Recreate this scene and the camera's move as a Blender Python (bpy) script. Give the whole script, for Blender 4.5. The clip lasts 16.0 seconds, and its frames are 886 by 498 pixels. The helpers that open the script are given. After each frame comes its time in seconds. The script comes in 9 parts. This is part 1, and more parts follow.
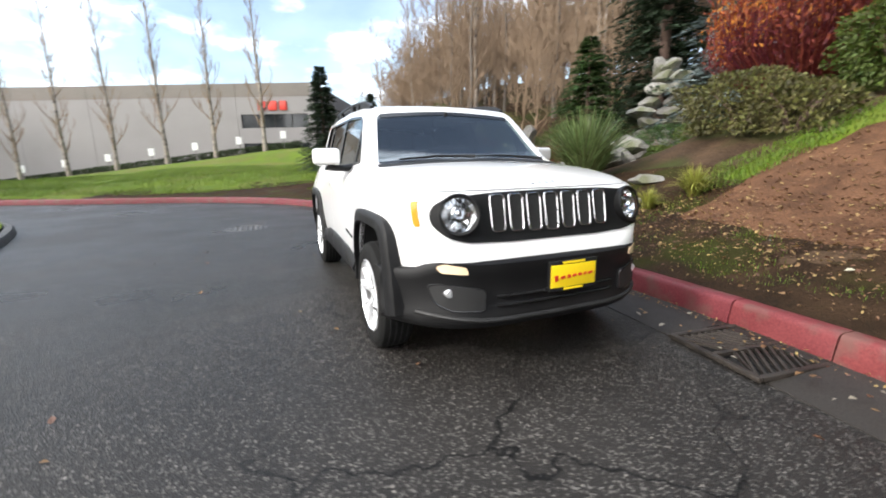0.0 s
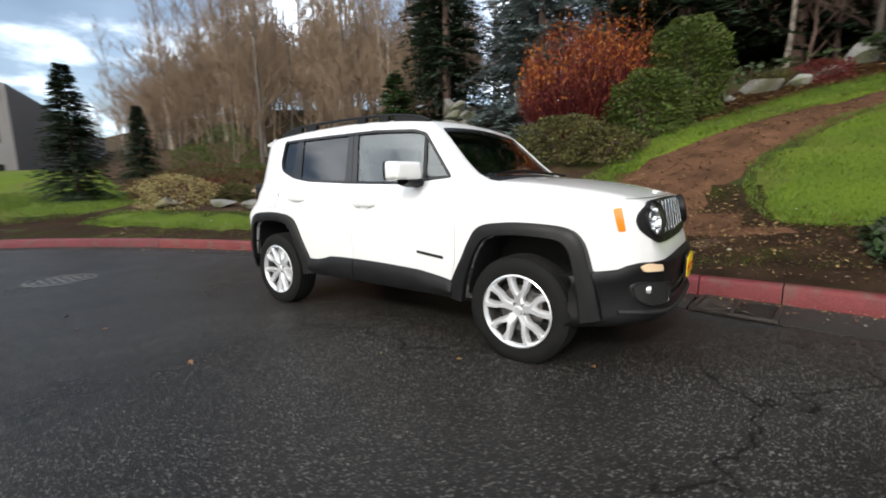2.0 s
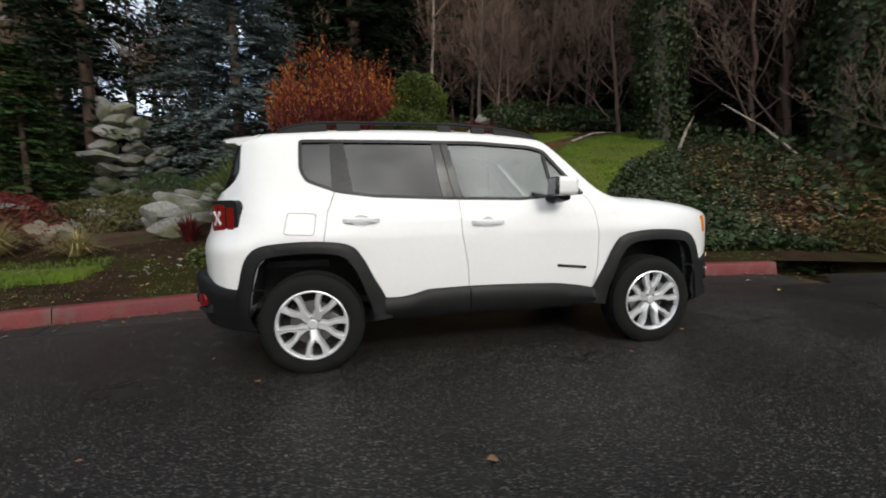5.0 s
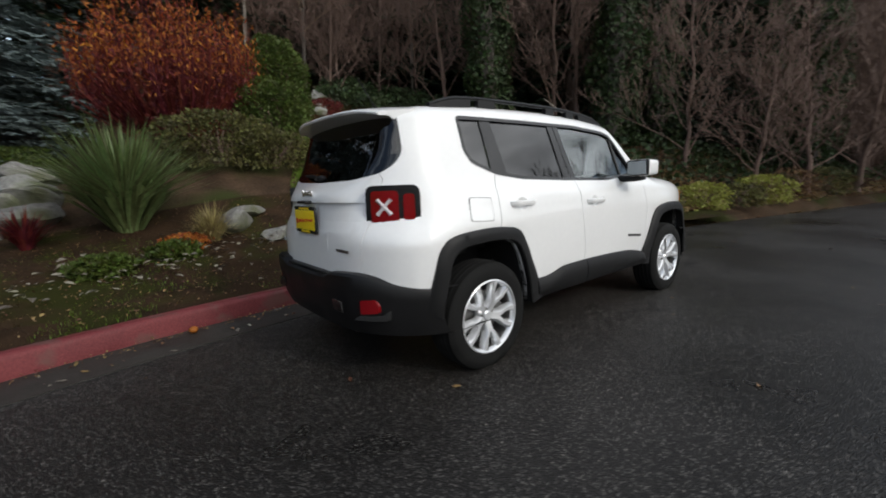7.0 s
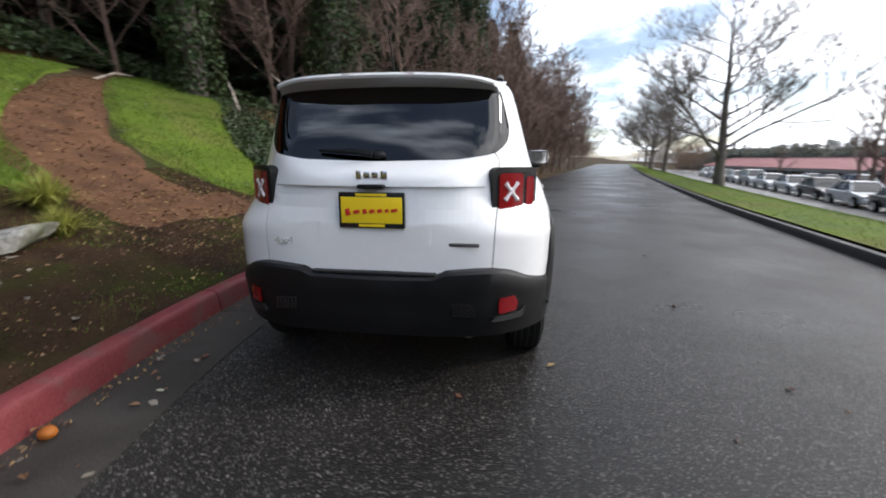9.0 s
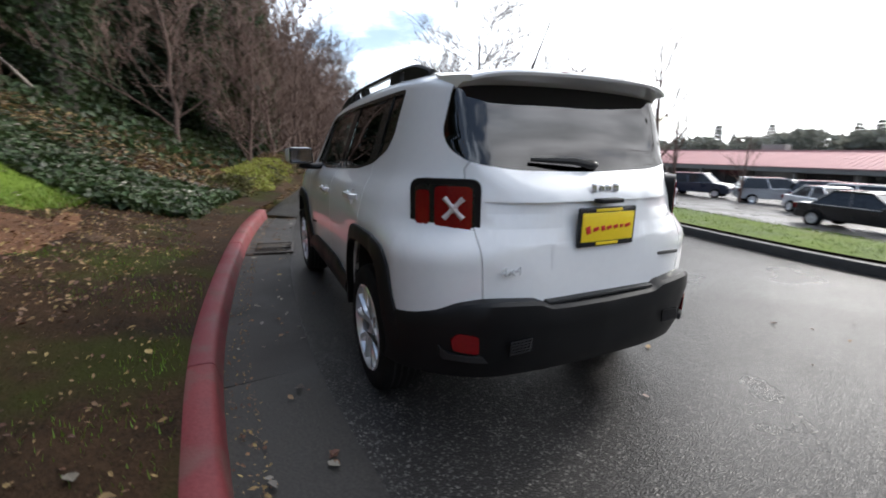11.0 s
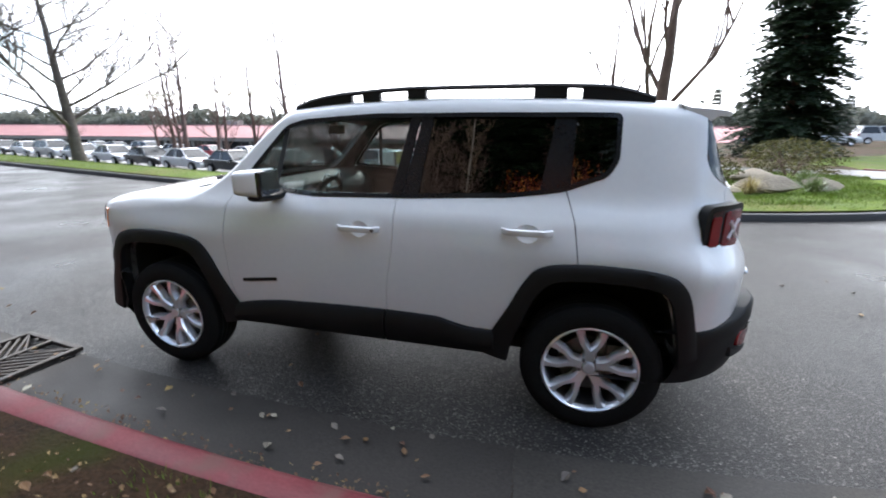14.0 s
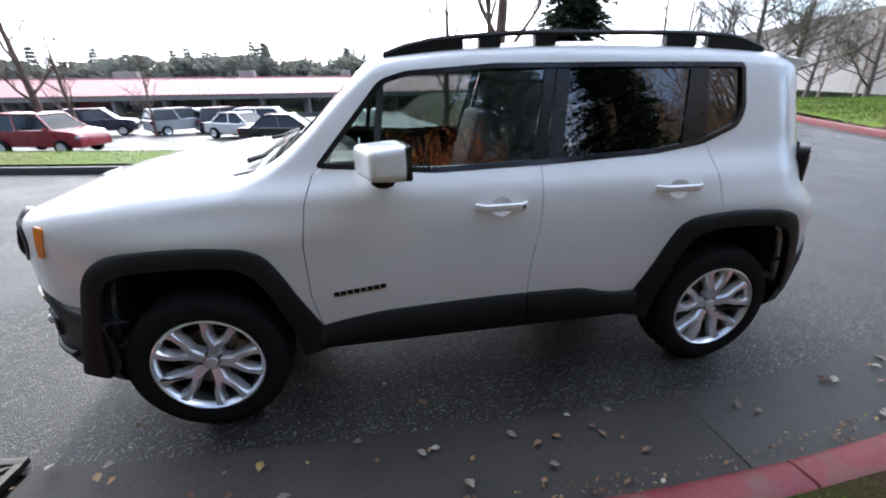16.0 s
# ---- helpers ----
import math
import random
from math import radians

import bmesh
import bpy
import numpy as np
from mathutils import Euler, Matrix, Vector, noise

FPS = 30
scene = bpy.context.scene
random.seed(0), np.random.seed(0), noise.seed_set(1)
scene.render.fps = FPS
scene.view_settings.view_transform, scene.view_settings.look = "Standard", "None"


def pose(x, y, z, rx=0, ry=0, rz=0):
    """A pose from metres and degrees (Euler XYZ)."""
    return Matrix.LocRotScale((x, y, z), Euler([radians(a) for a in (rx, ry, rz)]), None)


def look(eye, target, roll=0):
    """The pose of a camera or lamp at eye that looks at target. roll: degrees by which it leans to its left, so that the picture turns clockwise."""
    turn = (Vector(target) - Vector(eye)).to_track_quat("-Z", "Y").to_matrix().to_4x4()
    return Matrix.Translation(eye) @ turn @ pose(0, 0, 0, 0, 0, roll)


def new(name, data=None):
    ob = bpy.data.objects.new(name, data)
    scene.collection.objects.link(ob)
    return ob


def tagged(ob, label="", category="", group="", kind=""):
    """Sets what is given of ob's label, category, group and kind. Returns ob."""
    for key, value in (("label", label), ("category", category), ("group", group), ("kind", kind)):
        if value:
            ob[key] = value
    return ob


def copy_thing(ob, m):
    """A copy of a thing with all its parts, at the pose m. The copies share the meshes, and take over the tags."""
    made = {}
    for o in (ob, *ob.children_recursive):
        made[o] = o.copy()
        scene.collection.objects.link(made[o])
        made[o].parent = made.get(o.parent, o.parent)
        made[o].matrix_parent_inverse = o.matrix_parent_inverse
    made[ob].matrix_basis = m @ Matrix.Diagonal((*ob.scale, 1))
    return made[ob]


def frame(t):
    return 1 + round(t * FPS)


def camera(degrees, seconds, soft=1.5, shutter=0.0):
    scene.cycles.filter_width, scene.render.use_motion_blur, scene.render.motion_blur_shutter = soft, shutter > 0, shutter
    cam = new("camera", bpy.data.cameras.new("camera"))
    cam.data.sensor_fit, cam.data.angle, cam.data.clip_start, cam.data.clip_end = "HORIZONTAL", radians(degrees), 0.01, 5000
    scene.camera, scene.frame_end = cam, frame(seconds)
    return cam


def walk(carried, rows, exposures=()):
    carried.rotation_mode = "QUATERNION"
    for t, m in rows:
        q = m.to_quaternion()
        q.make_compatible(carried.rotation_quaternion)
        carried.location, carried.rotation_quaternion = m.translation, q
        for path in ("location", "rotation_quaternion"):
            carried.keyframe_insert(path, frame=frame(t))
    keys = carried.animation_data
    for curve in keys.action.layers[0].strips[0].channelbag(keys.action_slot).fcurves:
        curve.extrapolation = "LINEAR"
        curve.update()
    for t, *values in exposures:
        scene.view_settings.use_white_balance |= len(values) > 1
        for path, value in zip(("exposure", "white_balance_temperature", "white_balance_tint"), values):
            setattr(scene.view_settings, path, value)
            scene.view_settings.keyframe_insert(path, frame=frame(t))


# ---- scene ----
cam = camera(93.0, 16.0, soft=1.8, shutter=0.5)
PATH = [
    (0, (3.896, -1.444, 1.202), (2.09, -0.693, 0.786), -0.9),
    (0.5, (3.635, -1.959, 1.183), (1.92, -1.001, 0.811), -2.0),
    (1, (3.292, -2.442, 1.177), (1.679, -1.316, 0.816), -2.5),
    (1.5, (2.89, -2.851, 1.146), (1.484, -1.468, 0.814), -1.8),
    (2, (2.423, -3.202, 1.142), (1.256, -1.607, 0.837), -1.0),
    (2.5, (1.894, -3.487, 1.119), (0.98, -1.737, 0.799), -1.6),
    (3, (1.306, -3.677, 1.118), (0.586, -1.832, 0.841), -2.3),
    (3.5, (0.736, -3.809, 1.109), (0.317, -1.867, 0.875), -2.1),
    (4, (0.172, -3.83, 1.114), (0.05, -1.849, 0.868), -3.2),
    (4.2, (-0.056, -3.828, 1.103), (-0.046, -1.839, 0.894), -3.1),
    (6.3, (-2.462, -3.186, 1.203), (-1.487, -1.465, 0.911), -0.4),
    (6.5, (-2.675, -3.058, 1.207), (-1.587, -1.408, 0.902), -1.3),
    (7, (-3.111, -2.652, 1.202), (-1.854, -1.131, 0.875), -2.1),
    (7.5, (-3.475, -2.205, 1.203), (-1.984, -0.928, 0.823), -2.2),
    (8, (-3.723, -1.701, 1.193), (-2.011, -0.74, 0.809), -2.4),
    (8.5, (-3.934, -1.147, 1.227), (-2.074, -0.542, 0.808), -0.7),
    (9, (-3.999, -0.594, 1.219), (-2.06, -0.344, 0.799), 0.3),
    (9.2, (-3.972, -0.367, 1.222), (-2.019, -0.253, 0.804), -0.9),
    (11.3, (-3.249, 1.667, 1.331), (-1.587, 0.666, 0.845), -0.3),
    (11.5, (-3.133, 1.822, 1.363), (-1.558, 0.703, 0.85), -1.4),
    (12, (-2.808, 2.187, 1.413), (-1.412, 0.85, 0.898), -1.7),
    (12.5, (-2.411, 2.457, 1.432), (-1.226, 0.935, 0.902), -0.5),
    (13, (-1.965, 2.64, 1.446), (-0.993, 0.992, 0.863), 0.6),
    (13.5, (-1.493, 2.798, 1.466), (-0.762, 1.047, 0.835), 0.5),
    (14, (-1.041, 2.866, 1.516), (-0.559, 1.006, 0.96), 0.2),
    (14.5, (-0.609, 2.914, 1.556), (-0.267, 1.025, 0.994), -0.6),
    (15, (-0.187, 2.871, 1.553), (-0.103, 0.971, 0.932), -1.6),
    (15.5, (0.229, 2.787, 1.553), (0.052, 0.912, 0.882), -0.5),
    (16, (0.536, 2.593, 1.532), (0.199, 0.774, 0.774), -0.6),
]
walk(cam, [(t, look(eye, target, roll)) for t, eye, target, roll in PATH], exposures=[(0, 0.92, 6600, 10), (1, 0.55, 6600, 10), (2, 0.05, 6600, 9), (3.5, -0.35, 6600, 9), (4.2, -0.45, 6600, 9), (6.3, -0.65, 6500, 9), (7.2, -0.55, 6400, 9), (8, -0.25, 6400, 11), (9, 0.25, 6400, 12), (11.5, 0.5, 6300, 11), (12.5, 0.72, 6200, 11), (14, 1.2, 6150, 11), (16, 1.2, 5950, 12)])

# ---------------- light ----------------
SUN_AZ, SUN_EL = radians(-80), radians(31)
SUN_DIR = Vector((math.cos(SUN_EL) * math.cos(SUN_AZ), math.cos(SUN_EL) * math.sin(SUN_AZ), math.sin(SUN_EL)))


def build_world():
    w = bpy.data.worlds.new("sky")
    scene.world = w
    w.use_nodes = True
    nt = w.node_tree
    nt.nodes.clear()
    N, L = nt.nodes.new, nt.links.new
    out = N("ShaderNodeOutputWorld")
    bg = N("ShaderNodeBackground")
    bg.inputs["Strength"].default_value = 0.15
    sky = N("ShaderNodeTexSky")
    sky.sky_type, sky.sun_disc = "NISHITA", False
    sky.sun_elevation, sky.sun_rotation = SUN_EL, math.pi / 2 - SUN_AZ
    sky.air_density, sky.dust_density, sky.ozone_density = 1.0, 1.2, 1.5
    # broken cloud: blue gaps away from the sun, bright thin cloud round it
    tc = N("ShaderNodeTexCoord")
    sep = N("ShaderNodeSeparateXYZ")
    L(tc.outputs["Generated"], sep.inputs[0])
    up = N("ShaderNodeMath"); up.operation = "MAXIMUM"; up.inputs[1].default_value = 0.0
    L(sep.outputs["Z"], up.inputs[0])
    add = N("ShaderNodeMath"); add.operation = "ADD"; add.inputs[1].default_value = 0.22
    L(up.outputs[0], add.inputs[0])
    comb = N("ShaderNodeCombineXYZ")
    for k in "XY":
        dv = N("ShaderNodeMath"); dv.operation = "DIVIDE"
        L(sep.outputs[k], dv.inputs[0]); L(add.outputs[0], dv.inputs[1]); L(dv.outputs[0], comb.inputs[k])
    no = N("ShaderNodeTexNoise")
    no.inputs["Scale"].default_value, no.inputs["Detail"].default_value, no.inputs["Roughness"].default_value = 1.7, 8, 0.56
    L(comb.outputs[0], no.inputs["Vector"])
    dot = N("ShaderNodeVectorMath"); dot.operation = "DOT_PRODUCT"; dot.inputs[1].default_value = SUN_DIR
    L(tc.outputs["Generated"], dot.inputs[0])
    glow = N("ShaderNodeMapRange"); glow.interpolation_type = "SMOOTHSTEP"
    for k, v in (("From Min", 0.05), ("From Max", 0.97), ("To Min", 0.0), ("To Max", 1.0)):
        glow.inputs[k].default_value = v
    L(dot.outputs["Value"], glow.inputs["Value"])
    sm = N("ShaderNodeMath"); sm.operation = "MULTIPLY_ADD"; sm.inputs[1].default_value = 0.25
    L(glow.outputs[0], sm.inputs[0]); L(no.outputs["Fac"], sm.inputs[2])
    cov = N("ShaderNodeMapRange"); cov.interpolation_type = "SMOOTHSTEP"
    for k, v in (("From Min", 0.50), ("From Max", 0.68), ("To Min", 0.08), ("To Max", 0.96)):
        cov.inputs[k].default_value = v
    L(sm.outputs[0], cov.inputs["Value"])
    lum = N("ShaderNodeMapRange")
    for k, v in (("From Min", 0.0), ("From Max", 1.0), ("To Min", 10.5), ("To Max", 10.0)):
        lum.inputs[k].default_value = v
    L(glow.outputs[0], lum.inputs["Value"])
    # the cloud is far brighter close round the hidden sun
    near = N("ShaderNodeMath"); near.operation = "POWER"; near.inputs[1].default_value = 3.0
    L(glow.outputs[0], near.inputs[0])
    lum2 = N("ShaderNodeMath"); lum2.operation = "MULTIPLY_ADD"; lum2.inputs[1].default_value = 6.0
    L(near.outputs[0], lum2.inputs[0]); L(lum.outputs[0], lum2.inputs[2])
    # sunlit cloud faces opposite the sun
    away = N("ShaderNodeMapRange"); away.interpolation_type = "SMOOTHSTEP"
    for k, v in (("From Min", -0.85), ("From Max", 0.0), ("To Min", 1.0), ("To Max", 0.0)):
        away.inputs[k].default_value = v
    L(dot.outputs["Value"], away.inputs["Value"])
    lum3 = N("ShaderNodeMath"); lum3.operation = "MULTIPLY_ADD"; lum3.inputs[1].default_value = 17.0
    L(away.outputs[0], lum3.inputs[0]); L(lum2.outputs[0], lum3.inputs[2])
    # bellies and bright rims of the clouds
    n2 = N("ShaderNodeTexNoise")
    n2.inputs["Scale"].default_value, n2.inputs["Detail"].default_value = 3.1, 5
    L(comb.outputs[0], n2.inputs["Vector"])
    rim = N("ShaderNodeMapRange")
    for k, v in (("From Min", 0.3), ("From Max", 0.7), ("To Min", 0.6), ("To Max", 1.5)):
        rim.inputs[k].default_value = v
    L(n2.outputs["Fac"], rim.inputs["Value"])
    lum = N("ShaderNodeMath"); lum.operation = "MULTIPLY"
    L(lum3.outputs[0], lum.inputs[0]); L(rim.outputs[0], lum.inputs[1])
    # cloud is cool away from the sun and nearly white round it
    tint = N("ShaderNodeMix"); tint.data_type = "RGBA"
    tint.inputs["A"].default_value, tint.inputs["B"].default_value = (0.86, 0.975, 1.13, 1), (0.985, 0.985, 0.985, 1)
    L(glow.outputs[0], tint.inputs["Factor"])
    cc = N("ShaderNodeVectorMath"); cc.operation = "SCALE"
    L(tint.outputs["Result"], cc.inputs[0]); L(lum.outputs[0], cc.inputs["Scale"])
    mix = N("ShaderNodeMix"); mix.data_type = "RGBA"
    L(cov.outputs[0], mix.inputs["Factor"]); L(sky.outputs[0], mix.inputs["A"]); L(cc.outputs[0], mix.inputs["B"])
    L(mix.outputs["Result"], bg.inputs["Color"]); L(bg.outputs[0], out.inputs["Surface"])


build_world()
sun = bpy.data.lights.new("sun", "SUN")
sun.energy, sun.angle, sun.color = 1.9, radians(9), (1.0, 0.95, 0.87)
sun_ob = new("sun", sun)
sun_ob.matrix_world = look(SUN_DIR * 50, (0, 0, 0))


# ---------------- materials ----------------
def rgba(c):
    return (*c, 1.0) if len(c) == 3 else c


def surf(name, c1, c2, rough=(0.5, 0.7), scale=6.0, fine=60.0, bump=0.15, dist=0.01, metal=0.0, coat=0.0, c3=None,
         rand=0.0, spec=0.5, island=False, coords="Object", patch=None):
    """A procedural surface: two scales of noise between two colours, fine relief, and some spread per object or island."""
    m = bpy.data.materials.new(name)
    m.use_nodes = True
    nt = m.node_tree
    N, L = nt.nodes.new, nt.links.new
    b = nt.nodes["Principled BSDF"]
    tc = N("ShaderNodeTexCoord")
    n1, n2 = N("ShaderNodeTexNoise"), N("ShaderNodeTexNoise")
    n1.inputs["Scale"].default_value, n1.inputs["Detail"].default_value = scale, 5
    n2.inputs["Scale"].default_value, n2.inputs["Detail"].default_value = fine, 4
    for n in (n1, n2):
        L(tc.outputs[coords], n.inputs["Vector"])
    ad = N("ShaderNodeMath"); ad.operation = "ADD"
    L(n1.outputs["Fac"], ad.inputs[0]); L(n2.outputs["Fac"], ad.inputs[1])
    mr = N("ShaderNodeMapRange")
    mr.inputs["From Min"].default_value, mr.inputs["From Max"].default_value = 0.72, 1.28
    L(ad.outputs[0], mr.inputs["Value"])
    mx = N("ShaderNodeMix"); mx.data_type = "RGBA"
    mx.inputs["A"].default_value, mx.inputs["B"].default_value = rgba(c1), rgba(c2)
    L(mr.outputs[0], mx.inputs["Factor"])
    col = mx.outputs["Result"]
    if c3:
        n3 = N("ShaderNodeTexNoise"); n3.inputs["Scale"].default_value = patch or scale * 0.35
        n3.inputs["Detail"].default_value = 3
        L(tc.outputs[coords], n3.inputs["Vector"])
        r3 = N("ShaderNodeMapRange"); r3.inputs["From Min"].default_value, r3.inputs["From Max"].default_value = 0.5, 0.64
        L(n3.outputs["Fac"], r3.inputs["Value"])
        m3 = N("ShaderNodeMix"); m3.data_type = "RGBA"
        L(r3.outputs[0], m3.inputs["Factor"]); L(col, m3.inputs["A"]); m3.inputs["B"].default_value = rgba(c3)
        col = m3.outputs["Result"]
    if rand:
        if island:
            src = N("ShaderNodeNewGeometry").outputs["Random Per Island"]
        else:
            src = N("ShaderNodeObjectInfo").outputs["Random"]
        rr = N("ShaderNodeMapRange"); rr.inputs["To Min"].default_value, rr.inputs["To Max"].default_value = 1 - rand, 1 + rand
        L(src, rr.inputs["Value"])
        hs = N("ShaderNodeHueSaturation")
        rh = N("ShaderNodeMapRange"); rh.inputs["To Min"].default_value, rh.inputs["To Max"].default_value = 0.5 - rand * 0.06, 0.5 + rand * 0.06
        L(src, rh.inputs["Value"]); L(rh.outputs[0], hs.inputs["Hue"])
        L(rr.outputs[0], hs.inputs["Value"]); L(col, hs.inputs["Color"])
        col = hs.outputs["Color"]
    L(col, b.inputs["Base Color"])
    ro = N("ShaderNodeMapRange")
    ro.inputs["From Min"].default_value, ro.inputs["From Max"].default_value = 0.3, 0.7
    ro.inputs["To Min"].default_value, ro.inputs["To Max"].default_value = rough
    L(n1.outputs["Fac"], ro.inputs["Value"]); L(ro.outputs[0], b.inputs["Roughness"])
    b.inputs["Metallic"].default_value, b.inputs["Coat Weight"].default_value = metal, coat
    b.inputs["Specular IOR Level"].default_value = spec
    if coat:
        b.inputs["Coat Roughness"].default_value = 0.04
    if bump:
        bp = N("ShaderNodeBump")
        bp.inputs["Strength"].default_value, bp.inputs["Distance"].default_value = bump, dist
        L(n2.outputs["Fac"], bp.inputs["Height"]); L(bp.outputs[0], b.inputs["Normal"])
    return m


def leaf_surf(name, c1, c2, rand=0.35, rough=0.5, glow=0.25):
    """Thin foliage: some light passes through, and every leaf has its own tone."""
    m = surf(name, c1, c2, (rough, rough + 0.15), 1.3, 14, 0, rand=rand, island=True, spec=0.35)
    nt = m.node_tree
    b = nt.nodes["Principled BSDF"]
    b.inputs["Subsurface Weight"].default_value = 0.0
    t = nt.nodes.new("ShaderNodeBsdfTranslucent")
    ms = nt.nodes.new("ShaderNodeMixShader"); ms.inputs[0].default_value = glow
    col = b.inputs["Base Color"].links[0].from_socket
    nt.links.new(col, t.inputs["Color"])
    nt.links.new(b.outputs[0], ms.inputs[1]); nt.links.new(t.outputs[0], ms.inputs[2])
    nt.links.new(ms.outputs[0], nt.nodes["Material Output"].inputs["Surface"])
    return m


def glass_surf(name, tint, gloss=0.04, edge=0.85):
    m = bpy.data.materials.new(name)
    m.use_nodes = True
    nt = m.node_tree
    nt.nodes.clear()
    N, L = nt.nodes.new, nt.links.new
    out, tr, gl, ms, lw = N("ShaderNodeOutputMaterial"), N("ShaderNodeBsdfTransparent"), N("ShaderNodeBsdfGlossy"), N("ShaderNodeMixShader"), N("ShaderNodeLayerWeight")
    tr.inputs["Color"].default_value = rgba(tint)
    gl.inputs["Roughness"].default_value = 0.012
    lw.inputs["Blend"].default_value = 0.5
    pw = N("ShaderNodeMath"); pw.operation = "POWER"; pw.inputs[1].default_value = 4.0
    L(lw.outputs["Facing"], pw.inputs[0])
    mr = N("ShaderNodeMapRange"); mr.inputs["To Min"].default_value, mr.inputs["To Max"].default_value = gloss, edge
    L(pw.outputs[0], mr.inputs["Value"])
    L(mr.outputs[0], ms.inputs[0]); L(tr.outputs[0], ms.inputs[1]); L(gl.outputs[0], ms.inputs[2]); L(ms.outputs[0], out.inputs["Surface"])
    return m


M = {}
M["paint"] = surf("white_paint", (0.80, 0.80, 0.80), (0.83, 0.83, 0.825), (0.3, 0.36), 1.5, 30, 0.0, coat=1.0)
M["clad"] = surf("black_plastic", (0.006, 0.006, 0.0065), (0.012, 0.012, 0.0125), (0.42, 0.56), 5, 420, 0.25, 0.0006, spec=0.25)
M["gloss_black"] = surf("gloss_black", (0.012, 0.012, 0.013), (0.018, 0.018, 0.019), (0.12, 0.2), 5, 90, 0.0)
M["trim"] = surf("dark_trim", (0.010, 0.010, 0.0105), (0.018, 0.018, 0.018), (0.55, 0.7), 9, 200, 0.2, 0.001)
M["seat"] = surf("seat_cloth", (0.014, 0.014, 0.015), (0.026, 0.026, 0.027), (0.8, 0.95), 12, 260, 0.4, 0.002)
M["chrome"] = surf("chrome", (0.72, 0.73, 0.75), (0.8, 0.8, 0.81), (0.06, 0.14), 8, 60, 0.0, metal=1.0)
M["alloy"] = surf("alloy", (0.80, 0.81, 0.83), (0.88, 0.89, 0.90), (0.16, 0.26), 6, 120, 0.05, 0.001, metal=0.6)
M["tyre"] = surf("tyre_rubber", (0.007, 0.007, 0.007), (0.013, 0.013, 0.0125), (0.7, 0.9), 8, 140, 0.3, 0.002, spec=0.15)
M["disc"] = surf("brake_steel", (0.12, 0.12, 0.12), (0.22, 0.21, 0.2), (0.35, 0.5), 12, 100, 0.2, 0.002, metal=0.8)
M["black"] = surf("under_black", (0.008, 0.008, 0.008), (0.014, 0.014, 0.014), (0.8, 0.95), 6, 50, 0.2)
M["red_lens"] = surf("red_lens", (0.15, 0.0015, 0.004), (0.22, 0.003, 0.006), (0.12, 0.2), 6, 90, 0.0, coat=0.25)
M["orange_lens"] = surf("orange_lens", (0.85, 0.22, 0.012), (0.9, 0.27, 0.02), (0.1, 0.16), 6, 90, 0.0, coat=1.0)
M["clear_lens"] = surf("clear_lens", (0.72, 0.73, 0.75), (0.82, 0.82, 0.83), (0.12, 0.2), 30, 160, 0.3, 0.004, metal=0.5, coat=1.0)
M["turn_lens"] = surf("turn_lens", (0.85, 0.6, 0.38), (0.9, 0.68, 0.45), (0.08, 0.14), 20, 90, 0.0, coat=1.0)
M["guide"] = surf("pale_light_guide", (0.58, 0.53, 0.54), (0.66, 0.61, 0.62), (0.15, 0.25), 20, 90, 0.0, coat=1.0)
M["yellow"] = surf("plate_yellow", (0.88, 0.62, 0.012), (0.92, 0.67, 0.02), (0.3, 0.4), 6, 60, 0.0)
M["plate_red"] = surf("plate_red", (0.55, 0.02, 0.015), (0.6, 0.03, 0.02), (0.35, 0.45), 6, 60, 0.0)
M["glass_front"] = glass_surf("clear_glass", (0.72, 0.78, 0.77), 0.14)
M["glass_wind"] = glass_surf("windscreen_glass", (0.50, 0.57, 0.58), 0.15)
M["glass_side"] = glass_surf("side_privacy_glass", (0.07, 0.07, 0.08), 0.13, 0.6)
M["lamp_glass"] = glass_surf("lamp_glass", (0.97, 0.98, 0.98), 0.03)
M["glass_rear"] = glass_surf("privacy_glass", (0.06, 0.06, 0.065), 0.085, 0.5)


# ---------------- mesh helpers ----------------
def link(name, bm, mats, parent=None, label="", smooth=None):
    """Links a bmesh as one mesh object. smooth: the angle in degrees up to which edges are rounded."""
    me = bpy.data.meshes.new(name)
    bm.to_mesh(me)
    bm.free()
    for m in (mats if isinstance(mats, (list, tuple)) else [mats]):
        me.materials.append(m)
    if smooth is not None:
        for p in me.polygons:
            p.use_smooth = True
        me.set_sharp_from_angle(angle=radians(smooth))
    ob = new(name, me)
    if parent is not None:
        ob.parent = parent
    if label:
        ob["label"] = label
    return ob


def part(name, bm, material, parent, label="", smooth=35):
    return link(name, bm, material, parent, label, smooth)


def base(name, label, category, at=(0, 0, 0), rz=0.0, group="", kind=""):
    ob = new(name)
    ob.empty_display_size = 0.2
    ob.matrix_basis = pose(*at, 0, 0, rz)
    return tagged(ob, label, category, group, kind)


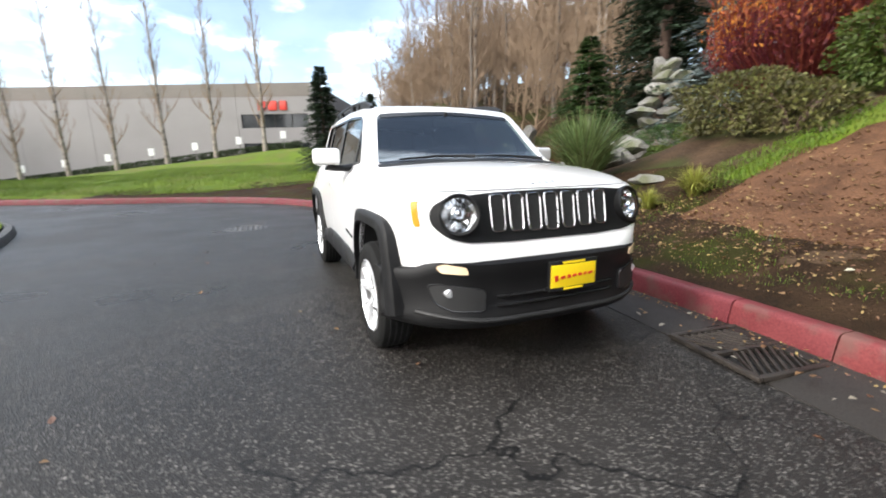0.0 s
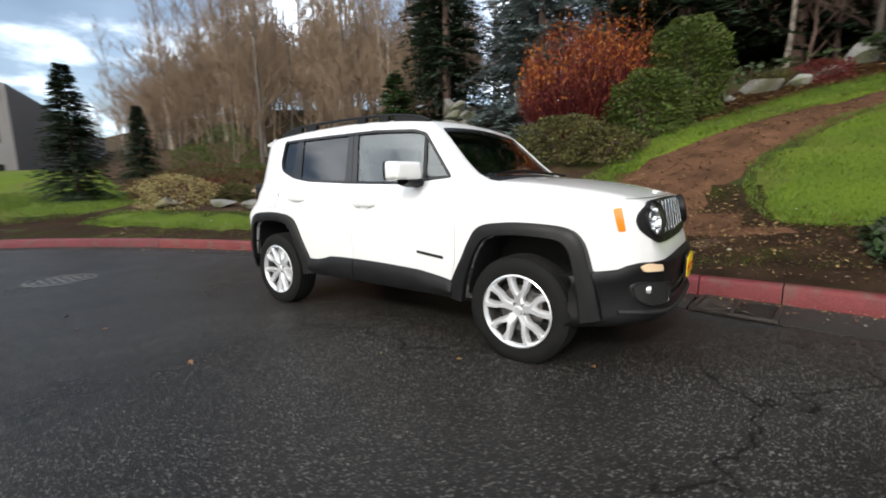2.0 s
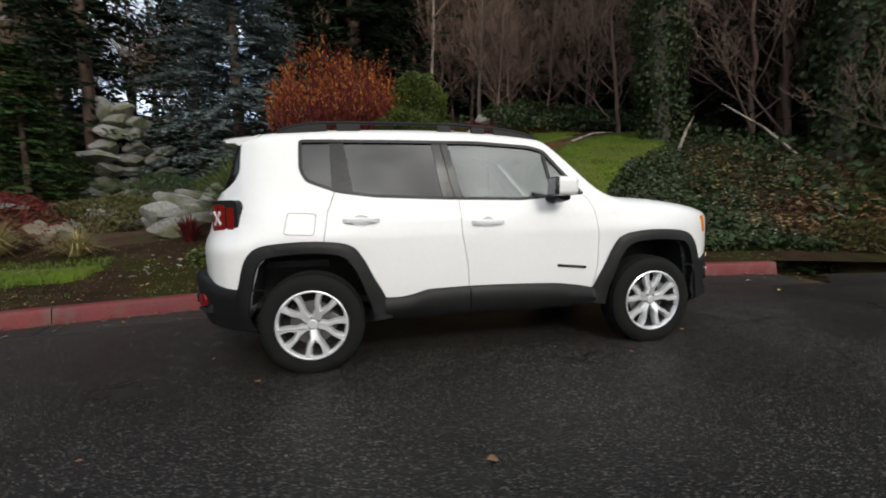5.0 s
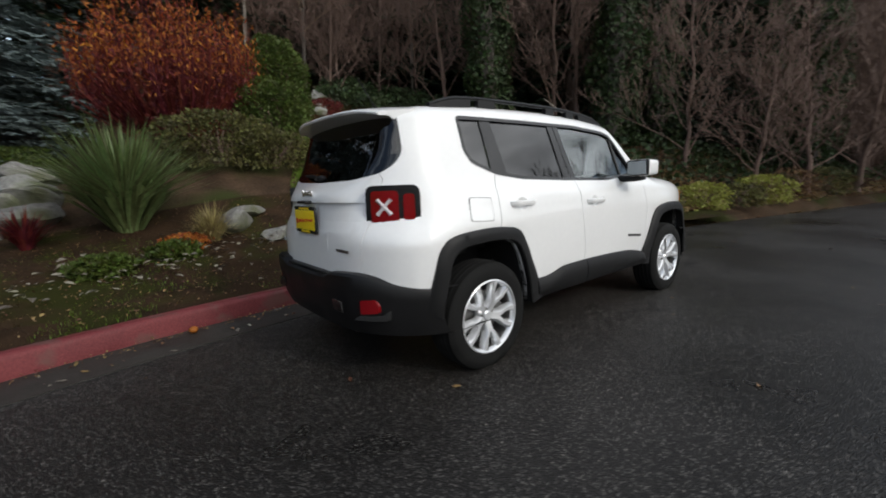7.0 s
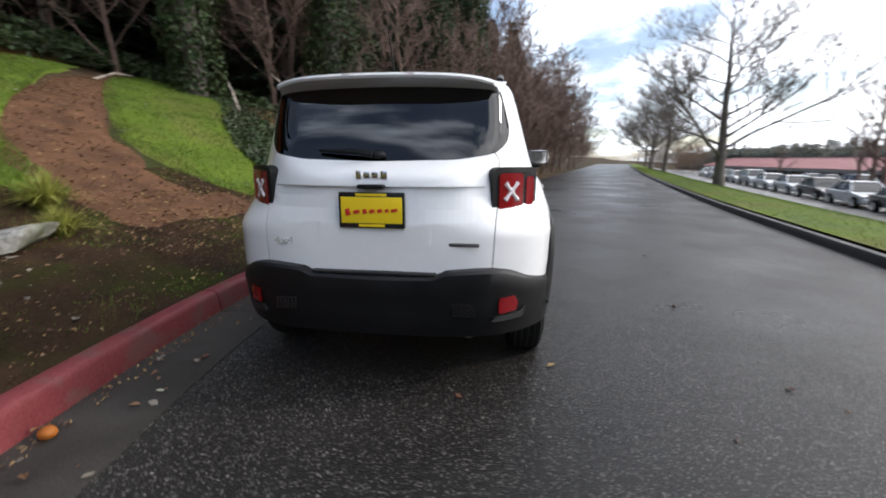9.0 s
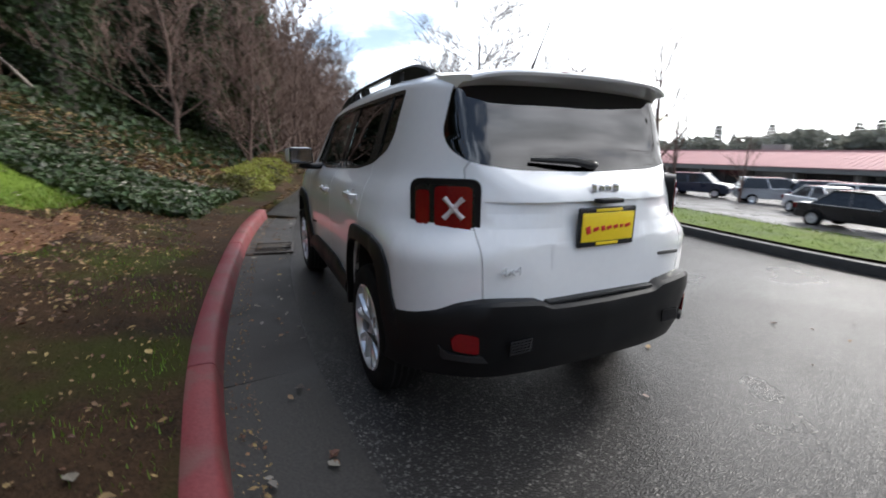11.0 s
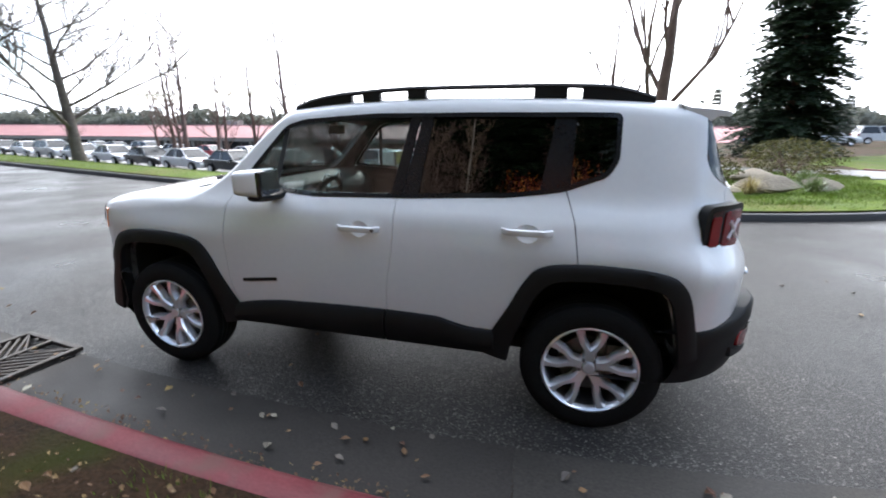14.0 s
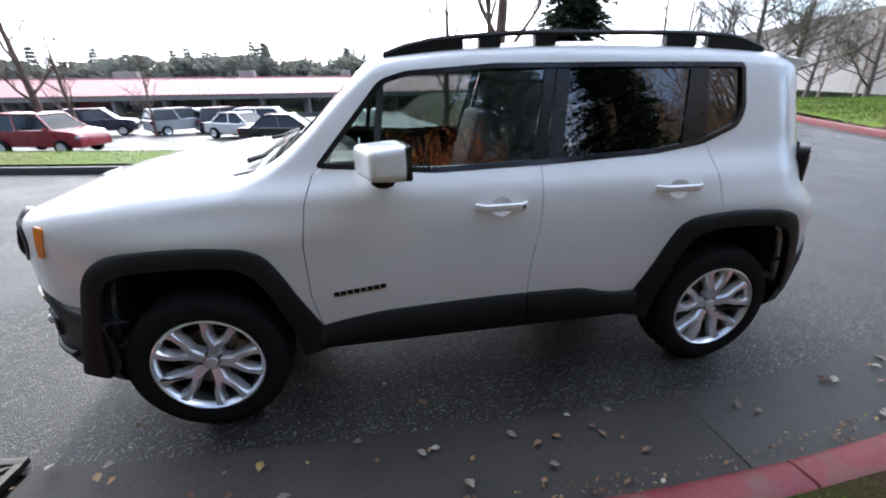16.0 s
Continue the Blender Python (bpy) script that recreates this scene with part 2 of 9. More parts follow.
def curve(xs, ys):
    """A smooth monotone-safe interpolation through a small table."""
    xs, ys = np.array(xs, float), np.array(ys, float)
    h, d = np.diff(xs), np.diff(ys) / np.diff(xs)
    m = np.zeros(len(xs))
    m[0], m[-1] = d[0], d[-1]
    for i in range(1, len(xs) - 1):
        if d[i - 1] * d[i] > 0:
            w1, w2 = 2 * h[i] + h[i - 1], h[i] + 2 * h[i - 1]
            m[i] = (w1 + w2) / (w1 / d[i - 1] + w2 / d[i])

    def f(x):
        x = min(max(x, xs[0]), xs[-1])
        i = min(max(int(np.searchsorted(xs, x)) - 1, 0), len(h) - 1)
        t = (x - xs[i]) / h[i]
        return ((1 + 2 * t) * (1 - t) ** 2 * ys[i] + t * (1 - t) ** 2 * h[i] * m[i] + t * t * (3 - 2 * t) * ys[i + 1] + t * t * (t - 1) * h[i] * m[i + 1])
    return f


def box(bm, size, at=(0, 0, 0), bevel=0.0, rot=None, seg=2):
    m = Matrix.Translation(at) @ (rot or Matrix()) @ Matrix.Diagonal((*size, 1))
    r = bmesh.ops.create_cube(bm, size=1, matrix=m)
    if bevel:
        es = list({e for v in r["verts"] for e in v.link_edges})
        bmesh.ops.bevel(bm, geom=es, offset=bevel, segments=seg, profile=0.6, affect="EDGES")
    return bm


def boxes(*items):
    bm = bmesh.new()
    for it in items:
        box(bm, *it)
    return bm


def tube(bm, pts, radii, sides=6, caps=True):
    """A tapered tube along points."""
    rings = []
    n = len(pts)
    pts = [Vector(p) for p in pts]
    for i, p in enumerate(pts):
        d = (pts[min(i + 1, n - 1)] - pts[max(i - 1, 0)]).normalized()
        a = d.orthogonal().normalized() if i == 0 else (a - d * a.dot(d)).normalized()
        b = d.cross(a)
        r = radii[i] if isinstance(radii, (list, tuple)) else radii
        rings.append([bm.verts.new(p + (a * math.cos(k * 2 * math.pi / sides) + b * math.sin(k * 2 * math.pi / sides)) * r) for k in range(sides)])
    for q, s in zip(rings, rings[1:]):
        for k in range(sides):
            bm.faces.new((q[k], q[(k + 1) % sides], s[(k + 1) % sides], s[k]))
    if caps:
        bm.faces.new(rings[0][::-1])
        bm.faces.new(rings[-1])
    return bm


def lathe(bm, prof, sides=48, axis="y", at=(0, 0, 0), close=False):
    """Turns a profile of (radius, along) round an axis."""
    rings = []
    for r, h in prof:
        ring = []
        for k in range(sides):
            a = 2 * math.pi * k / sides
            c, s = r * math.cos(a), r * math.sin(a)
            p = {"y": (c, h, s), "x": (h, c, s), "z": (c, s, h)}[axis]
            ring.append(bm.verts.new(Vector(p) + Vector(at)))
        rings.append(ring)
    pairs = list(zip(rings, rings[1:])) + ([(rings[-1], rings[0])] if close else [])
    for q, s in pairs:
        for k in range(sides):
            bm.faces.new((q[k], q[(k + 1) % sides], s[(k + 1) % sides], s[k]))
    return rings


def rounded(poly, r, seg=5):
    """A polygon with its corners rounded."""
    out = []
    n = len(poly)
    for i in range(n):
        p, a, b = Vector(poly[i]), Vector(poly[i - 1]), Vector(poly[(i + 1) % n])
        rr = min(r, (a - p).length * 0.45, (b - p).length * 0.45)
        s, e = p + (a - p).normalized() * rr, p + (b - p).normalized() * rr
        for k in range(seg + 1):
            t = k / seg
            out.append(tuple(s * (1 - t) ** 2 + p * 2 * t * (1 - t) + e * t * t))
    return out


def sheet(poly, fmap, step=0.06, thick=0.0, back=None):
    """A flat polygon cut by a grid and laid on a surface: fmap(u, v) gives the place; back, where thick, that of the rear side."""
    bm = bmesh.new()
    bm.faces.new([bm.verts.new((u, v, 0)) for u, v in poly])
    us, vs = [p[0] for p in poly], [p[1] for p in poly]
    for lo, hi, no in ((min(us), max(us), (1, 0, 0)), (min(vs), max(vs), (0, 1, 0))):
        n = max(int((hi - lo) / step), 1)
        for i in range(1, n):
            c = lo + (hi - lo) * i / n
            bmesh.ops.bisect_plane(bm, geom=bm.verts[:] + bm.edges[:] + bm.faces[:], plane_co=(c * no[0], c * no[1], 0), plane_no=no)
    if thick:
        r = bmesh.ops.extrude_face_region(bm, geom=bm.faces[:])
        for v in r["geom"]:
            if isinstance(v, bmesh.types.BMVert):
                v.co.z = thick
    for v in bm.verts:
        u, w, k = v.co
        v.co = (back or fmap)(u, w) if (thick and k < thick * 0.5) else fmap(u, w)
    bmesh.ops.recalc_face_normals(bm, faces=bm.faces[:])
    return bm


def prism(bm, poly, axis, lo, hi):
    """A polygon in the plane across an axis, drawn out from lo to hi."""
    def at(u, v, h):
        return {"y": (u, h, v), "x": (h, u, v), "z": (u, v, h)}[axis]
    a, b = [bm.verts.new(at(u, v, lo)) for u, v in poly], [bm.verts.new(at(u, v, hi)) for u, v in poly]
    fs = [bm.faces.new(a), bm.faces.new(b[::-1])]
    n = len(poly)
    for i in range(n):
        fs.append(bm.faces.new((a[i], b[i], b[(i + 1) % n], a[(i + 1) % n])))
    bmesh.ops.recalc_face_normals(bm, faces=fs)
    return bm


def ribbon(path, width):
    """The outline of a band of that width along a path in a plane."""
    l, r = [], []
    n = len(path)
    for i, p in enumerate(path):
        d = Vector(path[min(i + 1, n - 1)]) - Vector(path[max(i - 1, 0)])
        d.normalize()
        q = Vector((-d.y, d.x)) * width / 2
        l.append(tuple(Vector(p) + q)); r.append(tuple(Vector(p) - q))
    return l + r[::-1]


def bool_cut(ob, bm, op="DIFFERENCE"):
    """Cuts bm out of ob; a cut that fails or leaves pieces of the cutter is tried again from a hair's breadth aside."""
    def reach(me):
        co = np.empty(len(me.vertices) * 3)
        me.vertices.foreach_get("co", co)
        co = co.reshape(-1, 3)
        return co.min(0), co.max(0)
    lo, hi = reach(ob.data)
    count = len(ob.data.vertices)
    for k in range(6):
        bm.transform(Matrix.Translation((0.0003 * k, 0.0002 * k, 0.0003 * k)))
        me = bpy.data.meshes.new("cutter")
        bm.to_mesh(me)
        c = new("cutter", me)
        md = ob.modifiers.new("cut", "BOOLEAN")
        md.operation, md.solver, md.object = op, "EXACT", c
        done = bpy.data.meshes.new_from_object(ob.evaluated_get(bpy.context.evaluated_depsgraph_get()))
        ob.modifiers.clear()
        bpy.data.objects.remove(c)
        if len(done.vertices) > 100 and len(done.vertices) != count:
            a, b = reach(done)
            if (a > lo - 1e-4).all() and (b < hi + 1e-4).all() and ((b - a) > (hi - lo) * 0.9).all():
                ob.data = done
                break
    bm.free()
    return ob

# ---------------- the parked car: body form ----------------
TOP = curve([-2.05, -2.04, -2.03, -2.0, -1.95, -1.87, -1.81, -1.78, -1.76, -1.72, -1.6, -1.4, -1.0, -0.5, 0, 0.3, 0.45, 0.5, 0.98, 1.05, 1.3, 1.65, 1.86, 1.93, 1.957, 1.98, 2.0, 2.02, 2.035, 2.05],
            [0.9, 1.08, 1.13, 1.165, 1.205, 1.29, 1.40, 1.50, 1.57, 1.625, 1.655, 1.672, 1.695, 1.702, 1.687, 1.66, 1.63, 1.595, 1.205, 1.19, 1.172, 1.125, 1.076, 1.052, 1.02, 0.92, 0.82, 0.77, 0.735, 0.70])
WIDE = curve([-2.05, -2.04, -2.02, -2.0, -1.95, -1.88, -1.78, -1.68, -1.5, -1.0, 0, 0.8, 1.2, 1.5, 1.7, 1.84, 1.88, 1.91, 1.935, 1.96, 2.0, 2.03, 2.05],
             [0.30, 0.42, 0.52, 0.585, 0.68, 0.755, 0.822, 0.855, 0.872, 0.877, 0.874, 0.870, 0.864, 0.842, 0.80, 0.748, 0.725, 0.704, 0.683, 0.657, 0.61, 0.54, 0.45])
LEAN = curve([0.3, 0.45, 0.6, 0.75, 0.9, 1.0, 1.08, 1.13, 1.18, 1.3, 1.55, 1.62, 1.75], [-0.05, -0.02, -0.005, 0, -0.002, -0.012, -0.034, -0.062, -0.088, -0.126, -0.203, -0.228, -0.275])
CROWN = curve([-2.05, -1.95, -1.75, -1.5, 0.3, 0.5, 1.0, 1.5, 1.9, 2.05], [0.03, 0.03, 0.03, 0.03, 0.03, 0.03, 0.035, 0.04, 0.03, 0.02])
ROUND = curve([-2.05, -1.9, -1.75, -1.5, 0.3, 0.5, 0.95, 1.1, 1.8, 1.95, 2.05], [0.05, 0.05, 0.06, 0.07, 0.065, 0.05, 0.05, 0.075, 0.085, 0.06, 0.04])
FLOOR = curve([-2.05, -1.7, -1.4, 1.4, 1.7, 1.85, 2.05], [0.55, 0.45, 0.34, 0.34, 0.42, 0.56, 0.655])


WIDE_HIGH = curve([-2.05, -2.03, -2.0, -1.95, -1.9, -1.85, -1.8, -1.75, -1.7, -1.6, -1.5], [0.17, 0.32, 0.435, 0.535, 0.615, 0.68, 0.73, 0.772, 0.807, 0.85, 0.872])
WIDE_LOW = curve([-2.05, -2.04, -2.02, -2.0, -1.95, -1.88, -1.78, -1.68, -1.5], [0.28, 0.39, 0.49, 0.56, 0.672, 0.772, 0.85, 0.88, 0.880])


def width(x, z):
    if x > -1.5:
        return WIDE(x)
    t = min(max((z - 0.84) / 0.19, 0.0), 1.0)
    t = t * t * (3 - 2 * t)
    return WIDE_LOW(x) * (1 - t) + WIDE_HIGH(x) * t


def side_y(x, z):
    # the flanks swell over the wheels and carry a soft shoulder under the windows
    swell = (0.018 * math.exp(-((x - 1.24) / 0.42) ** 2) + 0.028 * math.exp(-((x + 1.36) / 0.40) ** 2)) * math.exp(-((z - 0.92) / 0.085) ** 2)
    crest = 0.010 * math.exp(-((z - 1.075) / 0.03) ** 2) * (1 if abs(x) < 1.2 else max(0.0, 1 - (abs(x) - 1.2) / 0.4))
    return width(x, z) + LEAN(z) + swell + crest


def top_z(x, y):
    ze = TOP(x) - CROWN(x)
    ye = max(side_y(x, ze), 0.05)
    return ze + CROWN(x) * (1 - min(abs(y) / ye, 1.0) ** 2)


def inside(x, y, z):
    return abs(y) < side_y(x, z) and z < top_z(x, y)


def end_x(y, z, front=True):
    """The place of the nose or tail surface at y, z."""
    a, b = (1.55, 2.05) if front else (-1.6, -2.05)
    for _ in range(18):
        m = (a + b) / 2
        a, b = (m, b) if inside(m, y, z) else (a, m)
    return a


def section(x, inset=0.0):
    t, c, r, zb = TOP(x), CROWN(x), ROUND(x), FLOOR(x)
    ze = t - c
    pts = [(0.0, zb), (side_y(x, zb) * 0.5, zb), (side_y(x, zb) * 0.9, zb)]
    z0, z1 = zb + 0.02, ze - r
    pts += [(side_y(x, z0 + (z1 - z0) * k / 25), z0 + (z1 - z0) * k / 25) for k in range(26)]
    ye = side_y(x, ze)
    A, C = Vector(pts[-1]), Vector((ye, ze))
    yb = max(ye - r * 1.3, 0.02)
    B = Vector((yb, top_z(x, yb)))
    for k in range(1, 8):
        q = k / 8
        pts.append(tuple(A * (1 - q) ** 2 + C * 2 * q * (1 - q) + B * q * q))
    pts += [(yb * (1 - k / 10), top_z(x, yb * (1 - k / 10))) for k in range(11)]
    if inset:
        cy, cz = 0.0, (zb + t) / 2
        pts = [(y * (1 - inset / max(side_y(x, 0.75), 0.2)), cz + (z - cz) * (1 - 2 * inset / (t - zb))) for y, z in pts]
    return pts


def loft(bm, xs, inset=0.0, mat=0, flip=False):
    rings = []
    for x in xs:
        h = section(x, inset)
        full = [(y, z) for y, z in h] + [(-y, z) for y, z in h[-2:0:-1]]
        rings.append([bm.verts.new((x * (1 - inset / 2.05), y, z)) for y, z in full])
    n = len(rings[0])
    fs = [bm.faces.new(rings[0]), bm.faces.new(rings[-1][::-1])]
    for a, b in zip(rings, rings[1:]):
        for k in range(n):
            fs.append(bm.faces.new((a[k], b[k], b[(k + 1) % n], a[(k + 1) % n])))
    for f in fs:
        f.material_index = mat
    bmesh.ops.recalc_face_normals(bm, faces=fs)
    if flip:
        bmesh.ops.reverse_faces(bm, faces=fs)
    return fs


XS = sorted(set([round(v, 4) for v in np.r_[np.linspace(-2.05, -1.7, 26), np.linspace(-1.7, 0.4, 36), np.linspace(0.4, 1.1, 20), np.linspace(1.1, 1.8, 16), np.linspace(1.8, 2.05, 20)]]))

car = base("parked_car", "white compact four-wheel-drive with black cladding, parked at the red kerb", "car")

# outlines in the side view (x, z)
DLO = [(-1.338, 1.585), (-1.338, 1.37), (-1.292, 1.292), (-1.093, 1.218), (-0.838, 1.182), (-0.338, 1.160), (0.232, 1.146), (0.745, 1.185), (0.448, 1.525), (0.335, 1.558), (-0.078, 1.587), (-0.671, 1.590), (-1.145, 1.588)]
ARCH_OUT = [(-0.482, 0.48), (-0.465, 0.55), (-0.44, 0.63), (-0.388, 0.80), (-0.325, 0.868), (-0.23, 0.893), (0.0, 0.905), (0.20, 0.889), (0.29, 0.856), (0.352, 0.775), (0.42, 0.64), (0.475, 0.54), (0.52, 0.45), (0.55, 0.365)]
ARCH_IN = [(-0.385, 0.42), (-0.375, 0.50), (-0.35, 0.62), (-0.312, 0.752), (-0.265, 0.80), (-0.19, 0.814), (0.0, 0.824), (0.16, 0.812), (0.235, 0.781), (0.29, 0.708), (0.345, 0.58), (0.385, 0.47), (0.405, 0.38), (0.412, 0.345)]


def arch(points, cx, flip):
    return [(cx + (-dx if flip else dx), z) for dx, z in points]


def build_shell():
    bm = bmesh.new()
    loft(bm, XS)
    ref = bm.copy()
    ob = link("body", bm, [M["paint"], M["trim"]])
    cut = bmesh.new()
    loft(cut, XS[::2] + ([XS[-1]] if len(XS) % 2 == 0 else []), 0.032, 1)
    bool_cut(ob, cut)
    cut = bmesh.new()
    for cx, fl in ((1.285, True), (-1.285, False)):
        pin = arch(ARCH_IN, cx, fl)
        pin = [(x, z) for x, z in pin] + [(pin[-1][0], 0.1), (pin[0][0], 0.1)]
        for lo, hi in ((0.52, 1.3), (-1.3, -0.52)):
            prism(cut, pin, "y", lo, hi)
    bool_cut(ob, cut)
    cut = bmesh.new()
    prism(cut, rounded(DLO, 0.035), "y", -1.4, 1.4)
    bool_cut(ob, cut)
    cut = bmesh.new()
    prism(cut, rounded([(0.985, -0.71), (1.0, 0), (0.985, 0.71), (0.515, 0.585), (0.5, 0), (0.515, -0.585)], 0.05), "z", 1.12, 2.2)
    prism(cut, rounded(REAR_GLASS, 0.06), "x", -2.3, -1.55)
    bool_cut(ob, cut)
    cut = bmesh.new()
    for s in (1, -1):
        prism(cut, [(s * 0.558 + 0.098 * math.cos(a), 0.925 + 0.098 * math.sin(a)) for a in np.linspace(0, 2 * math.pi, 33)[:-1]], "x", 1.7, 2.3)
    bool_cut(ob, cut)
    # shallow recess round the rear plate, under a ledge
    cut = bmesh.new()
    ys = np.linspace(-0.56, 0.56, 41)
    rows = []
    for z, dp in ((1.088, 0.020), (1.04, 0.018), (0.98, 0.013), (0.92, 0.006), (0.875, -0.004)):
        rows.append([cut.verts.new((end_x(y, z, False) + dp * (1 - (abs(y) / 0.57) ** 6) - 0.003 * (abs(y) / 0.57) ** 6, y, z)) for y in ys] + [cut.verts.new((-2.3, y, z)) for y in (0.56, -0.56)])
    n = len(rows[0])
    for a, b in zip(rows, rows[1:]):
        for k in range(n):
            cut.faces.new((a[k], a[(k + 1) % n], b[(k + 1) % n], b[k]))
    cut.faces.new(rows[0]); cut.faces.new(rows[-1])
    bmesh.ops.recalc_face_normals(cut, faces=cut.faces[:])
    bool_cut(ob, cut)
    # shut lines
    g = 0.0045
    for path in ([(0.69, 1.20), (0.755, 1.155), (0.792, 1.05), (0.816, 0.87), (0.81, 0.63), (0.775, 0.47), (0.745, 0.38)],
                 [(-0.255, 1.21), (-0.245, 0.92), (-0.205, 0.68), (-0.195, 0.30)],
                 [(-1.095, 1.26), (-1.155, 1.09), (-1.187, 0.88), (-1.187, 0.70)]):
        cut = bmesh.new()
        prism(cut, ribbon(path, g), "y", 0.6, 1.3)
        prism(cut, ribbon(path, g), "y", -1.3, -0.6)
        bool_cut(ob, cut)
    for s in (1, -1):
        cut = bmesh.new()
        prism(cut, ribbon([(0.93, s * 0.735), (1.1, s * 0.725), (1.5, s * 0.70), (1.8, s * 0.635), (1.99, s * 0.55)], 0.0045), "z", 1.0, 1.5)
        prism(cut, ribbon([(s * 0.57, 0.45), (s * 0.585, 0.85), (s * 0.60, 1.1), (s * 0.595, 1.22), (s * 0.54, 1.29)], 0.0045), "x", -2.3, -1.78)
        bool_cut(ob, cut)
    for span in (((1.85, 1.038), (2.2, 1.044), 0.72), ((-2.2, 0.60), (-1.90, 0.606), 0.60), ((1.015, 1.05), (1.021, 1.4), 0.76)):
        cut = bmesh.new()
        (xa, za), (xb, zb), yw = span
        prism(cut, [(xa, za), (xb, za), (xb, zb), (xa, zb)], "y", -yw, yw)
        bool_cut(ob, cut)
    cut = bmesh.new()
    for s in (1, -1):
        cup = Matrix.Diagonal((1, 1, 0.8, 1))
        for hx, hz in ((-0.055, 1.0), (-0.94, 1.035)):
            bmesh.ops.create_uvsphere(cut, u_segments=40, v_segments=24, radius=0.1, matrix=Matrix.Translation((hx, s * (side_y(hx, hz) + 0.083), hz)) @ cup)
    bool_cut(ob, cut)
    # smooth normals of the pressed outer skin, flat ones in the cuts
    from_bvh = BVHTree.FromBMesh(ref)
    ref.faces.ensure_lookup_table()
    ref.normal_update()
    me = ob.data
    bmw = bmesh.new()
    bmw.from_mesh(me)
    bmesh.ops.triangulate(bmw, faces=[f for f in bmw.faces if len(f.verts) > 4])
    # split into panels
    todo, islands = set(bmw.faces), []
    while todo:
        seed = [todo.pop()]
        isl = list(seed)
        while seed:
            f = seed.pop()
            for e in f.edges:
                for o in e.link_faces:
                    if o in todo:
                        todo.discard(o); seed.append(o); isl.append(o)
        islands.append(isl)
    for f in bmw.faces:
        f.smooth = True
    made = []
    for isl in islands:
        c = sum((f.calc_center_median() for f in isl), Vector()) / len(isl)
        pb = bmesh.new()
        vm = {}
        for f in isl:
            q = []
            for v in f.verts:
                if v not in vm:
                    vm[v] = pb.verts.new(v.co)
                q.append(vm[v])
            try:
                nf = pb.faces.new(q)
                nf.material_index, nf.smooth = f.material_index, True
            except ValueError:
                pass
        big = max(v.co.x for v in pb.verts) - min(v.co.x for v in pb.verts)
        if len(isl) < 12 or big < 0.05:
            pb.free()
            continue
        if big > 3:
            nm = "body"
        elif c.x > 1.0 and c.z > 0.95:
            nm = "hood"
        elif c.x < -1.7:
            nm = "tailgate"
        elif abs(c.y) > 0.5 and c.z > 0.5:
            nm = "front_door" if c.x > -0.2 else "rear_door"
        else:
            nm = "side_sill"
        o = link(nm, pb, [M["paint"], M["trim"]], car)
        ns = []
        mesh = o.data
        for p in mesh.polygons:
            for vi in p.vertices:
                loc, nr, idx, ds = from_bvh.find_nearest(mesh.vertices[vi].co)
                n = p.normal
                if ds is not None and ds < 0.0015 and nr.dot(p.normal) > 0.75:
                    rf = ref.faces[idx]
                    ws = [1 / ((v.co - loc).length + 1e-4) ** 2 for v in rf.verts]
                    n = sum((v.normal * w for v, w in zip(rf.verts, ws)), Vector()).normalized()
                ns.append(n)
        mesh.normals_split_custom_set([tuple(n) for n in ns])
        made.append(o)
    bpy.data.objects.remove(ob)
    ref.free()
    bmw.free()
    return made


from mathutils.bvhtree import BVHTree
REAR_GLASS = [(0.645, 1.37), (0.635, 1.30), (0.58, 1.245), (0.40, 1.214), (0.0, 1.205), (-0.40, 1.214), (-0.58, 1.245), (-0.635, 1.30), (-0.645, 1.37), (-0.585, 1.59), (0.585, 1.59)]
build_shell()


def on_side(s, off):
    return lambda u, v: (u, s * (side_y(u, v) + off), v)


def pane(name, poly, s, off, material, label="", th=0.004, r=0.012):
    return part(name, sheet(rounded(poly, r), on_side(s, off), 0.09, 1, on_side(s, off - th)), material, car, label, 40)


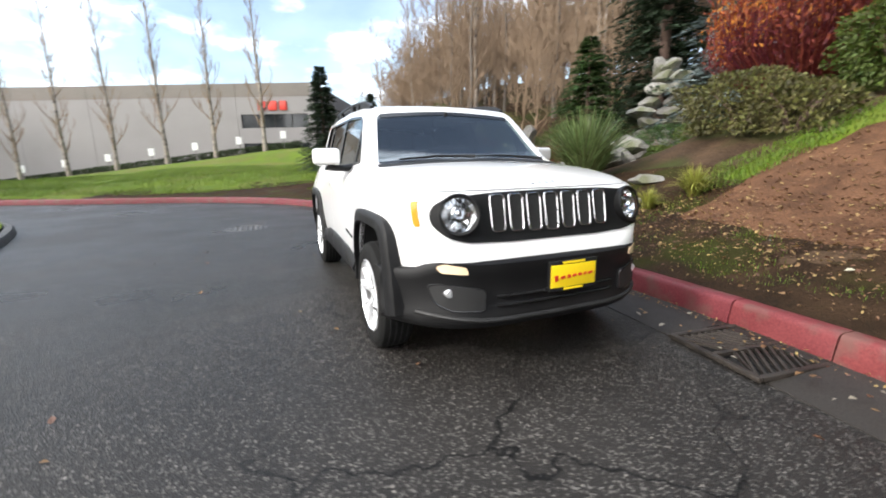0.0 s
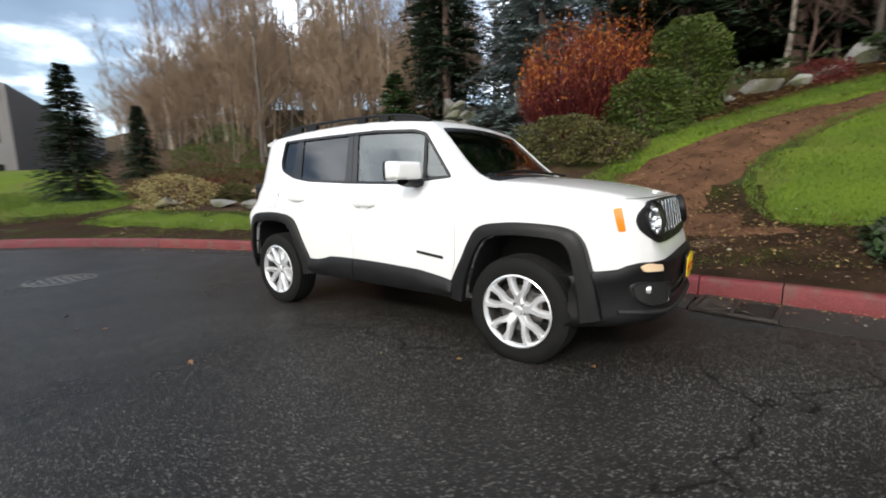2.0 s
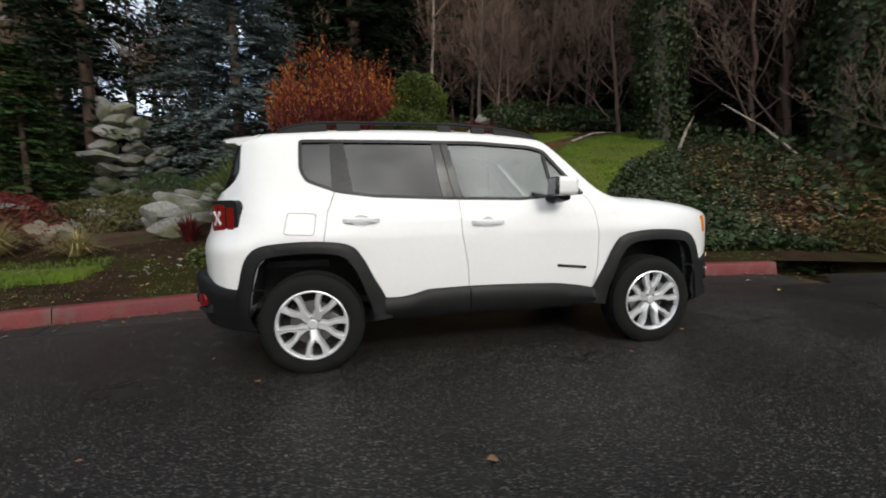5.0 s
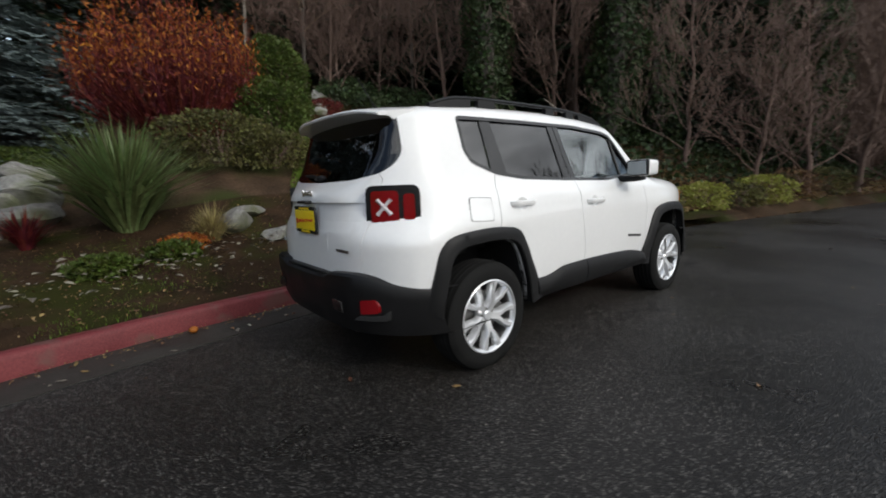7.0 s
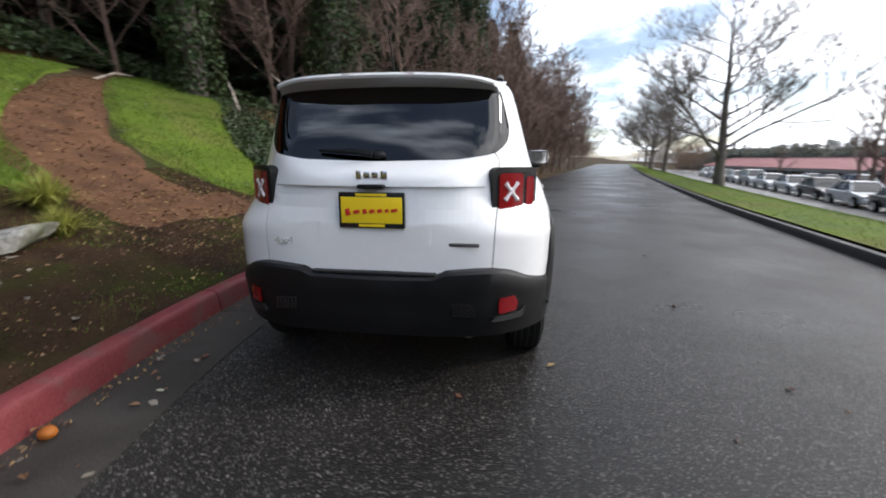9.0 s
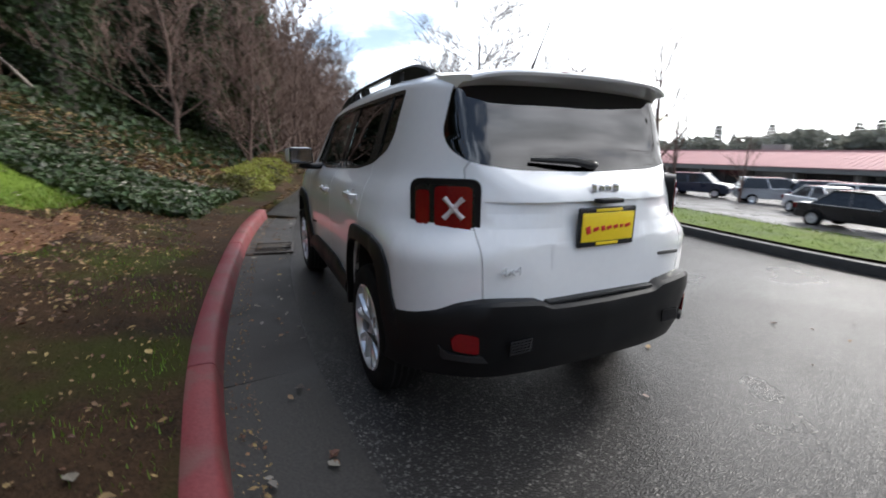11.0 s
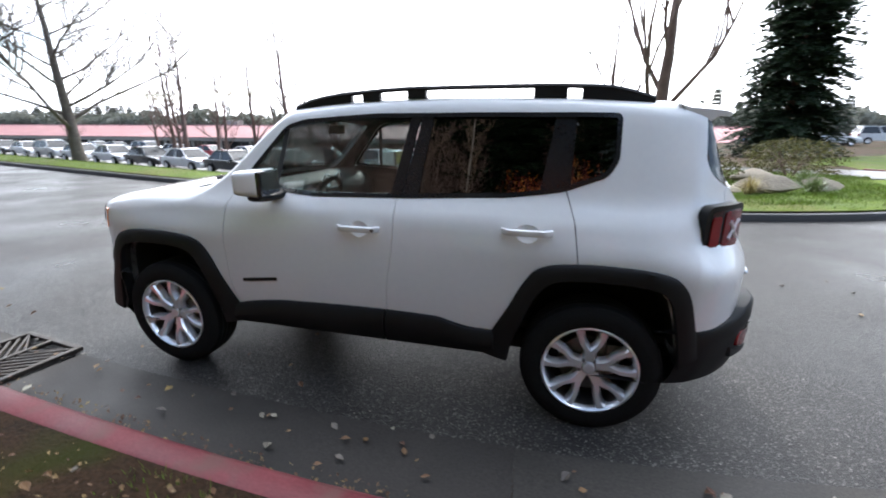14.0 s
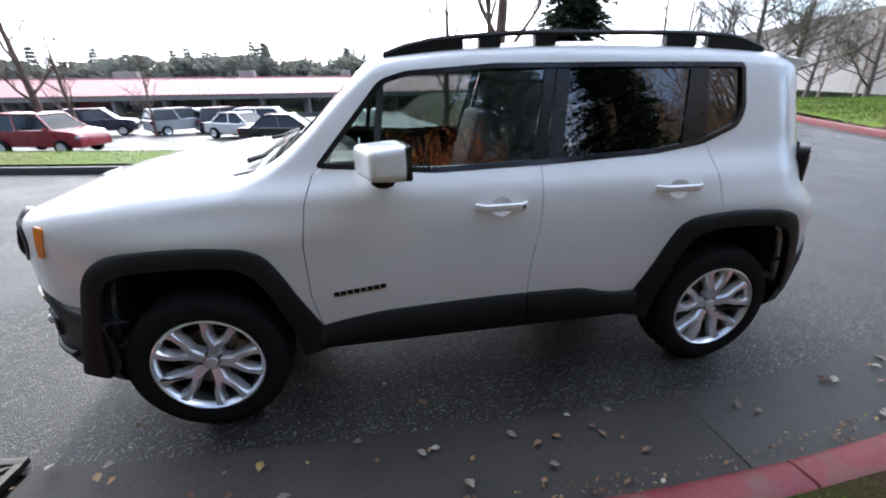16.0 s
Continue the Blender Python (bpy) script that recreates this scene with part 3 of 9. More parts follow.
def build_glazing():
    for s in (1, -1):
        # panes
        w = pane("front_door_window", [(-0.215, 1.165), (0.478, 1.168), (0.425, 1.525), (0.335, 1.545), (-0.078, 1.574), (-0.30, 1.576)], s, -0.014, M["glass_front"])
        v = pane("quarter_light", [(0.508, 1.17), (0.715, 1.195), (0.452, 1.497)], s, -0.014, M["glass_front"])
        w2 = pane("rear_door_window", [(-0.36, 1.178), (-0.80, 1.198), (-0.985, 1.225), (-1.04, 1.575), (-0.42, 1.577)], s, -0.014, M["glass_side"])
        q = pane("rear_quarter_window", [(-1.125, 1.245), (-1.275, 1.302), (-1.322, 1.375), (-1.325, 1.572), (-1.135, 1.573)], s, -0.014, M["glass_side"])
        for o in (w, v, w2, q):
            o.visible_shadow = False
        # pillars and surround
        pane("door_pillar", [(-0.362, 1.165), (-0.278, 1.16), (-0.362, 1.585), (-0.422, 1.585)], s, -0.006, M["gloss_black"])
        pane("door_pillar", [(-0.272, 1.16), (-0.21, 1.156), (-0.302, 1.585), (-0.356, 1.585)], s, -0.005, M["gloss_black"])
        pane("window_post", [(-0.98, 1.205), (-1.122, 1.235), (-1.135, 1.585), (-1.042, 1.585)], s, -0.006, M["gloss_black"])
        pane("window_post", [(0.478, 1.16), (0.508, 1.163), (0.452, 1.515), (0.425, 1.53)], s, -0.006, M["trim"])
        # rubber surround of the whole side glazing
        out = rounded(DLO, 0.035)
        cx, cz = -0.35, 1.37
        inn = []
        n = len(out)
        for i in range(n):
            a, b = Vector(out[i - 1]), Vector(out[(i + 1) % n])
            d = (b - a).normalized()
            k = Vector((-d.y, d.x))
            p = Vector(out[i])
            if (Vector((cx, cz)) - p).dot(k) < 0:
                k = -k
            inn.append(tuple(p + k * 0.022))
        bm = bmesh.new()
        f = on_side(s, 0.002)
        g = on_side(s, -0.016)
        ro = [bm.verts.new(f(*p)) for p in out]
        ri = [bm.verts.new(f(*p)) for p in inn]
        bo = [bm.verts.new(g(*p)) for p in out]
        bi = [bm.verts.new(g(*p)) for p in inn]
        for i in range(n):
            j = (i + 1) % n
            for q4 in ((ro[i], ro[j], ri[j], ri[i]), (ri[i], ri[j], bi[j], bi[i]), (bi[i], bi[j], bo[j], bo[i]), (bo[i], bo[j], ro[j], ro[i])):
                bm.faces.new(q4)
        bmesh.ops.recalc_face_normals(bm, faces=bm.faces[:])
        part("window_seal", bm, M["gloss_black"], car, "", 30)
    # windscreen
    ws = rounded([(0.985, -0.71), (1.0, 0), (0.985, 0.71), (0.515, 0.585), (0.5, 0), (0.515, -0.585)], 0.05)
    o = part("windscreen", sheet(ws, lambda u, v: (u, v, top_z(u, v) - 0.006), 0.07, 1, lambda u, v: (u, v, top_z(u, v) - 0.011)), M["glass_wind"], car, "", 40)
    o.visible_shadow = False
    band = ribbon([(0.965, -0.69), (0.972, 0), (0.965, 0.69)], 0.05)
    part("windscreen_band", sheet(band, lambda u, v: (u, v, top_z(u, v) - 0.0015), 0.1, 1, lambda u, v: (u, v, top_z(u, v) - 0.005)), M["gloss_black"], o)
    band = ribbon([(0.53, -0.57), (0.515, 0), (0.53, 0.57)], 0.045)
    part("windscreen_band", sheet(band, lambda u, v: (u, v, top_z(u, v) - 0.0015), 0.1, 1, lambda u, v: (u, v, top_z(u, v) - 0.005)), M["gloss_black"], o)
    cowl = ribbon([(1.035, -0.72), (1.05, 0), (1.035, 0.72)], 0.085)
    part("cowl", sheet(cowl, lambda u, v: (u, v, top_z(u, v) + 0.004), 0.08, 1, lambda u, v: (u, v, top_z(u, v) - 0.02)), M["clad"], car)
    for s0, s1 in ((0.62, 0.05), (0.02, -0.55)):
        bm = bmesh.new()
        pts = [(1.03, s0, top_z(1.03, s0) + 0.03), (0.98, s0 - 0.06, top_z(0.98, s0 - 0.06) + 0.022), (0.955, (s0 + s1) / 2, top_z(0.955, (s0 + s1) / 2) + 0.018), (0.96, s1, top_z(0.96, s1) + 0.014)]
        tube(bm, pts, [0.012, 0.011, 0.009, 0.006], 6)
        part("wiper", bm, M["clad"], car)
    # rear glass
    rg = rounded(REAR_GLASS, 0.06)
    o = part("rear_glass", sheet(rg, lambda u, v: (end_x(u, v, False) + 0.004, u, v), 0.06, 1, lambda u, v: (end_x(u, v, False) + 0.009, u, v)), M["glass_rear"], car, "", 40)
    o.visible_shadow = False
    # rear wiper with its arm
    bm = bmesh.new()
    xw = lambda y, z: end_x(y, z, False)
    tube(bm, [(xw(0.02, 1.235) - 0.03, 0.02, 1.235), (xw(0.1, 1.25) - 0.035, 0.10, 1.25), (xw(0.3, 1.26) - 0.02, 0.31, 1.258)], [0.018, 0.014, 0.008], 8)
    bmesh.ops.create_uvsphere(bm, u_segments=12, v_segments=8, radius=0.03, matrix=Matrix.Translation((xw(0.0, 1.235) - 0.01, 0.0, 1.235)) @ Matrix.Diagonal((0.9, 1.4, 0.7, 1)))
    part("rear_wiper", bm, M["clad"], car)


build_glazing()


# ---------------- cladding, bumpers, lamps ----------------
def flare(cx, flip, s):
    """The black arch moulding over a wheel."""
    o, i = arch(ARCH_OUT, cx, flip), arch(ARCH_IN, cx, flip)
    if flip:
        # in front of the fore wheel the moulding runs down into the bumper
        o = [(cx + 0.505, 0.37)] + o
        i = [(cx + 0.395, 0.34)] + i
    n = 60

    def along(p, q):
        ls = np.r_[0, np.cumsum([math.dist(a, b) for a, b in zip(p, p[1:])])]
        ls /= ls[-1]
        return curve(ls, [a[0] for a in p])(q), curve(ls, [a[1] for a in p])(q)
    bm = bmesh.new()
    rows = []
    for k in range(n + 1):
        q = k / n
        O, I = Vector(along(o, q)), Vector(along(i, q))
        row = []
        for f, y in ((0.0, None), (0.0, 0.012), (0.12, 0.022), (0.55, 0.034), (0.93, 0.040), (1.0, 0.034), (1.0, -0.10)):
            p = O.lerp(I, f)
            ys = side_y(p.x, max(p.y, 0.45))
            out = max(ys, 0.845)
            yy = ys - 0.012 if y is None else (out + y if y > 0 else 0.80 + y)
            row.append(bm.verts.new((p.x, s * yy, p.y)))
        rows.append(row)
    for a, b in zip(rows, rows[1:]):
        for k in range(len(a) - 1):
            bm.faces.new((a[k], a[k + 1], b[k + 1], b[k]))
    bmesh.ops.recalc_face_normals(bm, faces=bm.faces[:])
    part("wheel_arch_moulding", bm, M["clad"], car, "", 40)
    # liner of the wheel well
    bm = bmesh.new()
    ring = [[bm.verts.new((x, s * y, z)) for y in (0.47, 0.86)] for x, z in i]
    for a, b in zip(ring, ring[1:]):
        bm.faces.new((a[0], a[1], b[1], b[0]))
    bm.faces.new([r[0] for r in ring])
    part("wheel_well", bm, M["black"], car, "", 60)


SILL = curve([-0.80, -0.70, -0.60, -0.48, -0.2, 0.44, 0.66, 0.79], [0.497, 0.497, 0.512, 0.541, 0.546, 0.528, 0.50, 0.472])


def sill(s, x0, x1):
    bm = bmesh.new()
    rows = []
    for k in range(25):
        x = x0 + (x1 - x0) * k / 24
        zt = SILL(x)
        rows.append([bm.verts.new((x, s * y, z)) for y, z in ((0.845, zt + 0.001), (side_y(x, zt) + 0.012, zt), (side_y(x, zt) + 0.022, zt - 0.012), (0.898, zt - 0.07), (0.893, 0.40), (0.872, 0.362), (0.80, 0.345))])
    for a, b in zip(rows, rows[1:]):
        for k in range(6):
            bm.faces.new((a[k], a[k + 1], b[k + 1], b[k]))
    for r in (rows[0], rows[-1]):
        bm.faces.new(r)
    bmesh.ops.recalc_face_normals(bm, faces=bm.faces[:])
    part("sill_moulding", bm, M["clad"], car, "", 40)


def bumper(name, plan, prof, topz, sgn):
    """plan: x of the face by half-width; prof: (height share, inset); topz: top height by half-width."""
    bm = bmesh.new()
    ys = np.linspace(-0.893, 0.893, 61)
    rows = []
    for y in ys:
        zt = topz(abs(y))
        row = []
        for h, ins in prof:
            z = 0.30 + (zt - 0.30) * h
            row.append(bm.verts.new((sgn * (plan(abs(y)) - ins), y, z)))
        rows.append(row)
    for a, b in zip(rows, rows[1:]):
        for k in range(len(a) - 1):
            bm.faces.new((a[k], a[k + 1], b[k + 1], b[k]))
    bmesh.ops.recalc_face_normals(bm, faces=bm.faces[:])
    if sum(f.normal.x * sgn for f in bm.faces) < 0:
        bmesh.ops.reverse_faces(bm, faces=bm.faces[:])
    return part(name, bm, M["clad"], car, "", 40)


FPLAN = curve([0, 0.3, 0.45, 0.56, 0.64, 0.72, 0.79, 0.85, 0.893], [2.095, 2.087, 2.065, 2.03, 1.98, 1.905, 1.81, 1.715, 1.63])
RPLAN = curve([0, 0.35, 0.52, 0.62, 0.70, 0.77, 0.83, 0.87, 0.893], [2.115, 2.105, 2.08, 2.04, 1.98, 1.91, 1.83, 1.76, 1.68])
FTOP = curve([0, 0.45, 0.62, 0.69, 0.75, 0.80, 0.86, 0.893], [0.69, 0.69, 0.70, 0.69, 0.645, 0.63, 0.62, 0.61])
RTOP = curve([0, 0.30, 0.36, 0.55, 0.66, 0.75, 0.893], [0.66, 0.665, 0.69, 0.70, 0.685, 0.645, 0.60])


def build_cladding():
    for s in (1, -1):
        flare(1.285, True, s)
        flare(-1.285, False, s)
        sill(s, -0.80, -0.199)
        sill(s, -0.191, 0.79)
    b = bumper("front_bumper", FPLAN, ((1, 0.10), (1, 0.02), (0.96, 0.0), (0.82, 0.0), (0.76, 0.012), (0.35, 0.016), (0.26, -0.004), (0.16, 0.0), (0.06, 0.03), (0, 0.09), (0, 0.25)), FTOP, 1)
    bumper("rear_bumper", RPLAN, ((1, 0.14), (1, 0.015), (0.965, 0.0), (0.80, -0.004), (0.72, 0.004), (0.50, 0.016), (0.30, 0.03), (0.12, 0.06), (0.08, 0.12), (0.08, 0.4)), RTOP, -1)
    # chin strip and lower intake of the front
    bm = bmesh.new()
    pts = [(FPLAN(abs(y)) + 0.004, y, 0.375 + 0.10 * max(0, abs(y) - 0.45)) for y in np.linspace(-0.76, 0.76, 31)]
    tube(bm, pts, 0.014, 8)
    part("chin_strip", bm, M["trim"], b)
    for z in (0.45, 0.50):
        bm = bmesh.new()
        tube(bm, [(FPLAN(abs(y)) - 0.008, y, z) for y in np.linspace(-0.38, 0.38, 13)], 0.01, 6)
        part("intake_bar", bm, M["gloss_black"], b)
    for s in (1, -1):
        # turn lamp, fog lamp and bezel
        f = lambda off: (lambda u, v: (FPLAN(abs(u)) + off, u, v))
        part("turn_lamp", sheet(rounded([(s * 0.535, 0.626), (s * 0.545, 0.664), (s * 0.64, 0.680), (s * 0.678, 0.662), (s * 0.66, 0.632)], 0.012), f(0.008), 0.04, 1, f(-0.01)), M["turn_lens"], b, "pale amber turn lamp")
        bz = part("fog_bezel", sheet(rounded([(s * 0.45, 0.425), (s * 0.445, 0.545), (s * 0.66, 0.575), (s * 0.715, 0.56), (s * 0.69, 0.47), (s * 0.62, 0.43)], 0.03), f(0.004), 0.03, 1, f(-0.02)), M["trim"], b)
        rim = rounded([(s * 0.45, 0.425), (s * 0.445, 0.545), (s * 0.66, 0.575), (s * 0.715, 0.56), (s * 0.69, 0.47), (s * 0.62, 0.43)], 0.03)
        bm = bmesh.new()
        tube(bm, [(FPLAN(abs(u)) + 0.005, u, v) for u, v in rim + rim[:1]], 0.0045, 6)
        part("bezel_rim", bm, M["gloss_black"], bz)
        bm = bmesh.new()
        lathe(bm, [(0.0, 0.006), (0.018, 0.005), (0.024, 0.0), (0.027, -0.02)], 24, "x", (FPLAN(0.62) + 0.004, s * 0.62, 0.525))
        part("fog_lamp", bm, M["clear_lens"], bz)
    # plates
    for nm, x, y0, z0, sg in (("front_plate", FPLAN(0) + 0.012, 0.07, 0.575, 1), ("rear_plate", end_x(0, 0.98, False) - 0.012, 0.0, 0.977, -1)):
        fr = part(nm, boxes(((0.016, 0.325, 0.172), (x, y0, z0), 0.007)), M["gloss_black"], car, "black plate holder with a yellow dealer card")
        part("plate_card", boxes(((0.006, 0.298, 0.125), (x + sg * 0.008, y0, z0), 0.002)), M["yellow"], fr, "yellow card")
        for dz, wd in ((0.073, 0.15), (-0.073, 0.13)):
            part("plate_caption", boxes(((0.004, wd, 0.013), (x + sg * 0.0085, y0, z0 + dz), 0.001)), M["yellow"], fr)
        # unreadable red script as slanted bars
        for k, (dy, wd, ht) in enumerate(((-0.115, 0.030, 0.06), (-0.072, 0.038, 0.030), (-0.032, 0.026, 0.04), (0.004, 0.034, 0.028), (0.042, 0.03, 0.03), (0.076, 0.024, 0.026), (0.112, 0.04, 0.026))):
            dy = -dy if sg < 0 else dy
            part("script_bar", boxes(((0.003, wd * 0.8, ht * 0.55), (x + sg * 0.0125, y0 + dy, z0 - 0.004 + 0.05 * dy * sg), 0.001, Matrix.Rotation(radians(14 * sg), 4, "X"))), M["plate_red"], fr)
        if sg < 0:
            part("plate_lamp", boxes(((0.05, 0.13, 0.02), (x + 0.0, y0, z0 + 0.112), 0.008)), M["clad"], fr)
    # reflectors and rear vents in the rear bumper
    for s in (1, -1):
        fx = lambda y: -(RPLAN(abs(y)) - 0.012)
        part("reflector", sheet(rounded([(s * 0.618, 0.478), (s * 0.618, 0.556), (s * 0.69, 0.562), (s * 0.71, 0.53), (s * 0.703, 0.484)], 0.012), lambda u, v: (fx(u) - 0.012, u, v), 0.03, 1, lambda u, v: (fx(u) + 0.03, u, v)), M["red_lens"], car, "red reflector")
        part("reflector_lip", sheet(rounded([(s * 0.58, 0.44), (s * 0.60, 0.465), (s * 0.72, 0.47), (s * 0.75, 0.50), (s * 0.74, 0.44)], 0.008), lambda u, v: (fx(u) - 0.012, u, v), 0.03, 1, lambda u, v: (fx(u) + 0.02, u, v)), M["trim"], car)
        for k in range(6):
            part("bumper_vent", boxes(((0.008, 0.007, 0.066), (-(RPLAN(0.45) - 0.008) - 0.006, s * (0.40 + 0.019 * k), 0.505), 0.001, Matrix.Rotation(radians(s * 12), 4, "X"))), M["gloss_black"], car)
        for k in range(5):
            part("bumper_vent", boxes(((0.008, 0.11, 0.006), (-(RPLAN(0.45) - 0.008) - 0.007, s * 0.447, 0.48 + 0.013 * k), 0.001)), M["gloss_black"], car)
    part("step_pad", boxes(((0.05, 0.62, 0.012), (-2.06, 0, 0.672), 0.004)), M["trim"], car)


build_cladding()


def build_nose():
    fx = lambda off: (lambda u, v: (end_x(u, v) + off, u, v))
    half = [(0.0, 1.035), (0.35, 1.03), (0.62, 1.012), (0.685, 0.975), (0.70, 0.92), (0.685, 0.87), (0.63, 0.815), (0.52, 0.785), (0.3, 0.775), (0.0, 0.775)]
    poly = half + [(-y, z) for y, z in half[-2:0:-1]]
    pb = sheet(rounded(poly, 0.03), fx(0.008), 0.012, 1, fx(-0.012))
    bmesh.ops.delete(pb, geom=[f for f in pb.faces if math.hypot(abs(f.calc_center_median().y) - 0.558, f.calc_center_median().z - 0.925) < 0.092], context="FACES")
    g = part("grille_panel", pb, M["clad"], car, "black seven-slot grille panel", 40)
    for k in range(7):
        y = (k - 3) * 0.1125
        z0 = 0.818 + 0.004 * abs(k - 3)
        slot = rounded([(y - 0.039, z0), (y + 0.039, z0), (y + 0.043, 1.018), (y - 0.043, 1.018)], 0.026)
        bm = bmesh.new()
        tube(bm, [(end_x(u, v) + 0.014, u, v) for u, v in slot + slot[:1]], 0.0046, 8)
        part("slot_rim", bm, M["chrome"], g, "chrome slot rim")
        part("slot", sheet(slot, fx(0.012), 0.02, 1, fx(0.0)), M["black"], g)
    for s in (1, -1):
        y, z = s * 0.558, 0.925
        x = end_x(y, z)
        tilt = Matrix.Translation((x + 0.004, y, z)) @ Matrix.Rotation(radians(s * 16), 4, "Z") @ Matrix.Rotation(radians(-12), 4, "Y")
        bm = bmesh.new()
        lathe(bm, [(0.096, -0.05), (0.108, 0.0), (0.110, 0.016), (0.102, 0.024), (0.090, 0.018), (0.086, -0.01)], 40, "x")
        bm.transform(tilt)
        hl = part("headlamp", bm, M["clad"], car, "round clear headlamp")
        bm = bmesh.new()
        lathe(bm, [(0.094, 0.010), (0.080, -0.006), (0.05, -0.03), (0.03, -0.04), (0.0, -0.042)], 40, "x")
        bm.transform(tilt)
        part("reflector_bowl", bm, M["chrome"], hl)
        for cy, cz, r in ((0.0, 0.012, 0.036), (0.0, -0.052, 0.016)):
            bm = bmesh.new()
            lathe(bm, [(r, -0.03), (r, 0.0), (r * 0.84, 0.004), (r * 0.55, -0.012), (r * 0.3, -0.018), (r * 0.25, 0.0), (0.0, 0.003)], 20, "x", (0, cy, cz))
            bm.transform(tilt)
            part("bulb_cup", bm, M["chrome"], hl)
        for a in np.linspace(0, 2 * math.pi, 11)[:-1]:
            bm = bmesh.new()
            box(bm, (0.012, 0.004, 0.026), (0.002, 0.076 * math.cos(a), 0.076 * math.sin(a)), 0.0, Matrix.Rotation(a - math.pi / 2, 4, "X"))
            bm.transform(tilt)
            part("reflector_rib", bm, M["chrome"], hl)
        bm = bmesh.new()
        lathe(bm, [(0.095, 0.018), (0.08, 0.026), (0.05, 0.033), (0.0, 0.036)], 40, "x")
        bm.transform(tilt)
        part("lens", bm, M["lamp_glass"], hl).visible_shadow = False
        # side marker
        mk = rounded([(1.808, 0.99), (1.85, 0.997), (1.876, 0.865), (1.842, 0.862)], 0.01)
        part("side_marker", sheet(mk, on_side(s, 0.006), 0.03, 1, on_side(s, -0.01)), M["orange_lens"], car, "orange side marker")
    # plain badge shapes above the grille
    for k, (dy, wd, ht) in enumerate(((-0.072, 0.03, 0.034), (-0.028, 0.036, 0.026), (0.018, 0.036, 0.026), (0.064, 0.036, 0.032))):
        x = 1.90
        part("badge_letter", boxes(((0.03, wd, 0.008), (x, dy, top_z(x, dy) + 0.004), 0.003, Matrix.Rotation(radians(24), 4, "Y"))), M["alloy"], car)


build_nose()


def ribbon_solid(path, z0, z1, out, inn, rnd=0.0):
    """A band standing along a plan path, from inn to out off it."""
    bm = bmesh.new()
    rows = []
    n = len(path)
    for i, p in enumerate(path):
        d = (Vector(path[min(i + 1, n - 1)]) - Vector(path[max(i - 1, 0)])).normalized()
        q = Vector((d.y, -d.x))
        if q.dot(Vector(p)) < 0:
            q = -q
        sh = rnd if i in (0, n - 1) else (rnd * 0.25 if i in (1, n - 2) else 0)
        a, b = Vector(p) + q * out, Vector(p) + q * inn
        rows.append([bm.verts.new((b.x, b.y, z0 + sh)), bm.verts.new((a.x, a.y, z0 + sh)), bm.verts.new((a.x, a.y, z1 - sh)), bm.verts.new((b.x, b.y, z1 - sh))])
    for a, b in zip(rows, rows[1:]):
        for k in range(4):
            bm.faces.new((a[k], a[(k + 1) % 4], b[(k + 1) % 4], b[k]))
    bm.faces.new(rows[0]); bm.faces.new(rows[-1])
    bmesh.ops.recalc_face_normals(bm, faces=bm.faces[:])
    es = [e for e in bm.edges if len(e.link_faces) == 2 and e.calc_face_angle(0) > 0.9]
    bmesh.ops.bevel(bm, geom=es, offset=0.006, segments=2, profile=0.6, affect="EDGES")
    return bm


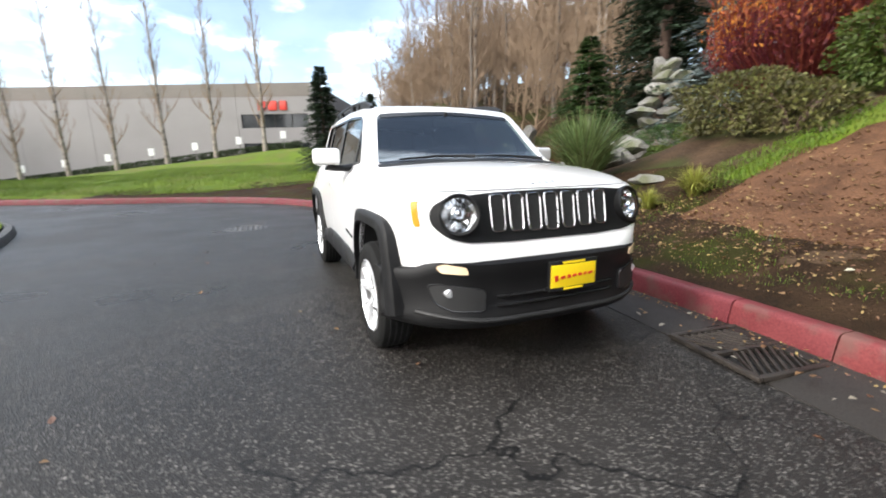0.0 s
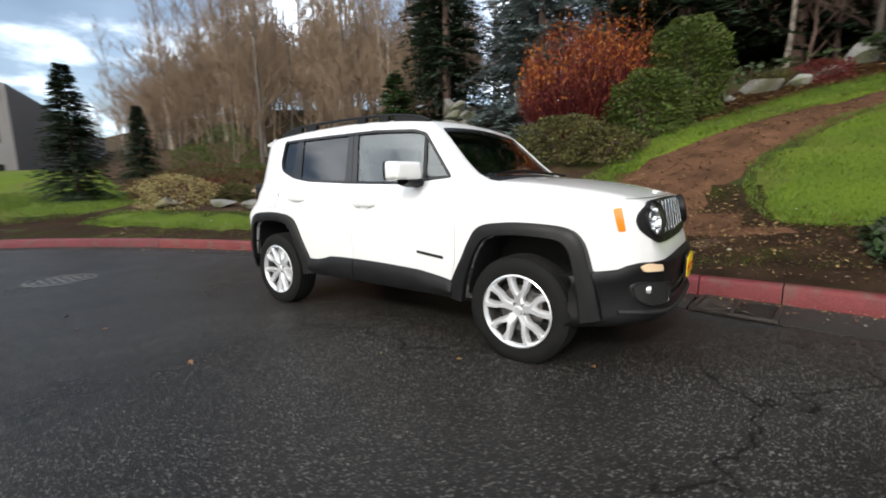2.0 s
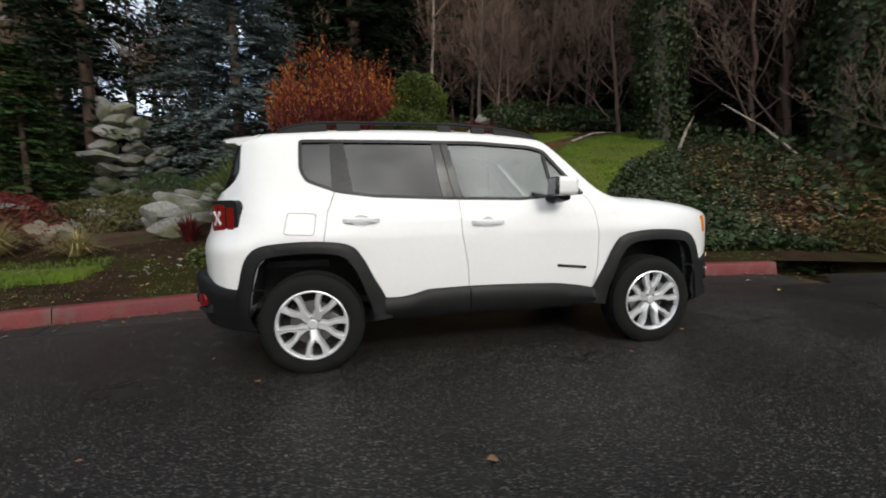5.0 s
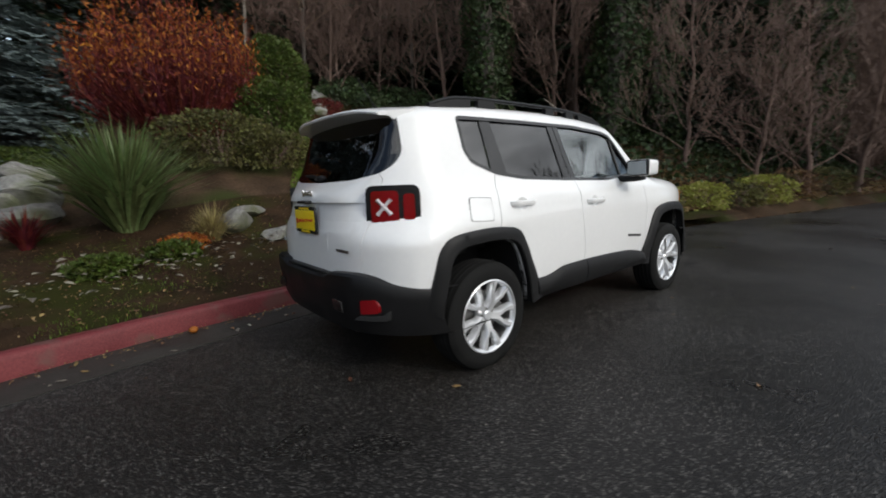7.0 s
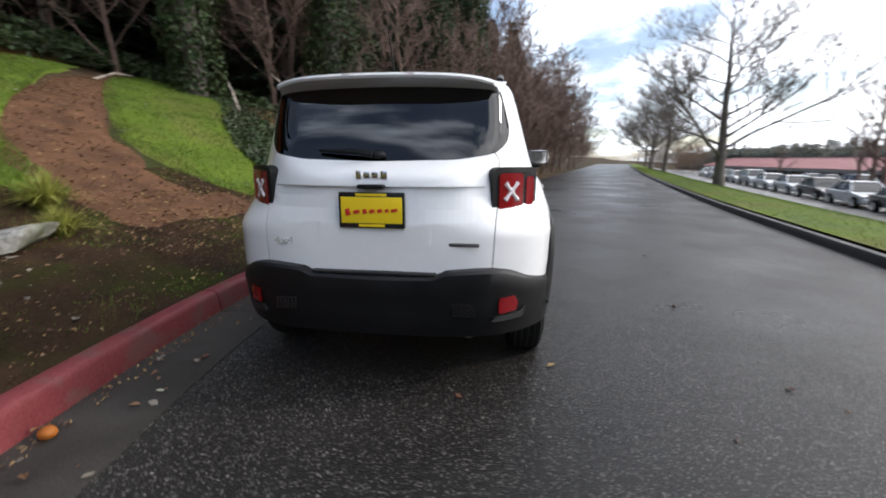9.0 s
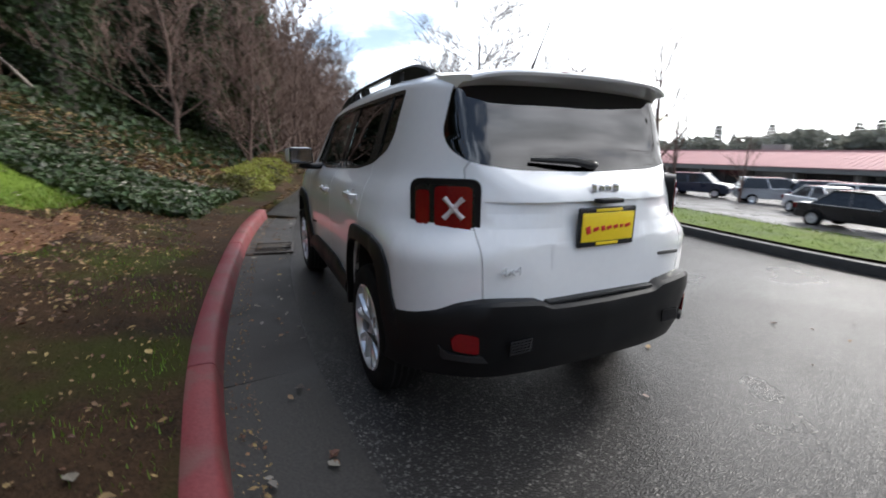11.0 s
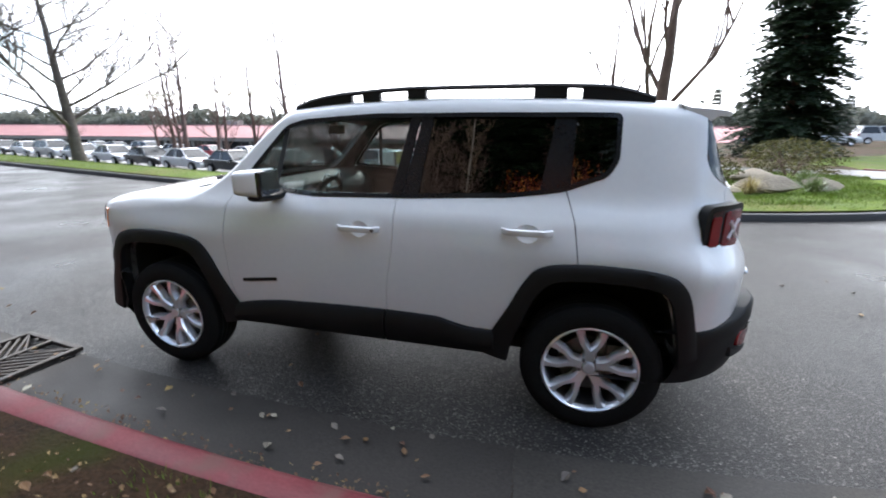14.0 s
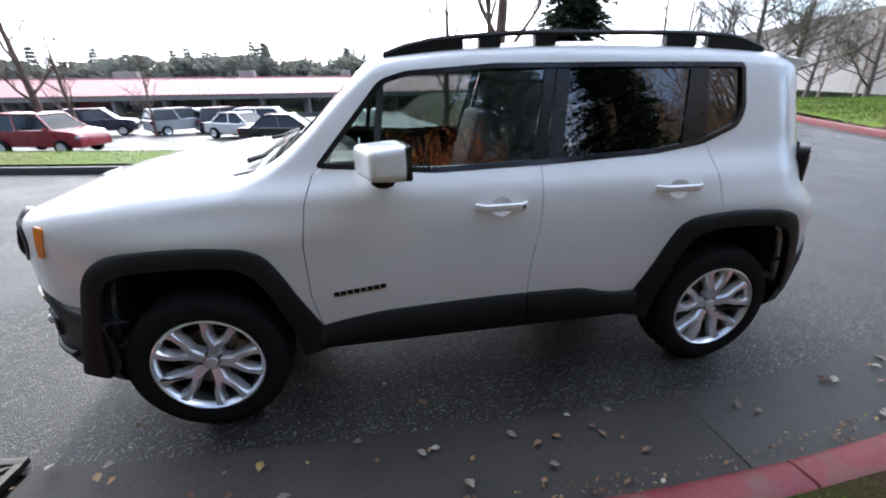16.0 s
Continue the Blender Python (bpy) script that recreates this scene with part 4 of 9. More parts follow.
def build_tail():
    for s in (1, -1):
        def spath(q0, q1, n=14):
            # plan path round the rear corner, q from the tailgate to the flank
            xs = curve([0, 0.2, 0.4, 0.6, 0.8, 1.0], [-1.92, -1.893, -1.858, -1.818, -1.772, -1.71])
            return [(xs(q0 + (q1 - q0) * k / n), s * side_y(xs(q0 + (q1 - q0) * k / n), 1.06)) for k in range(n + 1)]
        pts = spath(0.0, 1.0, 60)
        ls = np.r_[0, np.cumsum([math.dist(a, b) for a, b in zip(pts, pts[1:])])]
        px, py = curve(ls, [p[0] for p in pts]), curve(ls, [p[1] for p in pts])
        LL = ls[-1]

        def skin(off):
            def f(u, v):
                d = Vector((px(u + 0.004) - px(u - 0.004), py(u + 0.004) - py(u - 0.004))).normalized()
                q = Vector((-abs(d.y), s * abs(d.x)))
                return (px(u) + q.x * off, py(u) + q.y * off, v)
            return f

        def pad(u0, u1, z0, z1, r, o0, o1):
            return sheet(rounded([(u0, z0), (u1, z0), (u1, z1), (u0, z1)], r, 7), skin(o0), 0.02, 1, skin(o1))
        h = part("tail_lamp", pad(0.0, LL, 0.938, 1.180, 0.05, 0.020, -0.03), M["clad"], car, "square tail lamp in a black surround")
        part("lens_well", pad(0.026, LL - 0.022, 0.960, 1.158, 0.036, 0.0215, 0.01), M["gloss_black"], h)
        part("lens", pad(0.034, LL * 0.615, 0.967, 1.151, 0.026, 0.026, 0.005), M["red_lens"], h, "red lens")
        part("lens", pad(LL * 0.70, LL - 0.03, 0.985, 1.133, 0.022, 0.026, 0.005), M["red_lens"], h, "red lens")
        mid = [(px(q * LL), py(q * LL)) for q in (0.10, 0.61)]
        a, b = Vector((*mid[0], 0)), Vector((*mid[-1], 0))
        d = (b - a).normalized()
        nrm = Vector((d.y, -d.x, 0))
        if nrm.x > 0:
            nrm = -nrm
        c = (a + b) / 2 + nrm * 0.027 + Vector((0, 0, 1.062))
        for sg in (1, -1):
            bm = bmesh.new()
            e = d * 0.040 + Vector((0, 0, sg * 0.042))
            tube(bm, [c - e, c - e * 0.4, c, c + e * 0.4, c + e], [0.013, 0.010, 0.016, 0.010, 0.013], 8)
            part("cross_bar", bm, M["guide"], h, "pale crossed light guide")
    # roof spoiler
    bm = bmesh.new()
    rows = []
    half = curve([-1.92, -1.86, -1.78, -1.70, -1.58], [0.545, 0.552, 0.570, 0.592, 0.630])
    crest = curve([-1.92, -1.86, -1.78, -1.70, -1.64, -1.58], [1.622, 1.632, 1.642, 1.650, 1.654, 1.659])
    for u in np.linspace(-1, 1, 49):
        back = -1.910 + 0.088 * abs(u) ** 4
        drop = 0.020 * u * u + 0.026 * abs(u) ** 7
        top = lambda x, e=0.0: (x, half(x) * u, crest(x) - drop - e)
        row = [(-1.58, half(-1.58) * u * 0.99, top_z(-1.58, half(-1.58) * u) - 0.002), top(-1.63), top(-1.70), top(-1.78), top(back + 0.03), top(back + 0.006, 0.003), top(back, 0.012), top(back + 0.008, 0.024), top(back + 0.06, 0.040 - 0.012 * abs(u) ** 6), top(-1.70, 0.075)]
        rows.append([bm.verts.new(p) for p in row])
    n = len(rows[0])
    for a, b in zip(rows, rows[1:]):
        for k in range(n):
            bm.faces.new((a[k], a[(k + 1) % n], b[(k + 1) % n], b[k]))
    bm.faces.new(rows[0]); bm.faces.new(rows[-1])
    bmesh.ops.recalc_face_normals(bm, faces=bm.faces[:])
    sp = part("roof_spoiler", bm, M["paint"], car, "", 30)
    part("brake_light", boxes(((0.02, 0.36, 0.014), (-1.897, 0, 1.612), 0.005)), M["red_lens"], sp, "red high brake light")
    # plain badge shapes, and the lettered drive badge
    for k, (dy, wd, ht) in enumerate(((0.068, 0.026, 0.040), (0.028, 0.032, 0.028), (-0.012, 0.032, 0.028), (-0.056, 0.034, 0.038))):
        x = end_x(dy, 1.14, False)
        part("badge_letter", boxes(((0.012, wd, ht), (x - 0.008, dy, 1.142), 0.005)), M["chrome"], car)
    part("model_badge", boxes(((0.008, 0.15, 0.018), (end_x(-0.44, 0.815, False) - 0.005, -0.44, 0.815), 0.003)), M["disc"], car)
    tx = bpy.data.curves.new("drive_badge", "FONT")
    tx.body, tx.size, tx.extrude, tx.align_x, tx.align_y = "4x4", 0.052, 0.003, "CENTER", "CENTER"
    t = new("drive_badge", tx)
    me = bpy.data.meshes.new_from_object(t.evaluated_get(bpy.context.evaluated_depsgraph_get()))
    bpy.data.objects.remove(t)
    me.materials.clear()
    me.materials.append(M["alloy"])
    t = new("drive_badge", me)
    t.parent = car
    t["label"] = "raised drive badge reading 4x4"
    t.matrix_basis = Matrix.Translation((end_x(0.47, 0.812, False) - 0.006, 0.47, 0.812)) @ Matrix(((0, 0, -1, 0), (-1, 0, 0, 0), (0, 1, 0, 0), (0, 0, 0, 1))) @ Matrix.Diagonal((1.35, 1, 1, 1))


build_tail()


# ---------------- rails, mirrors, handles, wheels ----------------
def build_fittings():
    RZ = curve([-1.48, -1.42, -1.35, -1.26, -0.94, -0.33, 0.09, 0.30, 0.42], [1.650, 1.668, 1.689, 1.704, 1.715, 1.713, 1.690, 1.660, 1.620])
    for s in (1, -1):
        ry = lambda x: s * (0.585 + 0.012 * math.cos(x))
        bm = bmesh.new()
        rows = []
        for k in range(41):
            x = -1.48 + 1.90 * k / 40
            z = RZ(x)
            rows.append([bm.verts.new((x, ry(x) + s * dy, z + dz)) for dy, dz in ((-0.017, -0.009), (0.015, -0.012), (0.018, 0.0), (0.010, 0.011), (-0.010, 0.012), (-0.018, 0.003))])
        for a, b in zip(rows, rows[1:]):
            for k in range(6):
                bm.faces.new((a[k], a[(k + 1) % 6], b[(k + 1) % 6], b[k]))
        bm.faces.new(rows[0]); bm.faces.new(rows[-1])
        bmesh.ops.recalc_face_normals(bm, faces=bm.faces[:])
        rail = part("roof_rail", bm, M["clad"], car, "black roof rail", 35)
        for x0, x1 in ((-1.48, -1.15), (-1.08, -0.92), (-0.36, -0.26), (-0.10, 0.0), (0.07, 0.42)):
            bm = bmesh.new()
            n = 8
            rows = []
            for k in range(n + 1):
                x = x0 + (x1 - x0) * k / n
                zt, zb = RZ(x) - 0.006, top_z(x, 0.585) - 0.012
                rows.append([bm.verts.new((x, ry(x) + s * dy, z)) for dy, z in ((-0.019, zb), (0.019, zb), (0.016, zt), (-0.016, zt))])
            for a, b in zip(rows, rows[1:]):
                for k in range(4):
                    bm.faces.new((a[k], a[(k + 1) % 4], b[(k + 1) % 4], b[k]))
            bm.faces.new(rows[0]); bm.faces.new(rows[-1])
            bmesh.ops.recalc_face_normals(bm, faces=bm.faces[:])
            part("rail_foot", bm, M["clad"], rail)
        # mirror
        bm = bmesh.new()
        box(bm, (0.19, 0.20, 0.135), (0.472, s * 0.985, 1.238), 0.035, Matrix.Rotation(radians(s * 8), 4, "Z"), 4)
        for v in bm.verts:
            if v.co.x > 0.49:
                v.co.x -= 0.18 * (abs(v.co.y) - 0.9)
                v.co.z += -0.10 * (v.co.z - 1.238)
        mir = part("mirror", bm, M["paint"], car, "white door mirror on a black foot", 40)
        part("mirror_glass", boxes(((0.006, 0.17, 0.108), (0.376, s * 0.975, 1.238), 0.0, Matrix.Rotation(radians(s * 8), 4, "Z"))), M["chrome"], mir)
        part("mirror_shell", boxes(((0.03, 0.195, 0.128), (0.388, s * 0.977, 1.238), 0.012, Matrix.Rotation(radians(s * 8), 4, "Z"))), M["gloss_black"], mir)
        bm = bmesh.new()
        tube(bm, [(0.46, s * 0.79, 1.155), (0.46, s * 0.85, 1.145), (0.465, s * 0.93, 1.15), (0.468, s * 0.985, 1.175)], [0.05, 0.042, 0.04, 0.05], 10)
        bm.transform(Matrix.Translation((0, 0, 1.15)) @ Matrix.Diagonal((1.0, 1, 0.62, 1)) @ Matrix.Translation((0, 0, -1.15)))
        part("mirror_foot", bm, M["clad"], mir)
        # handles
        for x0, x1, z in ((-0.175, 0.068, 0.997), (-1.062, -0.815, 1.033)):
            bm = bmesh.new()
            ps = []
            for k in range(13):
                q = k / 12
                x = x0 + (x1 - x0) * q
                lift = 0.034 * min(1, 6 * min(q, 1 - q)) ** 0.7
                ps.append((x, s * (side_y(x, z) + lift - 0.004), z))
            rows = [[bm.verts.new((p[0], p[1] + s * dy, p[2] + dz)) for dy, dz in ((-0.009, -0.013), (0.006, -0.015), (0.011, -0.004), (0.009, 0.012), (-0.004, 0.016), (-0.012, 0.010))] for p in ps]
            for a, b in zip(rows, rows[1:]):
                for k in range(6):
                    bm.faces.new((a[k], a[(k + 1) % 6], b[(k + 1) % 6], b[k]))
            bm.faces.new(rows[0]); bm.faces.new(rows[-1])
            bmesh.ops.recalc_face_normals(bm, faces=bm.faces[:])
            hd = part("door_handle", bm, M["paint"], car, "white door handle", 35)
            if x0 > -0.5 and s > 0:
                bm = bmesh.new()
                lathe(bm, [(0.0, 0.004), (0.009, 0.004), (0.01, 0)], 12, "y", (x0 + 0.028, s * (side_y(x0, z) + 0.036), z))
                part("key_lock", bm, M["disc"], hd)
        # name bars low on the front door
        x0, x1 = 0.482, 0.718
        for k in range(8):
            a = x0 + (x1 - x0) * k / 8
            zc = 0.660 - 0.026 * k / 8
            part("name_bar", sheet([(a, zc - 0.010), (a + 0.025, zc - 0.012), (a + 0.025, zc + 0.008), (a, zc + 0.010)], on_side(s, 0.005), 0.05, 1, on_side(s, -0.002)), M["clad"], car)
    # fuel flap on the passenger side
    fl = rounded([(-1.408, 1.092), (-1.225, 1.082), (-1.243, 0.942), (-1.432, 0.952)], 0.025)
    part("fuel_flap_gap", sheet(fl, on_side(-1, 0.0022), 0.02, 1, on_side(-1, -0.004)), M["trim"], car)
    fl = rounded([(-1.405, 1.089), (-1.228, 1.079), (-1.246, 0.945), (-1.429, 0.955)], 0.024)
    part("fuel_flap", sheet(fl, on_side(-1, 0.0034), 0.02, 1, on_side(-1, -0.004)), M["paint"], car)
    bm = bmesh.new()
    tube(bm, [(-1.45, 0.02, 1.672), (-1.49, 0.02, 1.735), (-1.60, 0.02, 1.90)], [0.010, 0.0045, 0.003], 8)
    box(bm, (0.06, 0.035, 0.03), (-1.445, 0.02, 1.676), 0.01)
    part("aerial", bm, M["clad"], car, "short roof aerial")


build_fittings()


def build_wheel():
    """One wheel at its own centre, outer face to -y."""
    w = base("wheel", "", "")
    bm = bmesh.new()
    lathe(bm, [(0.222, 0.09), (0.235, 0.105), (0.28, 0.112), (0.315, 0.105), (0.338, 0.088), (0.345, 0.06), (0.346, 0.0), (0.345, -0.06), (0.338, -0.088), (0.315, -0.105), (0.285, -0.113), (0.245, -0.107), (0.230, -0.09)], 72)
    t = part("tyre", bm, M["tyre"], w, "black rubber tyre", 30)
    for y in (-0.055, -0.018, 0.018, 0.055):
        bm = bmesh.new()
        lathe(bm, [(0.3462, y - 0.005), (0.3475, y - 0.004), (0.3475, y + 0.004), (0.3462, y + 0.005)], 72)
        part("tread_groove", bm, M["black"], t)
    bm = bmesh.new()
    lathe(bm, [(0.233, -0.098), (0.236, -0.106), (0.228, -0.110), (0.219, -0.100), (0.213, -0.078), (0.222, -0.07)], 72)
    rim = part("rim", bm, M["alloy"], w, "silver split-spoke alloy rim", 35)
    # darker steel here puts the shade behind the spokes into the colour
    bm = bmesh.new()
    lathe(bm, [(0.214, -0.08), (0.200, 0.02), (0.205, 0.09), (0.224, 0.098), (0.222, -0.07)], 72, close=True)
    part("barrel", bm, M["disc"], rim, "inner barrel darkened for the shade behind the spokes", 35)
    for k in range(5):
        a = 2 * math.pi * k / 5 + math.pi / 2
        bm = bmesh.new()
        for sg in (1, -1):
            # an arm of the split spoke, flat faced with a chamfer
            def arm(r, off, wd, y):
                da = off / r
                c = Vector((r * math.cos(a + da), 0, r * math.sin(a + da)))
                tg = Vector((-math.sin(a + da * 1.0), 0, math.cos(a + da * 1.0)))
                return [bm.verts.new(c + tg * e + Vector((0, yy, 0))) for e, yy in ((-wd - 0.007, y + 0.045), (-wd, y + 0.012), (-wd * 0.62, y), (wd * 0.62, y), (wd, y + 0.012), (wd + 0.007, y + 0.045))]
            rows = [arm(r, sg * o, wd, y) for r, o, wd, y in ((0.035, 0.006, 0.021, -0.076), (0.092, 0.009, 0.0215, -0.091), (0.113, 0.020, 0.0185, -0.096), (0.150, 0.042, 0.0165, -0.100), (0.192, 0.054, 0.0175, -0.102), (0.226, 0.059, 0.027, -0.103))]
            for p, q in zip(rows, rows[1:]):
                for i in range(5):
                    bm.faces.new((p[i], p[i + 1], q[i + 1], q[i]))
                bm.faces.new((p[5], p[0], q[0], q[5]))
        bmesh.ops.recalc_face_normals(bm, faces=bm.faces[:])
        part("spoke", bm, M["alloy"], rim, "", 18)
    bm = bmesh.new()
    lathe(bm, [(0.0, -0.084), (0.026, -0.084), (0.031, -0.08), (0.033, -0.07), (0.058, -0.064), (0.062, -0.05), (0.062, -0.02)], 40)
    hub = part("hub", bm, M["alloy"], rim)
    for k in range(5):
        a = 2 * math.pi * (k + 0.5) / 5 + math.pi / 2
        bm = bmesh.new()
        lathe(bm, [(0.0, -0.078), (0.007, -0.078), (0.009, -0.072), (0.009, -0.06)], 8, "y", (0.046 * math.cos(a), 0, 0.046 * math.sin(a)))
        part("wheel_nut", bm, M["disc"], hub)
    bm = bmesh.new()
    lathe(bm, [(0.0, -0.02), (0.15, -0.02), (0.15, 0.0), (0.0, 0.0)], 40)
    part("brake_disc", bm, M["disc"], w)
    part("caliper", boxes(((0.07, 0.06, 0.13), (0.115, -0.015, 0.06), 0.012)), M["disc"], w)
    bm = bmesh.new()
    lathe(bm, [(0.0, 0.01), (0.197, 0.01), (0.2, 0.03)], 40)
    part("wheel_back", bm, M["black"], w)
    return w


def place_wheels():
    w = build_wheel()
    spots = [(1.285, -0.782, 2, 0), (-1.285, -0.782, 30, 0), (1.285, 0.782, 20, 180), (-1.285, 0.782, 0, 180)]
    for i, (x, y, roll, rz) in enumerate(spots):
        o = w if i == 0 else copy_thing(w, Matrix())
        o.matrix_basis = pose(x, y, 0.345, 0, 0, rz) @ pose(0, 0, 0, 0, roll, 0)
        o.parent = car


place_wheels()


def build_cabin():
    """Seats, dash, steering wheel and floor, seen through the panes."""
    part("cabin_floor", boxes(((3.3, 1.36, 0.04), (-0.25, 0, 0.46), 0.0)), M["trim"], car)
    for nm, x, y, wd in (("front_seat", -0.02, 0.37, 0.5), ("front_seat", -0.02, -0.37, 0.5), ("rear_seat", -0.85, 0.0, 1.25)):
        s = part(nm, boxes(((0.5, wd, 0.16), (x + 0.12, y, 0.68), 0.05, None, 3), ((0.16, wd * 0.94, 0.62), (x - 0.20, y, 1.02), 0.06, Matrix.Rotation(radians(-16), 4, "Y"), 3)), M["seat"], car, "dark cloth seat", 50)
        for yy in ([y] if wd < 1 else [-0.4, 0.4]):
            part("headrest", boxes(((0.09, 0.26, 0.18), (x - 0.32, yy, 1.41), 0.035, Matrix.Rotation(radians(-12), 4, "Y"), 3), ((0.012, 0.012, 0.14), (x - 0.30, yy - 0.06, 1.30)), ((0.012, 0.012, 0.14), (x - 0.30, yy + 0.06, 1.30))), M["seat"], s, "", 50)
    bm = bmesh.new()
    prism(bm, rounded([(0.56, 0.8), (0.55, 1.06), (0.62, 1.13), (0.80, 1.165), (0.97, 1.15), (0.99, 0.8)], 0.05), "y", -0.70, 0.70)
    d = part("dashboard", bm, M["trim"], car, "", 40)
    part("dash_hood", boxes(((0.18, 0.36, 0.07), (0.62, 0.36, 1.13), 0.03, None, 3)), M["trim"], d)
    part("dash_screen", boxes(((0.03, 0.22, 0.13), (0.555, 0.0, 1.02), 0.01)), M["gloss_black"], d)
    for y in (-0.09, 0.09):
        bm = bmesh.new()
        lathe(bm, [(0.05, 0.0), (0.055, -0.01), (0.042, -0.015), (0.04, 0.0)], 20, "x", (0.56, y, 1.14))
        part("air_vent", bm, M["alloy"], d)
    m = Matrix.Translation((0.42, 0.37, 1.03)) @ Matrix.Rotation(radians(-24), 4, "Y")
    bm = bmesh.new()
    tube(bm, [m @ Vector((0, 0.185 * math.cos(a), 0.185 * math.sin(a))) for a in np.linspace(0, 2 * math.pi, 33)], 0.016, 8, False)
    sw = part("steering_wheel", bm, M["trim"], car, "black steering wheel with pale spokes", 60)
    bm = bmesh.new()
    box(bm, (0.05, 0.15, 0.12), (0.02, 0, 0), 0.03, None, 3)
    bm.transform(m)
    part("hub", bm, M["trim"], sw)
    for a in (0.05, math.pi - 0.05, -math.pi / 2):
        bm = bmesh.new()
        tube(bm, [m @ Vector((0.01, 0.06 * math.cos(a), 0.06 * math.sin(a))), m @ Vector((0, 0.18 * math.cos(a), 0.18 * math.sin(a)))], 0.014, 6)
        part("spoke", bm, M["alloy"], sw)
    part("rear_view_mirror", boxes(((0.03, 0.22, 0.065), (0.50, 0.0, 1.50), 0.014, None, 3), ((0.04, 0.02, 0.07), (0.52, 0, 1.55))), M["trim"], car)
    part("centre_console", boxes(((0.9, 0.2, 0.3), (0.15, 0, 0.68), 0.03)), M["trim"], car)
    part("load_floor", boxes(((0.75, 1.1, 0.05), (-1.55, 0, 0.72), 0.0)), M["trim"], car)
    part("underbody", boxes(((3.5, 1.2, 0.12), (0, 0, 0.32), 0.03)), M["black"], car)
    bm = bmesh.new()
    tube(bm, [(-1.80, -0.45, 0.36), (-2.0, -0.47, 0.35)], 0.026, 12)
    part("exhaust_pipe", bm, M["disc"], car)
    for x in (1.285, -1.285):
        bm = bmesh.new()
        tube(bm, [(x, -0.7, 0.345), (x, 0.7, 0.345)], 0.05, 10)
        part("axle", bm, M["black"], car)


build_cabin()

# ---------------- the lie of the land ----------------
NEAR_KERB = [(120, -28), (60, -12.8), (30, -5.1), (15, -1.25), (9.5, 0.1), (6.9, 0.72), (4, 1.30), (2, 1.53), (0.3, 1.64), (-1, 1.66), (-2.6, 1.50), (-3.7, 1.26), (-5.1, 0.90), (-6.5, 0.42), (-8.0, -0.22), (-9.4, -1.05), (-10.6, -2.15), (-11.6, -3.75), (-12.4, -5.8), (-13.5, -8.5), (-15.2, -11.6), (-19, -17.4), (-30, -34), (-48, -62)]
FAR_KERB = [(120, -36), (60, -19.5), (30, -11.6), (15, -7.95), (7.6, -6.25), (3.5, -5.5), (0, -4.85), (-1.5, -4.72), (-3.2, -4.95), (-5.2, -5.4), (-6.7, -5.95), (-7.6, -6.55), (-8.9, -7.5), (-9.5, -8.7), (-9.9, -10.0), (-10.4, -11.5), (-11.9, -14.2), (-16, -21), (-27, -38), (-45, -66)]


def refine(line, step):
    """A polyline with rounded bends, at about even steps."""
    p = np.array(line, float)
    for _ in range(3):
        q = np.empty((2 * len(p), 2))
        q[0], q[-1] = p[0], p[-1]
        q[1:-1:2] = p[:-1] * 0.75 + p[1:] * 0.25
        q[2:-1:2] = p[:-1] * 0.25 + p[1:] * 0.75
        p = q
    s = np.r_[0, np.cumsum(np.hypot(*np.diff(p, axis=0).T))]
    n = max(int(s[-1] / step), 2)
    t = np.linspace(0, s[-1], n + 1)
    return np.c_[np.interp(t, s, p[:, 0]), np.interp(t, s, p[:, 1])]


NK, FK = refine(NEAR_KERB, 0.8), refine(FAR_KERB, 0.8)


def off_line(x, y, line, sign):
    """Signed distance from a polyline, positive on the side away from the road."""
    x, y = np.atleast_1d(np.asarray(x, float)), np.atleast_1d(np.asarray(y, float))
    a, e = line[:-1], np.diff(line, axis=0)
    ee = (e ** 2).sum(1)
    out = np.empty(len(x))
    for i in range(0, len(x), 4000):
        rx, ry = x[i:i + 4000, None] - a[None, :, 0], y[i:i + 4000, None] - a[None, :, 1]
        t = np.clip((rx * e[:, 0] + ry * e[:, 1]) / ee, 0, 1)
        px, py = rx - t * e[:, 0], ry - t * e[:, 1]
        d = px * px + py * py
        k = d.argmin(1)
        r = np.arange(len(k))
        out[i:i + 4000] = np.sqrt(d[r, k]) * np.sign(e[k, 0] * py[r, k] - e[k, 1] * px[r, k])
    return out * sign


def ease(v, lo, hi):
    t = np.clip((v - lo) / (hi - lo), 0, 1)
    return t * t * (3 - 2 * t)


def climb(x):
    """How far kerb, gutter and verge rise towards the kerb's end."""
    return 0.06 * ease(np.asarray(x, float), -0.5, 3.5)


